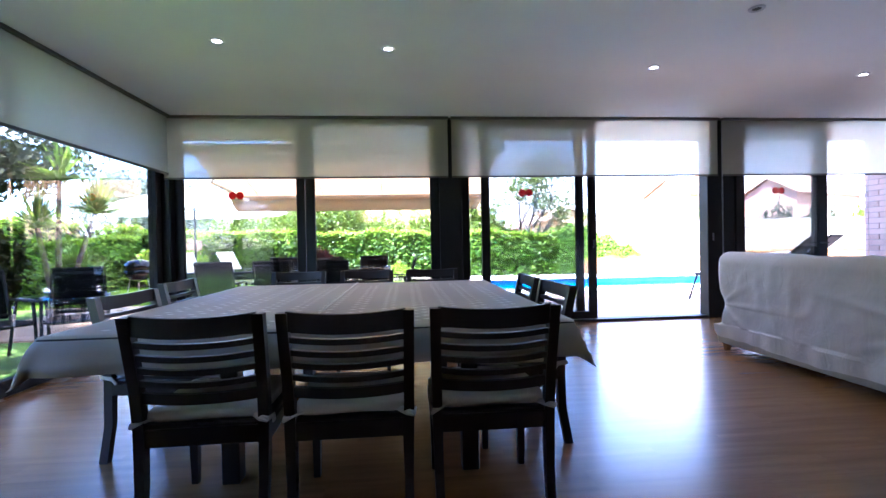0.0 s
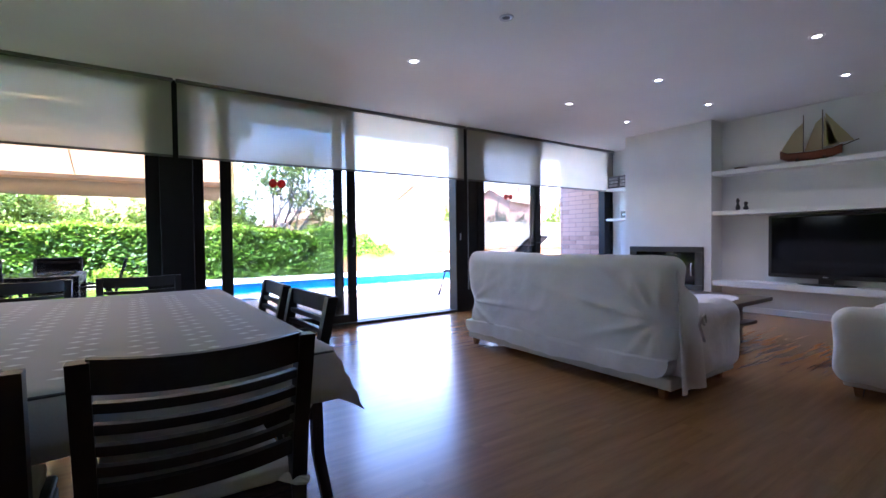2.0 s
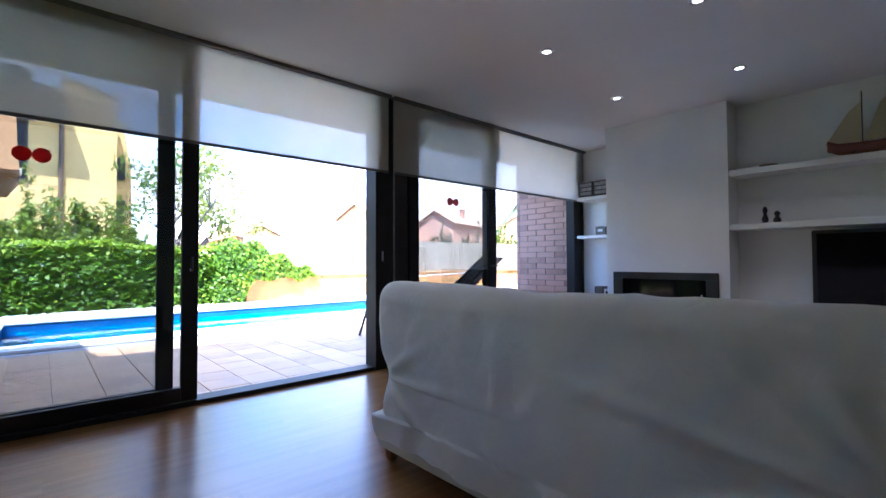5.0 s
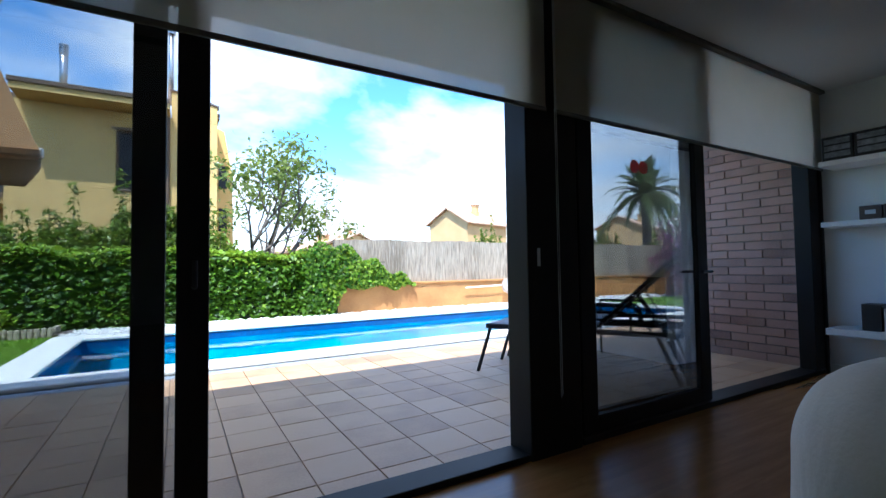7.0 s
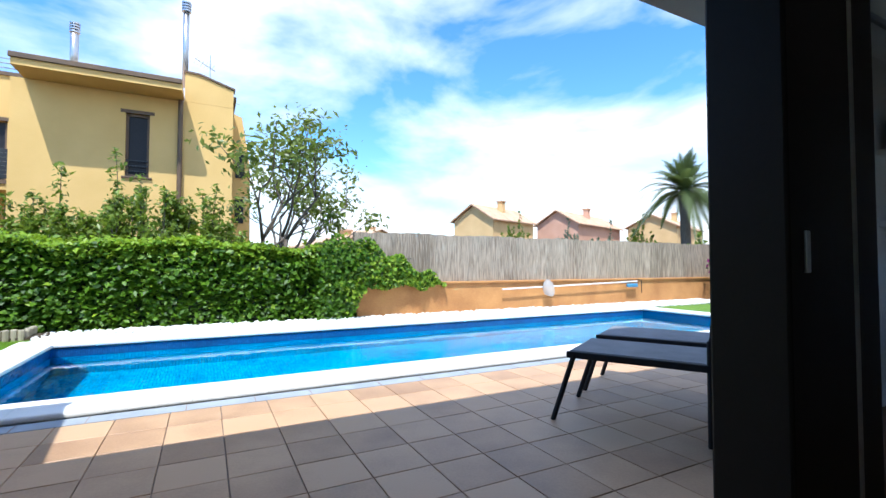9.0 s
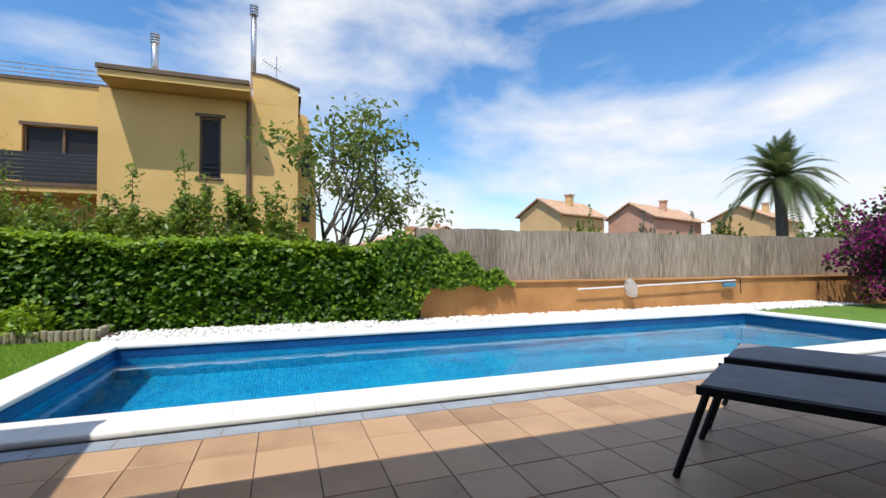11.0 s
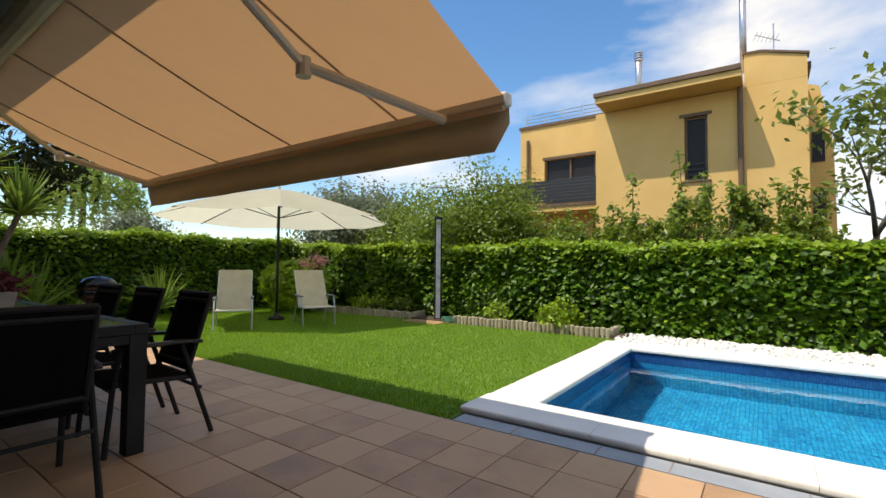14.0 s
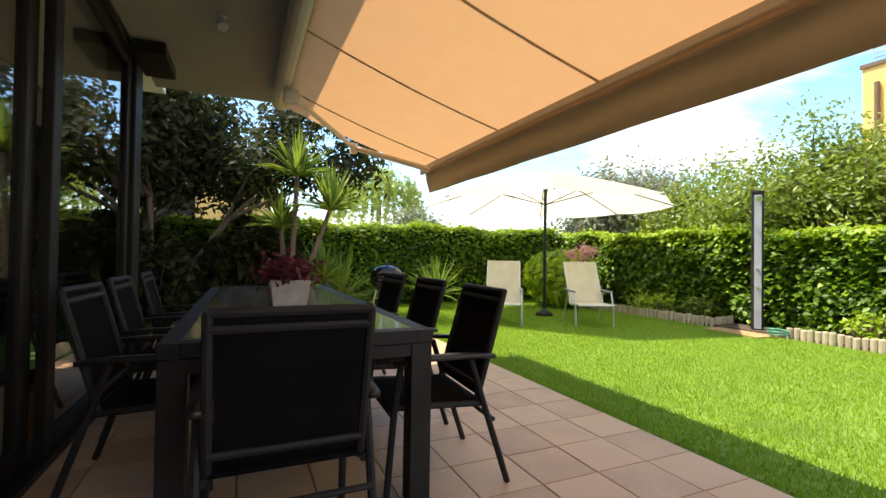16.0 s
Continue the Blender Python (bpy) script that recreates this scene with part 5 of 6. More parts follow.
for k, (dx, dy, dz) in enumerate(((0.45, -0.1, 1.12), (0.55, 0.25, 1.15), (0.5, 0.45, 1.2), (0.6, -0.05, 1.02), (0.35, 0.3, 1.25))):
    q = rng.normal(0, 0.065, (160, 3)) + (dx, dy, dz)
    leaf_cloud("flower_head", q, rng.normal(size=q.shape), 0.04 * rng.uniform(0.7, 1.3, 160), M_PINK, hyd, 80 + k, 1.0)
bed = [(-4.6, 13.65), (-3.9, 13.65), (-5.0, 13.6), (-1.6, 13.7), (-0.35, 13.62)]
for k, (x, y) in enumerate(bed):
    conic_shrub("bed_plant", "small leafy plant in the log-edged bed", x, y, 0.45 if k < 4 else 0.55, 0.25 if k < 4 else 0.34, 90 + k, 260 if k < 4 else 700, 0.055, M_IVYTOP if k != 1 else M_LAUREL)

boug = empty("bougainvillea", pose(17.9, 11.9, 0), "bougainvillea covered in purple flowers", "shrub")
rng = np.random.default_rng(55)
c = rng.normal(0, 1, (15000, 3))
c = c / np.linalg.norm(c, axis=1, keepdims=True) * rng.uniform(0.35, 1, (15000, 1)) ** 0.5
c = c * (1 + 0.18 * np.sin(c[:, :1] * 7) + 0.15 * np.sin(c[:, 2:] * 9 + c[:, 1:2] * 5)) * (2.1, 1.6, 1.3) + (0, 0, 1.35)
c = c[c[:, 2] > 0]
k = int(len(c) * 0.55)
leaf_cloud("blossom", c[:k], rng.normal(size=(k, 3)) + (-0.4, -0.3, 0.5), 0.085 * rng.uniform(0.6, 1.2, k), M_PURPLE, boug, 56, 1.2)
leaf_cloud("foliage", c[k:] * 0.97, rng.normal(size=(len(c) - k, 3)) + (-0.4, -0.3, 0.5), 0.085 * rng.uniform(0.6, 1.2, len(c) - k), M_DARKLEAF, boug, 57)
part("stem", tube([(0, 0, 0), (0.1, 0, 0.8), (0, 0.1, 1.5)], 0.05, 6), M_BARK, boug)

palm = empty("palm_tree", pose(39.8, 30.0, -1), "date palm with a full crown of fronds", "palm")
part("trunk", tube([(0, 0, 0), (0.05, 0, 3), (-0.05, 0, 6.2), (0, 0, 8.2)], [0.5, 0.42, 0.40, 0.5], 10), M_BARK, palm, "", True)
rng = np.random.default_rng(31)
for k in range(72):
    a, e = rng.uniform(0, 2 * math.pi), rng.uniform(-0.3, 1.4)
    w, s = Vector((math.cos(a) * math.cos(e), math.sin(a) * math.cos(e), math.sin(e))), Vector((-math.sin(a), math.cos(a), 0))
    ln = rng.uniform(4.2, 5.6)
    verts, faces, prev = [], [], None
    for j in range(34):
        u = j / 33
        q = Vector((0, 0, 8.6)) + w * ln * u - Vector((0, 0, ln * 0.55 * u * u * (0.4 + math.cos(e))))
        l2 = 0.62 * math.sin(math.pi * min(u * 0.9 + 0.12, 1)) + 0.05
        rib = len(verts)
        verts.append(tuple(q))
        if prev is None:
            prev = rib
            continue
        for sd in (-1, 1):
            b = len(verts)
            tip = q + s * sd * l2 + w * 0.35 * l2 - Vector((0, 0, 0.25 * l2))
            verts.append(tuple(tip))
            faces.append((prev, rib, b))
        prev = rib
    raw_mesh("frond", verts, faces, M_PALM, palm)

# ---- garden structures ----
fence = empty("reed_fence", label="weathered grey reed screen on the garden wall", category="fence")
x, k = 5.5, 0
while x < 22:
    x1 = min(x + 2.0, 22)
    bm = bmesh.new()
    loops = []
    for j in range(13):
        q = x + (x1 - x) * j / 12
        y = 13.93 + 0.02 * math.sin(q * 5.1) + 0.012 * math.sin(q * 13)
        h = 1.74 + 0.012 * math.sin(q * 17) + 0.012 * math.sin(q * 3)
        loops.append([(q, y - 0.015, 0.67), (q, y + 0.015, 0.67), (q, y + 0.015, h), (q, y - 0.015, h)])
    part("reed_panel", rings(bm, loops), M_REED, fence)
    part("fence_post", box(x - 0.02, 13.955, 0.0, x + 0.02, 13.995, 1.74), M_BARK, fence)
    x = x1
single("wall_cap", box(5.55, 13.80, 0.655, 22, 14.07, 0.70, 0.008), M_ORANGE, "thin coping on the ochre wall", "wall cap", kind="structure")
single("fence_side", box(21.8, 2, -0.2, 22, 13.8, 1.7), M_REED, kind="structure")

net = empty("pool_net", label="pool net on a long white pole hung on the wall", category="pool net")
part("pole", tube([(9.0, 13.74, 0.50), (13.6, 13.74, 0.62)], 0.018, 8), M_WHITEGLOSS, net)
bm = bmesh.new()
rings(bm, [[(10.35 + r * math.cos(a) * 0.8, 13.72 - d, 0.52 + r * math.sin(a) + dz) for a in [2 * math.pi * k / 14 for k in range(14)]] for r, d, dz in ((0.20, 0.0, 0.0), (0.18, 0.08, -0.03), (0.12, 0.15, -0.10), (0.03, 0.18, -0.15))])
part("mesh_bag", bm, cloth_light("white_net", (0.75, 0.75, 0.73), (0.7, 0.7, 0.68), 0.45, 0.5), net, "white mesh bag", True)
brush = empty("pool_brush", label="blue pool brush hanging on the wall", category="pool brush")
part("head", box(13.2, 13.70, 0.46, 13.6, 13.78, 0.56, 0.02), surface("blue_plastic", (0.05, 0.2, 0.35), (0.1, 0.3, 0.45), 0.4), brush)
part("bracket", tube([(13.65, 13.8, 0.68), (13.72, 13.7, 0.66), (13.74, 13.7, 0.3)], 0.012, 6), M_BLACK, brush)

# edging of upright logs
logs = empty("log_edging", label="edging of short upright pale logs round the flower bed", category="edging")
log_bm = lathe([(0.036, -0.05), (0.04, 0.0), (0.04, 0.128), (0.033, 0.14)], 9)
first = part("log", log_bm, M_LOG, logs)
first.location = (0.55, 13.42, 0)
spots = [(0.55 - 0.082 * k, 13.42 + 0.012 * math.sin(k * 2.1)) for k in range(1, 36)] + [(0.58, 13.50 + 0.082 * k) for k in range(5)] + [(-3.45 - 0.082 * k, 13.42 - 0.10 * (k / 30) ** 2 + 0.01 * math.sin(k * 1.7)) for k in range(42)] + [(-3.42, 13.50 + 0.08 * k) for k in range(5)]
for k, (x, y) in enumerate(spots):
    o = new("log", first.data)
    o.parent = logs
    o.location = (x, y, random.uniform(-0.015, 0.012))

shower = empty("garden_shower", pose(-2.84, 13.55, 0, 0, 0, 38), "grey metal solar garden shower on a tiled foot", "shower")
bm = bmesh.new()
rings(bm, [[(sx * 0.075, sy * 0.055, z) for sx, sy in ((-1, -0.6), (-0.5, -1), (0.5, -1), (1, -0.6), (1, 0.8), (-1, 0.8))] for z in (0.02, 2.06)])
part("column", bm, M_ANTHRACITE, shower)
part("front_strip", box(-0.045, -0.060, 0.05, 0.045, -0.054, 2.03), M_STRIP, shower, "bright front strip")
part("cap", box(-0.085, -0.065, 2.06, 0.085, 0.055, 2.10, 0.01), M_BLACK, shower)
part("shower_head", tube([(0, -0.05, 1.97), (0, -0.13, 1.98), (0, -0.19, 1.95)], [0.014, 0.014, 0.045], 10), M_STEEL, shower)
for z in (0.93, 0.66):
    part("tap", tube([(0, -0.055, z), (0, -0.10, z)], 0.022, 10), M_STEEL, shower, "chrome tap")
part("base_plate", box(-0.12, -0.1, 0, 0.12, 0.09, 0.022, 0.004), M_STEEL, shower)
single("shower_tile", slab([(-3.35, 13.05), (-2.5, 13.0), (-2.4, 13.75), (-3.3, 13.75)], -0.012, 0.006), M_TERRACOTTA, "pale terracotta slab under the shower", "slab", kind="structure")
bm = bmesh.new()
pts = [(-2.42 + 0.14 * (1 - 0.04 * (k % 7)) * math.cos(k * 0.7), 13.32 + 0.10 * math.sin(k * 0.7), 0.015 + 0.004 * k) for k in range(26)]
single("garden_hose", tube(pts, 0.013, 6, bm), surface("green_hose", (0.02, 0.12, 0.08), (0.05, 0.22, 0.15), 0.4), "coiled green garden hose beside the shower", "hose", smooth=True)

parasol = empty("parasol", pose(-5.4, 11.6, 0), "large open cream parasol on a dark pole", "parasol")
part("pole", tube([(0, 0, 0), (0, 0, 2.60)], 0.028, 10), M_ANTHRACITE, parasol)
part("foot", lathe([(0.03, 0.14), (0.06, 0.08), (0.14, 0.05), (0.16, 0.0)], 20), M_ANTHRACITE, parasol, smooth=True)
R, N = 2.25, 8
for k in range(N):
    a0, a1 = 2 * math.pi * k / N + 0.2, 2 * math.pi * (k + 1) / N + 0.2
    bm = bmesh.new()
    grid = []
    for i in range(7):
        u = i / 6
        row = []
        for j in range(7):
            v = j / 6
            p0, p1 = Vector((math.cos(a0), math.sin(a0), 0)), Vector((math.cos(a1), math.sin(a1), 0))
            q = (p0 * (1 - v) + p1 * v) * R * u
            sag = 0.10 * math.sin(math.pi * v) * u
            row.append(bm.verts.new((q.x, q.y, 2.62 - 0.62 * (u ** 1.25) - sag * 0.5)))
        grid.append(row)
    for i in range(6):
        for j in range(6):
            bm.faces.new((grid[i][j], grid[i + 1][j], grid[i + 1][j + 1], grid[i][j + 1]))
    bmesh.ops.remove_doubles(bm, verts=bm.verts, dist=1e-4)
    part("canopy_panel", bm, M_PARASOL, parasol, "", True)
    c, s = math.cos(a0), math.sin(a0)
    part("rib", tube([(0.03 * c, 0.03 * s, 2.54), (R * 0.5 * c, R * 0.5 * s, 2.62 - 0.62 * 0.5 ** 1.25 - 0.02), (R * c, R * s, 1.98)], 0.010, 6), M_ANTHRACITE, parasol)
    part("strut", tube([(0.03 * c, 0.03 * s, 2.03), (R * 0.5 * c, R * 0.5 * s, 2.32)], 0.008, 6), M_ANTHRACITE, parasol)
part("finial", lathe([(0.02, 2.61), (0.03, 2.64), (0.012, 2.68)], 10), M_PARASOL, parasol)


def recliner(m):
    ob = empty("garden_recliner", m, "cream fabric reclining garden chair with pale metal frame", "garden chair", "cream recliners")
    hw = 0.27
    for s in (-1, 1):
        part("seat_rail", tube([(s * hw, 0.5, 0.33), (s * hw, 0.0, 0.30)], 0.014, 8), M_SILVER, ob)
        part("back_rail", tube([(s * hw, 0.0, 0.30), (s * hw, -0.42, 0.98)], 0.014, 8), M_SILVER, ob)
        part("front_leg", tube([(s * (hw + 0.02), 0.42, 0.0), (s * (hw + 0.02), 0.38, 0.33), (s * (hw + 0.02), 0.30, 0.52)], 0.014, 8), M_SILVER, ob)
        part("rear_leg", tube([(s * (hw + 0.02), -0.32, 0.0), (s * (hw + 0.02), -0.05, 0.50)], 0.014, 8), M_SILVER, ob)
        part("armrest", box(s * (hw + 0.02) - 0.025, -0.22, 0.51, s * (hw + 0.02) + 0.025, 0.33, 0.535, 0.008), M_SLINGGREY, ob)
    part("seat", slab([(-hw, 0.0), (hw, 0.0), (hw, 0.5), (-hw, 0.5)], 0.315, 0.33), M_SLINGCREAM, ob)
    bm = bmesh.new()
    rings(bm, [[(-hw, 0.01 - 0.43 * u, 0.31 + 0.68 * u), (hw, 0.01 - 0.43 * u, 0.31 + 0.68 * u), (hw, -0.005 - 0.43 * u, 0.30 + 0.68 * u), (-hw, -0.005 - 0.43 * u, 0.30 + 0.68 * u)] for u in (0, 0.25, 0.5, 0.75, 1)])
    part("back", bm, M_SLINGCREAM, ob)
    part("crossbar", tube([(-hw, 0.5, 0.33), (hw, 0.5, 0.33)], 0.013, 8), M_SILVER, ob)
    return ob


recliner(pose(-4.95, 10.45, 0, 0, 0, -122))
recliner(pose(-4.42, 11.72, 0, 0, 0, -114))

# ---- porch: awning, table, chairs, loungers ----
awn = empty("awning", label="wide extended canvas awning, warm beige with a straight valance", category="awning")
AX0, AX1 = -3.32, 1.39
SEAMS = (AX0, -2.80, -1.62, -0.52, 0.61, AX1)
YA, ZA, YF, ZF = 6.86, 2.54, 8.38, 2.04
part("cassette", tube([(AX0 - 0.12, 6.86, 2.60), (AX1 + 0.12, 6.86, 2.60)], 0.085, 14), M_ALU, awn)
for k, (x0, x1) in enumerate(zip(SEAMS, SEAMS[1:])):
    bm = bmesh.new()
    grid = []
    for i in range(13):
        u = i / 12
        row = []
        for j in range(7):
            v = j / 6
            row.append(bm.verts.new((x0 + (x1 - x0) * v, YA + (YF - YA) * u, ZA + (ZF - ZA) * u - 0.03 * math.sin(math.pi * u) - 0.006 * math.sin(math.pi * v) * math.sin(math.pi * u))))
        grid.append(row)
    for i in range(12):
        for j in range(6):
            bm.faces.new((grid[i][j], grid[i][j + 1], grid[i + 1][j + 1], grid[i + 1][j]))
    part("canvas", bm, M_AWNING, awn, "", True)
    if k:
        part("seam", tube([(x0, YA + (YF - YA) * u, ZA + (ZF - ZA) * u - 0.03 * math.sin(math.pi * u) - 0.003) for u in (0, 0.25, 0.5, 0.75, 1)], 0.009, 6, flat=0.4), M_VALANCE, awn, "stitched seam")
part("front_bar", box(AX0 - 0.02, YF - 0.03, ZF - 0.05, AX1 + 0.02, YF + 0.05, ZF + 0.03, 0.015), M_ALU, awn)
part("front_trim", box(AX0, YF - 0.035, ZF - 0.075, AX1, YF + 0.0, ZF - 0.052, 0.004), M_VALANCE, awn)
bm = bmesh.new()
loops = []
for k in range(49):
    x = AX0 + (AX1 - AX0) * k / 48
    edge = min(x - AX0, AX1 - x)
    drop = 0.235 * min(math.sqrt(max(1 - max(1 - edge / 0.22, 0) ** 2, 0)) + 0.35, 1.0)
    y = YF + 0.035 + 0.006 * math.sin(x * 6)
    loops.append([(x, y, ZF - 0.03), (x, y + 0.004, ZF - 0.03), (x, y + 0.016, ZF - 0.05 - drop), (x, y + 0.012, ZF - 0.05 - drop)])
part("valance", rings(bm, loops), M_VALANCE, awn, "plain hanging valance", True)
for x, s, kx in ((-3.0, -1, -3.36), (1.0, 1, 0.617)):
    knee = (kx, 7.60, 2.13 if s > 0 else 2.2)
    part("arm", tube([(x - s * 0.28, 6.93, 2.43), knee], 0.024, 8), M_ALU, awn, "folding arm")
    part("arm", tube([knee, (x, YF - 0.04, ZF - 0.07)], 0.03, 8), M_ALU, awn, "folding arm")
    part("joint", tube([(knee[0], knee[1], knee[2] - 0.06), (knee[0], knee[1], knee[2] + 0.04)], 0.04, 10), M_ALU, awn)
    part("bracket", box(x - s * 0.28 - 0.06, 6.84, 2.38, x - s * 0.28 + 0.06, 6.97, 2.49, 0.01), M_ALU, awn)

lampo = empty("porch_spotlight", pose(-2.03, 6.38, CEIL), "small steel spotlight under the porch ceiling", "spotlight")
part("mount", lathe([(0.03, 0.0), (0.03, -0.03), (0.012, -0.035)], 12), M_STEEL, lampo)
part("head", tube([(0, 0, -0.03), (0.02, 0, -0.07), (0.05, 0.01, -0.12)], [0.012, 0.03, 0.036], 12), M_STEEL, lampo)
single("porch_beam", box(-3.3, WY + 0.165, CEIL - 0.10, -2.72, 5.95, CEIL - 0.003, 0.006), M_FRAME, "dark metal beam under the porch roof", "beam", kind="structure")

otable = empty("garden_table", label="large anthracite metal garden table with a glass top", category="table")
OX0, OX1, OY0, OY1, OZ = -3.25, -0.36, 6.28, 7.30, 0.74
for a in ((OX0, OY0, OX1, OY0 + 0.07), (OX0, OY1 - 0.07, OX1, OY1), (OX0, OY0 + 0.07, OX0 + 0.07, OY1 - 0.07), (OX1 - 0.07, OY0 + 0.07, OX1, OY1 - 0.07)):
    part("rim", box(a[0], a[1], OZ - 0.055, a[2], a[3], OZ, 0.004), M_ANTHRACITE, otable)
    part("apron", box(a[0] + 0.01, a[1] + 0.01, OZ - 0.11, a[2] - 0.01, a[3] - 0.01, OZ - 0.06), M_ANTHRACITE, otable)
M_TOPGLASS = surface("frosted_table_glass", (0.10, 0.13, 0.13), (0.15, 0.19, 0.19), 0.08, 1, 10, 0.0, rough_var=0.03)
for k in range(3):
    w = (OX1 - OX0 - 0.14) / 3
    part("glass_panel", box(OX0 + 0.07 + k * w + 0.003, OY0 + 0.073, OZ - 0.01, OX0 + 0.07 + (k + 1) * w - 0.003, OY1 - 0.073, OZ + 0.002, 0.002), M_TOPGLASS, otable)
for x in (OX0, OX1 - 0.1):
    for y in (OY0, OY1 - 0.1):
        part("leg", box(x + 0.003, y + 0.003, 0, x + 0.097, y + 0.097, OZ - 0.057, 0.006), M_ANTHRACITE, otable)


def garden_chair(m):
    ob = empty("garden_armchair", m, "black mesh garden armchair with anthracite metal frame", "garden chair", "chairs round the garden table")
    hw = 0.27
    for s in (-1, 1):
        part("back_rail", tube([(s * (hw - 0.03), 0.06, 0.40), (s * (hw - 0.03), 0.0, 0.62), (s * (hw - 0.035), -0.09, 0.95)], 0.017, 8), M_ANTHRACITE, ob)
        part("front_leg", tube([(s * hw, 0.50, 0.0), (s * hw, 0.47, 0.40), (s * hw, 0.44, 0.62)], 0.016, 8), M_ANTHRACITE, ob)
        part("rear_leg", tube([(s * hw, -0.10, 0.0), (s * hw, 0.03, 0.40), (s * hw, 0.10, 0.62)], 0.016, 8), M_ANTHRACITE, ob)
        bm = bmesh.new()
        rings(bm, [[(s * hw + a * w, y, z + b * 0.011) for a, b in ((-1, -1), (1, -1), (1, 1), (-1, 1))] for y, z, w in ((-0.02, 0.635, 0.02), (0.1, 0.645, 0.026), (0.3, 0.645, 0.03), (0.48, 0.63, 0.022))])
        part("armrest", bm, M_BLACK, ob, "dark plastic armrest", True)
        part("seat_rail", tube([(s * (hw - 0.02), 0.03, 0.40), (s * (hw - 0.02), 0.48, 0.42)], 0.016, 8), M_ANTHRACITE, ob)
    part("seat", slab([(-hw + 0.03, 0.04), (hw - 0.03, 0.04), (hw - 0.03, 0.48), (-hw + 0.03, 0.48)], 0.405, 0.42), M_MESHFAB, ob, "taut mesh seat")
    bm = bmesh.new()
    rings(bm, [[(-hw + 0.05, y, z), (hw - 0.05, y, z), (hw - 0.05, y - 0.008, z), (-hw + 0.05, y - 0.008, z)] for y, z in ((0.055, 0.44), (0.0, 0.62), (-0.045, 0.78), (-0.09, 0.945))])
    part("back", bm, M_MESHFAB, ob, "taut mesh back")
    for y, z in ((-0.09, 0.95), (-0.078, 0.90), (0.035, 0.48)):
        part("crossbar", tube([(-hw + 0.03, y, z), (hw - 0.03, y, z)], 0.016, 8), M_ANTHRACITE, ob)
    part("under_bar", tube([(-hw, -0.02, 0.32), (hw, -0.02, 0.32)], 0.012, 8), M_ANTHRACITE, ob)
    part("front_bar", tube([(-hw, 0.48, 0.40), (hw, 0.48, 0.40)], 0.016, 8), M_ANTHRACITE, ob)
    return ob


gchair = garden_chair(pose(-0.04, 6.69, 0, 0, 0, 90))
gchair.scale = (0.97, 0.97, 0.935)
for x, y, a in ((-0.665, 7.62, 177), (-1.43, 7.64, 180), (-2.2, 7.63, 182), (-1.12, 5.96, -3), (-1.9, 5.94, 0), (-2.65, 5.95, 2), (-3.70, 4.95, -150), (-4.30, 4.45, -120)):
    copy_thing(gchair, pose(x, y, 0, 0, 0, a))

pot = empty("planter", pose(-1.46, 6.80, OZ + 0.002), "pale stone planter of dark red flowers on the garden table", "planter")
bm = bmesh.new()
rings(bm, [[(sx * (0.15 + 0.03 * t), sy * (0.09 + 0.02 * t), 0.16 * t) for sx, sy in ((-1, -1), (1, -1), (1, 1), (-1, 1))] for t in (0, 0.5, 1)])
part("trough", bm, M_POT, pot)
rng = np.random.default_rng(66)
q = rng.normal(0, 1, (700, 3)) * (0.10, 0.07, 0.04) + (0, 0, 0.20)
leaf_cloud("flower_mass", q, rng.normal(size=q.shape) + (0, 0, 0.5), 0.035 * rng.uniform(0.6, 1.3, 700), leaf_material("dark_red_leaf", (0.06, 0.012, 0.03), (0.22, 0.05, 0.08), (0.2, 0.04, 0.06)), pot, 67, 1.2)

bbq = empty("kettle_barbecue", pose(-5.05, 8.5, 0), "black kettle barbecue with a shiny lid on legs", "barbecue")
part("lid", lathe([(0.25, 0.72), (0.235, 0.80), (0.17, 0.87), (0.06, 0.905), (0.01, 0.91)], 22), M_SCREEN, bbq, "glossy black lid", True)
part("bowl", lathe([(0.02, 0.50), (0.14, 0.53), (0.22, 0.61), (0.25, 0.71)], 22), M_SCREEN, bbq, "", True)
for k in range(3):
    a = 2 * math.pi * k / 3
    part("leg", tube([(0.15 * math.cos(a), 0.15 * math.sin(a), 0.57), (0.27 * math.cos(a), 0.27 * math.sin(a), 0.0)], 0.012, 6), M_STEEL, bbq)
part("handle", tube([(-0.06, 0, 0.905), (-0.04, 0, 0.95), (0.04, 0, 0.95), (0.06, 0, 0.905)], 0.01, 6), M_BLACK, bbq)


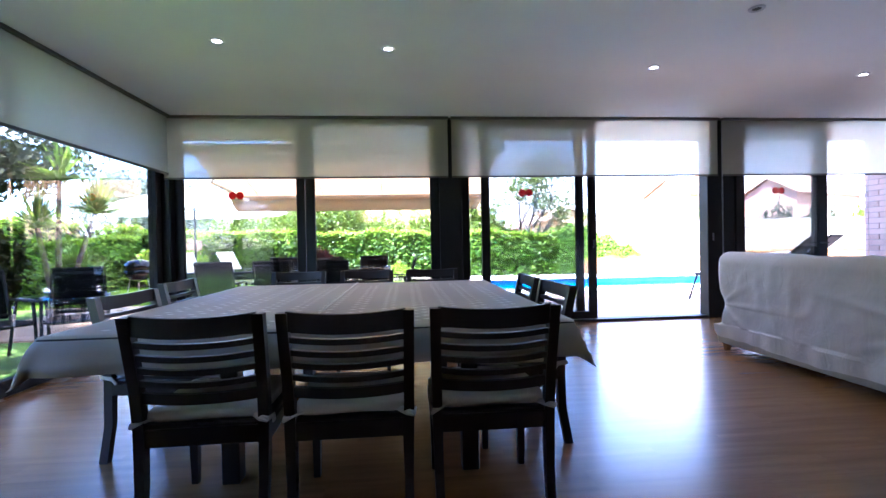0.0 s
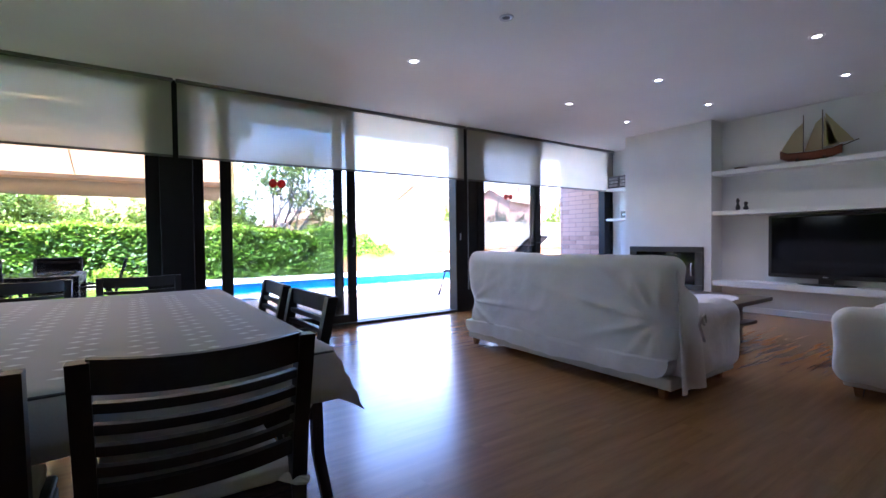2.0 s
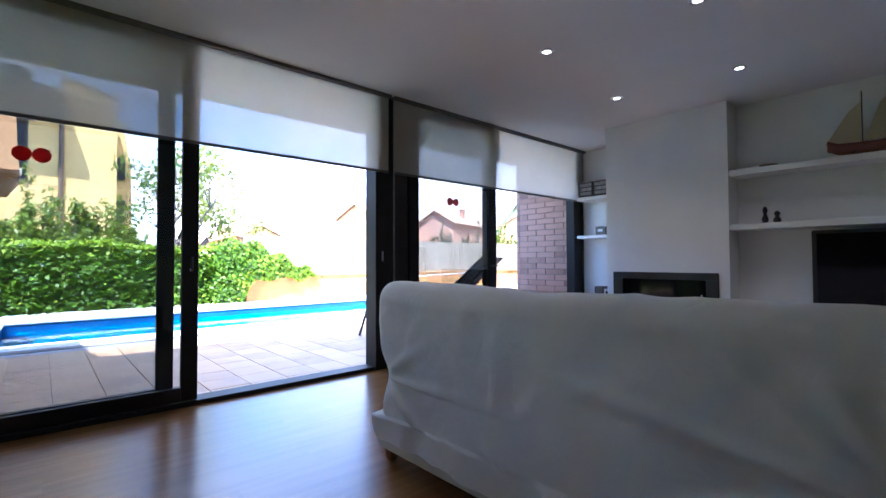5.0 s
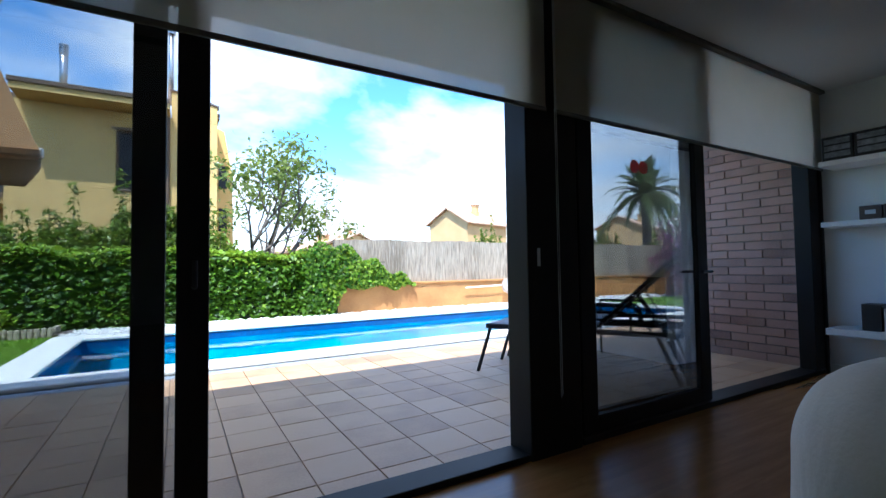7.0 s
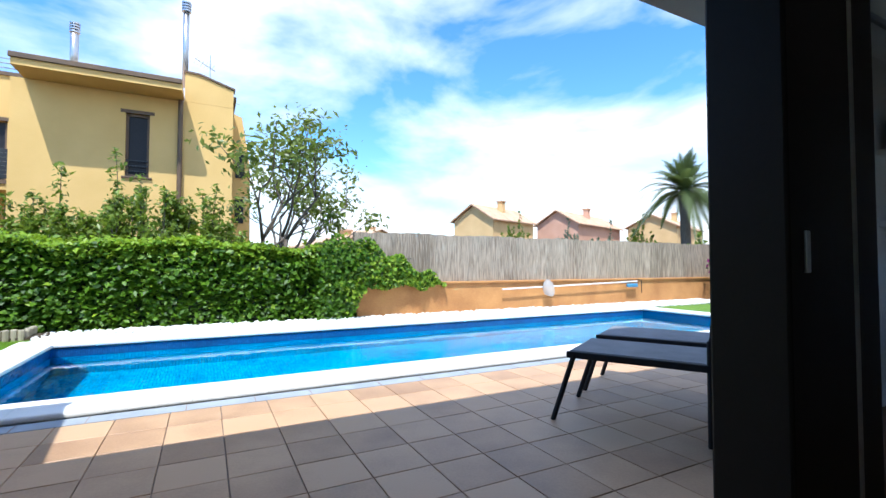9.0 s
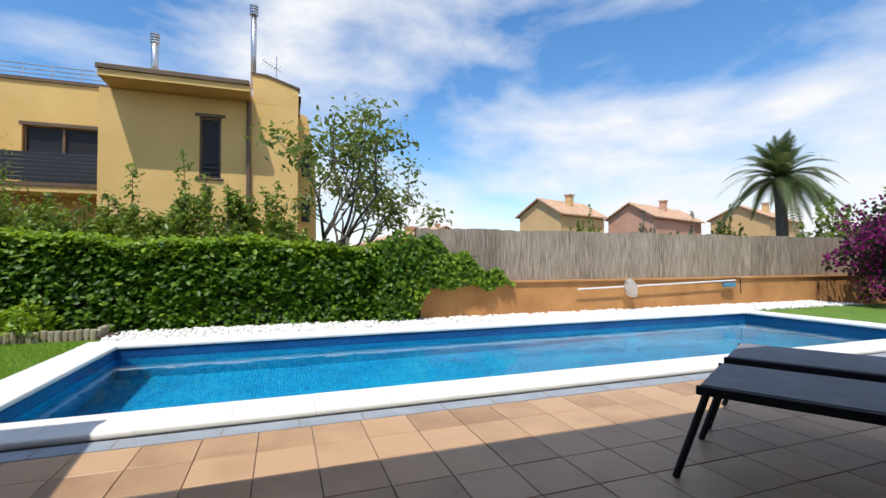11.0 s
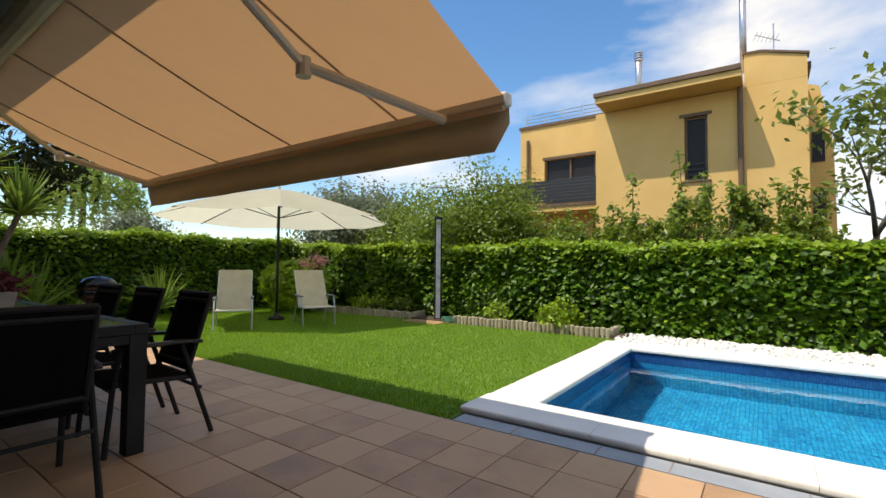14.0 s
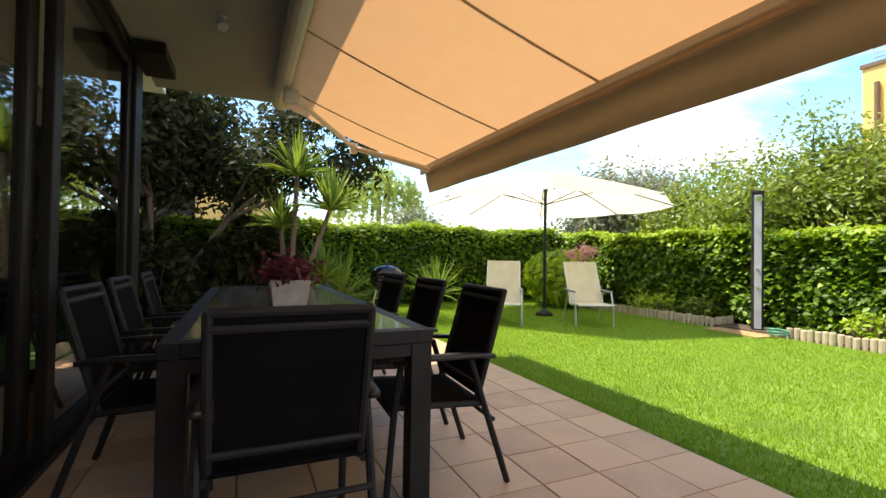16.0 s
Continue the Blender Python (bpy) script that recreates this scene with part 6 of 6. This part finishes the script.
def lounger(m):
    """A sun lounger: its foot end at the origin, its head towards +y, its raised back at the far end."""
    ob = empty("sun_lounger", m, "grey sling sun lounger with raised back and dark metal frame", "sun lounger", "sun loungers by the pool")
    w, h = 0.64, 0.485
    for x in (0.0, w):
        part("side_rail", box(x - 0.015, 0.10, h - 0.045, x + 0.015, 1.85, h, 0.006), M_ANTHRACITE, ob)
        part("foot_leg", tube([(x, 0.0, 0.0), (x, 0.15, h - 0.02)], 0.018, 8), M_ANTHRACITE, ob)
        part("rear_leg", tube([(x, 1.86, 0.0), (x, 1.66, h - 0.02)], 0.018, 8), M_ANTHRACITE, ob)
        part("arm_post", tube([(x, 0.95, 0.0), (x, 0.95, 0.62), (x, 0.97, 0.64)], 0.014, 8), M_ANTHRACITE, ob)
        part("armrest", tube([(x, 0.95, 0.64), (x, 1.42, 0.64), (x, 1.46, 0.60), (x, 1.46, h)], 0.013, 8), M_ANTHRACITE, ob)
        part("back_rail", tube([(x, 1.15, h), (x, 1.80, 1.10)], 0.016, 8), M_ANTHRACITE, ob)
        part("back_stay", tube([(x, 1.45, 0.76), (x, 1.62, h)], 0.010, 6), M_ANTHRACITE, ob)
    part("bed", slab([(0.015, 0.12), (w - 0.015, 0.12), (w - 0.015, 1.15), (0.015, 1.15)], h - 0.01, h + 0.004), M_SLINGGREY, ob)
    bm = bmesh.new()
    rings(bm, [[(0.015, 1.15 + 0.65 * u, h + 0.615 * u), (w - 0.015, 1.15 + 0.65 * u, h + 0.615 * u), (w - 0.015, 1.16 + 0.65 * u, h - 0.012 + 0.615 * u), (0.015, 1.16 + 0.65 * u, h - 0.012 + 0.615 * u)] for u in (0, 0.33, 0.66, 1)])
    part("back", bm, M_SLINGGREY, ob)
    for y, z in ((0.12, h - 0.02), (1.85, h - 0.02), (1.80, 1.10)):
        part("crossbar", tube([(0, y, z), (w, y, z)], 0.016, 8), M_ANTHRACITE, ob)
    return ob


lounger(pose(5.555, 7.77, 0, 0, 0, -149.5))
lounger(pose(6.295, 8.21, 0, 0, 0, -149.5))

# ---- neighbouring houses ----
house = empty("yellow_house", label="two-storey yellow rendered modern house with balcony and flues", category="house")


def wall_with_holes(name, x0, x1, z0, z1, y, thick, holes, mat, parent, label=""):
    """An upright wall along x with rectangular openings (x0, z0, x1, z1)."""
    bm = bmesh.new()
    xs = sorted({x0, x1, *[v for h in holes for v in (h[0], h[2])]})
    zs = sorted({z0, z1, *[v for h in holes for v in (h[1], h[3])]})
    for xa, xb in zip(xs, xs[1:]):
        for za, zb in zip(zs, zs[1:]):
            if not any(h[0] <= xa and xb <= h[2] and h[1] <= za and zb <= h[3] for h in holes):
                box(xa, y, za, xb, y + thick, zb, bm=bm)
    bmesh.ops.remove_doubles(bm, verts=bm.verts, dist=1e-4)
    return part(name, bm, mat, parent, label)


# right-hand block
RY = 21.3
wall_with_holes("front_wall", -2.0, 3.55, -2, 6.21, RY, 0.3, [(0.63, 3.70, 1.24, 5.62)], M_YELLOW, house)
part("side_wall", prism([(3.55, -2), (3.55, 6.55), (3.25, 6.55), (3.25, -2)], RY + 0.3, 32, None), M_YELLOW, house)
part("side_wall", box(-2.0, RY + 0.3, -2, -1.7, 32, 6.21), M_YELLOW, house)
part("parapet_pier", prism([(2.15, 6.215), (2.15, 7.15), (2.55, 7.12), (3.55, 6.80), (3.55, 6.215)], RY, RY + 0.3), M_YELLOW, house)
part("parapet_cap", prism([(2.12, 7.15), (2.12, 7.20), (2.56, 7.18), (3.60, 6.86), (3.60, 6.80), (2.55, 7.12)], RY - 0.04, RY + 0.34), M_BRONZE, house)
part("roof", prism([(-1.72, 6.22), (2.12, 6.22), (2.12, 6.50), (-1.72, 6.48)], RY - 1.0, 31), M_YELLOW, house, "flat roof with deep eaves")
part("roof_edge", box(-1.76, RY - 1.06, 6.40, 2.11, RY - 0.98, 6.54, 0.01), M_BRONZE, house)
part("roof_tiles", prism([(-1.7, 6.505), (2.08, 6.505), (2.08, 6.56), (-1.7, 6.56)], RY - 0.9, 30), M_ROOF, house)
part("upper_parapet", box(-1.95, RY + 0.5, 6.57, -0.4, 28, 7.0), M_YELLOW, house)
win = part("window", box(0.63, RY + 0.16, 3.70, 1.24, RY + 0.2, 5.62), M_DARKGLASS, house)
for a in ((0.63, 3.70, 0.70, 5.62), (1.17, 3.70, 1.24, 5.62), (0.70, 5.55, 1.17, 5.62), (0.70, 3.70, 1.17, 3.78)):
    part("frame", box(a[0], RY + 0.10, a[1], a[2], RY + 0.17, a[3]), M_BRONZE, win)
part("sill", box(0.55, RY - 0.05, 3.64, 1.32, RY + 0.1, 3.70, 0.01), M_BRONZE, win)
part("reveal", box(0.50, RY - 0.015, 5.62, 1.36, RY + 0.06, 5.72), M_BRONZE, win)
for k in range(3):
    part("guard_bar", box(0.66, RY + 0.04, 3.86 + 0.16 * k, 1.21, RY + 0.06, 3.89 + 0.16 * k), M_BLACK, win)
part("downpipe", tube([(2.05, RY - 0.08, 6.2), (2.05, RY - 0.06, 0)], 0.07, 10), M_BRONZE, house)
for y, z in ((23.2, 4.6), (25.5, 4.6), (27.6, 4.6), (24.5, 2.2)):
    w = part("side_window", box(3.53, y, z - 0.9, 3.57, y + 0.5, z + 0.3), M_DARKGLASS, house)
part("side_roof_edge", prism([(3.2, 6.55), (3.65, 6.55), (3.65, 6.70), (3.2, 6.70)], RY + 0.3, 32), M_BRONZE, house)

part("side_wing", prism([(3.555, -2), (4.35, -2), (4.25, 4.8), (3.95, 6.6), (3.555, 6.75)], RY + 2.2, 32), M_YELLOW, house)
for z in (2.6, 4.3):
    part("window", box(3.75, RY + 2.16, z, 4.05, RY + 2.21, z + 0.9), M_DARKGLASS, house)

# recessed left-hand block with balcony
LY = 24.8
wall_with_holes("rear_wall", -6.45, -1.7, -2, 7.3, LY, 0.3, [(-5.30, 3.75, -3.06, 5.78)], M_YELLOW, house)
part("side_wall", box(-6.45, LY + 0.3, -2, -6.15, 32, 7.3), M_YELLOW, house)
part("roof_slab", box(-6.5, LY - 0.06, 7.3, -1.7, 32, 7.42), M_BRONZE, house)
glazing = part("balcony_door", box(-5.30, LY + 0.18, 3.75, -3.06, LY + 0.22, 5.78), M_DARKGLASS, house)
for x in (-5.30, -4.2, -3.14):
    part("frame", box(x, LY + 0.1, 3.75, x + 0.08, LY + 0.19, 5.78), M_BRONZE, glazing)
part("lintel", box(-5.38, LY - 0.02, 5.78, -3.0, LY + 0.1, 5.90), M_BRONZE, house)
part("balcony_slab", box(-6.65, 23.0, 3.28, -1.9, LY, 3.55), M_YELLOW, house)
part("balcony_edge", box(-6.68, 22.96, 3.46, -1.95, 23.0, 3.58), M_BRONZE, house)
for k in range(7):
    part("balcony_board", box(-6.62, 23.02, 3.62 + 0.13 * k, -2.0, 23.05, 3.742 + 0.13 * k, 0.004), M_BLACK, house)
    part("balcony_board", box(-6.62, 23.06, 3.62 + 0.13 * k, -6.59, LY, 3.72 + 0.13 * k), M_BLACK, house)
for x in (-6.55, -5.0, -3.5, -2.1):
    part("balcony_post", box(x, 23.055, 3.55, x + 0.05, 23.10, 4.54), M_BLACK, house)
part("porch_wall", box(-6.2, 24.2, -2, -2.0, 24.3, 3.28), M_HOUSEB, house, "orange rendered ground-floor wall")
part("downpipe", tube([(-6.05, LY - 0.08, 6.75), (-6.05, LY - 0.08, 3.5)], 0.07, 10), M_BRONZE, house)
for k in range(4):
    part("roof_rail", tube([(-6.3, LY + 0.3, 7.5 + 0.16 * k), (-2.0, LY + 0.3, 7.5 + 0.16 * k)], 0.018, 6), M_STEEL, house)
for k in range(6):
    part("rail_post", tube([(-6.3 + 0.85 * k, LY + 0.3, 7.42), (-6.3 + 0.85 * k, LY + 0.3, 8.0)], 0.022, 6), M_STEEL, house)

for x, y, z0, z1 in ((-1.0, 23.0, 6.9, 8.75), (2.12, 22.0, 6.9, 9.75)):
    flue = part("flue", tube([(x, y, z0), (x, y, z1)], 0.115 if z1 < 9 else 0.09, 14), M_STEEL, house, "steel flue", True)
    for k in range(4):
        part("cowl_ring", lathe([(0.14, z1 - 0.32 + 0.09 * k), (0.14, z1 - 0.27 + 0.09 * k)], 14, (x, y)), M_STEEL, flue)
ant = part("antenna_mast", tube([(2.85, 22.0, 6.9), (2.85, 22.0, 8.15)], 0.018, 6), M_STEEL, house)
part("antenna_boom", tube([(2.4, 21.9, 7.9), (3.0, 22.1, 7.65)], 0.012, 6), M_STEEL, ant)
for k in range(6):
    x = 2.42 + 0.1 * k
    part("antenna_rod", tube([(x - 0.06, 21.9, 7.72 - 0.03 * k), (x + 0.06, 22.0, 8.02 - 0.04 * k)], 0.008, 5), M_STEEL, ant)


def far_house(x, y, w, d, eave, ridge, wall, turn, label, base=-2.0, floors=2):
    """A pitched-roof house: gable walls along local x, with tiled roof, windows and a chimney."""
    ob = empty("far_house", pose(x, y, base, 0, 0, turn), label, "house")
    part("wall", prism([(-w / 2, 0), (w / 2, 0), (w / 2, eave), (0, ridge), (-w / 2, eave)], 0, d), wall, ob)
    for s in (-1, 1):
        bm = bmesh.new()
        n = 26
        loops = []
        o = 0.4
        for k in range(n + 1):
            yy = -o + (d + 2 * o) * k / n
            lift = 0.05 * (k % 2)
            sl = (ridge - eave) / (w / 2)
            loops.append([(s * (w / 2 + o), yy, eave - o * sl + 0.06 + lift), (s * (w / 2 + o), yy, eave - o * sl + 0.22 + lift), (0, yy, ridge + 0.22 + lift), (0, yy, ridge + 0.06 + lift)])
        part("roof", rings(bm, loops), M_ROOF, ob, "clay tiled roof slope")
    for f in range(floors):
        for k in (-1, 1):
            g = part("window", box(k * w * 0.22 - 0.5, -0.03, 0.9 + 2.8 * f, k * w * 0.22 + 0.5, 0.02, 2.2 + 2.8 * f), M_DARKGLASS, ob)
            part("frame", box(k * w * 0.22 - 0.6, -0.06, 0.8 + 2.8 * f, k * w * 0.22 + 0.6, -0.031, 0.9 + 2.8 * f), M_WHITEGLOSS, g)
        for k in range(3):
            yy = d * (0.2 + 0.28 * k)
            part("window", box(-w / 2 - 0.03, yy, 0.9 + 2.8 * f, -w / 2 + 0.02, yy + 1.1, 2.2 + 2.8 * f), M_DARKGLASS, ob)
    ch = part("chimney", box(w * 0.18 - 0.35, d * 0.45, eave, w * 0.18 + 0.35, d * 0.45 + 0.7, ridge + 0.75), wall, ob)
    part("chimney_cap", box(w * 0.18 - 0.45, d * 0.45 - 0.1, ridge + 0.75, w * 0.18 + 0.45, d * 0.45 + 0.8, ridge + 0.9), M_ROOF, ch)
    return ob


M_PALEWALL = surface("pale_ochre_render", (0.60, 0.38, 0.16), (0.74, 0.50, 0.24), 0.85, 0.5, 20, 0.1)
M_PINKWALL = surface("pink_render", (0.52, 0.28, 0.18), (0.66, 0.39, 0.27), 0.85, 0.5, 20, 0.1)
far_house(30.2, 49.7, 5.7, 8.6, 8.2, 9.9, M_PALEWALL, -69.5, "pale ochre gabled house with clay roof beyond the fence")
far_house(43.2, 50.1, 5.8, 14.0, 8.3, 10.0, M_PINKWALL, -69.5, "pink rendered house with wide clay roof beyond the fence")
far_house(57.5, 47.0, 6.5, 14.0, 8.3, 9.9, M_PALEWALL, -69.5, "ochre house with clay roof far beyond the fence")
far_house(60.0, 17.5, 9.0, 13.0, 8.8, 11.2, M_YELLOW, 12, "yellow house with a clay roof beside the bougainvillea")
far_house(12.5, 38.0, 5.0, 6.0, 4.3, 5.0, M_PALEWALL, 10, "low pale house seen past the magnolia", floors=1)
far_house(28.0, 75.0, 9.0, 8.0, 7.0, 8.6, M_PALEWALL, 20, "small distant house with clay roof")
far_house(-13.5, 3.0, 8.0, 8.0, 5.2, 7.2, M_PALEWALL, 85, "pale house behind the side hedge")
for k, (x, y, h) in enumerate(((27.2, 37.6, 5.1), (34.1, 38.3, 4.8), (36.3, 36.0, 4.7), (38.5, 33.5, 5.0), (27.0, 60.0, 4.5), (29.3, 20.3, 3.9), (33.5, 21.5, 3.6))):
    conic_shrub("far_shrub", "rounded green shrub beyond the fence", x, y, h + 2.7, 1.7 if k < 5 else 2.6, 120 + k, 5200, 0.15, M_OLIVE if k in (1, 2) else M_LAUREL, -2.0)
slamp = empty("street_lamp", pose(-9.5, 24.0, -2), "slim grey street lamp beyond the hedge", "street lamp")
part("pole", tube([(0, 0, 0), (0, 0, 6.6), (-0.3, 0, 6.9), (-1.0, 0, 7.0)], 0.06, 8), M_STEEL, slamp)
part("head", box(-1.5, -0.1, 6.95, -0.9, 0.1, 7.07, 0.03), M_STEEL, slamp)

# ---- pieces of the setting ----
def piece_mesh(name, w, d, h, bevel, mat):
    bm = box(-w / 2, -d / 2, -h, w / 2, d / 2, 0)
    if bevel:
        top = [e for e in bm.edges if all(abs(v.co.z) < 1e-6 for v in e.verts)]
        bmesh.ops.bevel(bm, geom=top, offset=bevel, segments=1, affect="EDGES")
    me = bpy.data.meshes.new(name)
    bm.to_mesh(me)
    bm.free()
    me.materials.append(mat)
    return me


def lay(name, me, parent, spots, jitter=0.0, tilt=0.0):
    for x, y, z, a in spots:
        o = new(name, me)
        o.parent = parent
        o.matrix_basis = pose(x, y, z + random.uniform(-jitter, jitter), random.uniform(-tilt, tilt), random.uniform(-tilt, tilt), a)


def merged(name, me, parent, spots):
    """The far pieces of a surface, as one mesh."""
    co = np.array([v.co for v in me.vertices])
    polys = [list(p.vertices) for p in me.polygons]
    verts, faces = [], []
    for x, y, z, a in spots:
        b = len(verts)
        verts += [tuple(v) for v in co + (x, y, z)]
        faces += [[b + i for i in p] for p in polys]
    ob = raw_mesh(name, verts, faces, me.materials[0], parent)
    ob["kind"] = "stuff"
    return ob


terrace, floor_ob = bpy.data.objects["terrace"], bpy.data.objects["floor"]

# terracotta tiles of 0.33 m
S = 0.3263
tile = piece_mesh("tile", S - 0.006, S - 0.006, 0.03, 0.002, M_TERRACOTTA)
spots = []
for i in range(61):
    for j in range(10):
        x, y = 2.63 - S * 26.5 + S * i, 5.885 - S * 0.5 + S * j
        if y + S / 2 < TY + 0.03 and x < 13.5:
            spots.append((x, y, 0.0, 0))
near = [s for s in spots if -1.9 < s[0] < 7.5][:300]
chosen = set(near)
lay("tile", tile, terrace, near, 0.0008, 0.12)
merged("far_tile", tile, terrace, [s for s in spots if s not in chosen])

# oak planks
L, W = 1.2, 0.19
cut = []
plank = piece_mesh("plank", L, W, 0.014, 0.0, M_FLOORWOOD)
spots = []
for j in range(46):
    for i in range(11):
        x, y = XL + (j * 0.43) % L + L * (i - 0.3), YB + W * (j + 0.5)
        if y > WY + 0.04 - W / 2:
            continue
        if XL + L / 2 - 0.1 < x < 7.2:
            spots.append((x, y, 0.0, 0))
        elif XL - 0.02 < x + L / 2 and x < 7.2:
            cut.append((XL - 0.02, x + L / 2, y))
        elif x - L / 2 < XR:
            cut.append((x - L / 2, min(x + L / 2, XR), y))
near = [s for s in spots if -2.2 < s[0] < 5.4 and s[1] > -0.6][:300]
chosen = set(near)
lay("plank", plank, floor_ob, near)
merged("far_plank", plank, floor_ob, [s for s in spots if s not in chosen])
verts, faces = [], []
for x0, x1, y in cut:
    b, w = len(verts), W / 2
    verts += [(x0, y - w, 0), (x1, y - w, 0), (x1, y + w, 0), (x0, y + w, 0), (x0, y - w, -0.014), (x1, y - w, -0.014), (x1, y + w, -0.014), (x0, y + w, -0.014)]
    faces += [(b, b + 1, b + 2, b + 3), (b + 1, b + 5, b + 6, b + 2), (b, b + 4, b + 5, b + 1), (b + 3, b + 2, b + 6, b + 7)]
raw_mesh("cut_plank", verts, faces, M_FLOORWOOD, floor_ob)["kind"] = "stuff"

# pool coping of rounded white stones
def stone(w, d):
    bm = box(-w / 2, -d / 2, -0.05, w / 2, d / 2, 0.0)
    side = 0 if w >= d else 1
    along = [e for e in bm.edges if abs(e.verts[0].co[side] - e.verts[1].co[side]) > 0.2]
    bmesh.ops.bevel(bm, geom=along, offset=0.018, segments=3, affect="EDGES", profile=0.5)
    me = bpy.data.meshes.new("coping_stone")
    bm.to_mesh(me)
    bm.free()
    me.materials.append(M_COPING)
    return me


CW = 0.44
ln = (PX1 - PX0) / 20
a_stone = stone(ln - 0.002, CW)
ls = (PY1 - PY0) / 6
b_stone = stone(CW, ls - 0.002)
c_stone = stone(CW, CW)
ZC = 0.045
off = CW / 2 - 0.03
for k in range(20):
    x = PX0 + ln * (k + 0.5)
    lay("coping_stone", a_stone, pool, [(x, PY0 - off, ZC, 0), (x, PY1 + off, ZC, 0)], 0.001, 0.1)
for k in range(6):
    y = PY0 + ls * (k + 0.5)
    lay("coping_stone", b_stone, pool, [(PX0 - off, y, ZC, 0), (PX1 + off, y, ZC, 0)], 0.001, 0.1)
for x in (PX0 - off, PX1 + off):
    for y in (PY0 - off, PY1 + off):
        lay("coping_stone", c_stone, pool, [(x, y, ZC, 0)])
part("pool_skirt", box(PX0 - CW + 0.05, PY0 - CW + 0.06, -0.2, PX1 + CW - 0.05, PY0 - 0.101, -0.006), M_COPING, pool)
part("pool_skirt", box(PX0 - CW + 0.05, PY1 + 0.101, -0.2, PX1 + CW - 0.05, PY1 + CW - 0.05, -0.006), M_COPING, pool)
part("pool_skirt", box(PX0 - CW + 0.05, PY0, -0.2, PX0 - 0.101, PY1, -0.006), M_COPING, pool)
part("pool_skirt", box(PX1 + 0.101, PY0, -0.2, PX1 + CW - 0.05, PY1, -0.006), M_COPING, pool)
for x in (3.0, 7.0):
    part("inlet", lathe([(0.03, -0.0), (0.03, 0.01)], 12), M_WHITEGLOSS, pool)
    pool.children[-1].matrix_basis = pose(x, PY1 - 0.002, -0.5, 90, 0, 0)
part("skimmer", box(10.2, PY1 - 0.012, -0.22, 10.5, PY1 - 0.002, -0.06, 0.004), M_NAVY, pool)
border = bpy.data.objects["stone_border"]
for k in range(19):
    part("joint", box(1.19 + 0.5 * k + 0.06 * math.sin(k * 2.3), TY + 0.004, -0.003, 1.196 + 0.5 * k + 0.06 * math.sin(k * 2.3), TY + 0.156, 0.0025), M_GROUT, border)

# white pebbles
rng = np.random.default_rng(12)
base = bmesh.new()
bmesh.ops.create_icosphere(base, subdivisions=1, radius=1.0)
ico = np.array([v.co for v in base.verts])
tri = np.array([[v.index for v in f.verts] for f in base.faces])
base.free()
n = 6800
c = np.stack([rng.uniform(0.7, 16.5, n), rng.uniform(PY1 + 0.36, 13.95, n), np.zeros(n)], 1)
c[:, 2] = rng.uniform(-0.005, 0.03, n)
r = rng.uniform(0.018, 0.045, (n, 1)) * rng.uniform(0.6, 1.2, (n, 3)) * (1, 1, 0.75)
v = (ico[None] * r[:, None] + c[:, None]).reshape(-1, 3)
f = (tri[None] + 12 * np.arange(n)[:, None, None]).reshape(-1, 3)
me = bpy.data.meshes.new("pebbles")
me.from_pydata(v, [], f)
me.materials.append(M_GRAVEL)
tagged(new("pebbles", me), "white pebbles between pool and hedge", "gravel", kind="stuff")

# brick end wall of the porch
bw = tagged(link_mesh("wall_brick", box(7.86, WY + 0.17, -0.1, 8.2, 6.88, CEIL), M_MORTAR), "wall of thin red-brown bricks at the porch's end", "brick wall", kind="structure")
BL, BH = 0.36, 0.093
bbm = box(-0.012, -BL / 2 + 0.005, -BH / 2 + 0.006, 0.012, BL / 2 - 0.005, BH / 2 - 0.006, 0.002, 1)
brick = bpy.data.meshes.new("brick")
bbm.to_mesh(brick)
bbm.free()
brick.materials.append(M_BRICK)
hbm = box(-0.012, -BL / 4 + 0.005, -BH / 2 + 0.006, 0.012, BL / 4 - 0.005, BH / 2 - 0.006, 0.002, 1)
half = bpy.data.meshes.new("half_brick")
hbm.to_mesh(half)
hbm.free()
half.materials.append(M_BRICK)
for j in range(30):
    z = 0.04 + BH * j
    if z > CEIL - 0.03:
        break
    y, end = WY + 0.18, 6.87
    first = j % 2
    while y < end - 0.02:
        if first or end - y < BL:
            o = new("brick", half)
            ln = BL / 2
        else:
            o = new("brick", brick)
            ln = BL
        first = 0
        if y + ln > end + 0.02:
            o.scale = (1, max((end - y) / ln, 0.2), 1)
            ln = end - y
        o.parent = bw
        o.location = (7.858 + random.uniform(-0.002, 0.002), y + ln / 2, z)
        y += ln
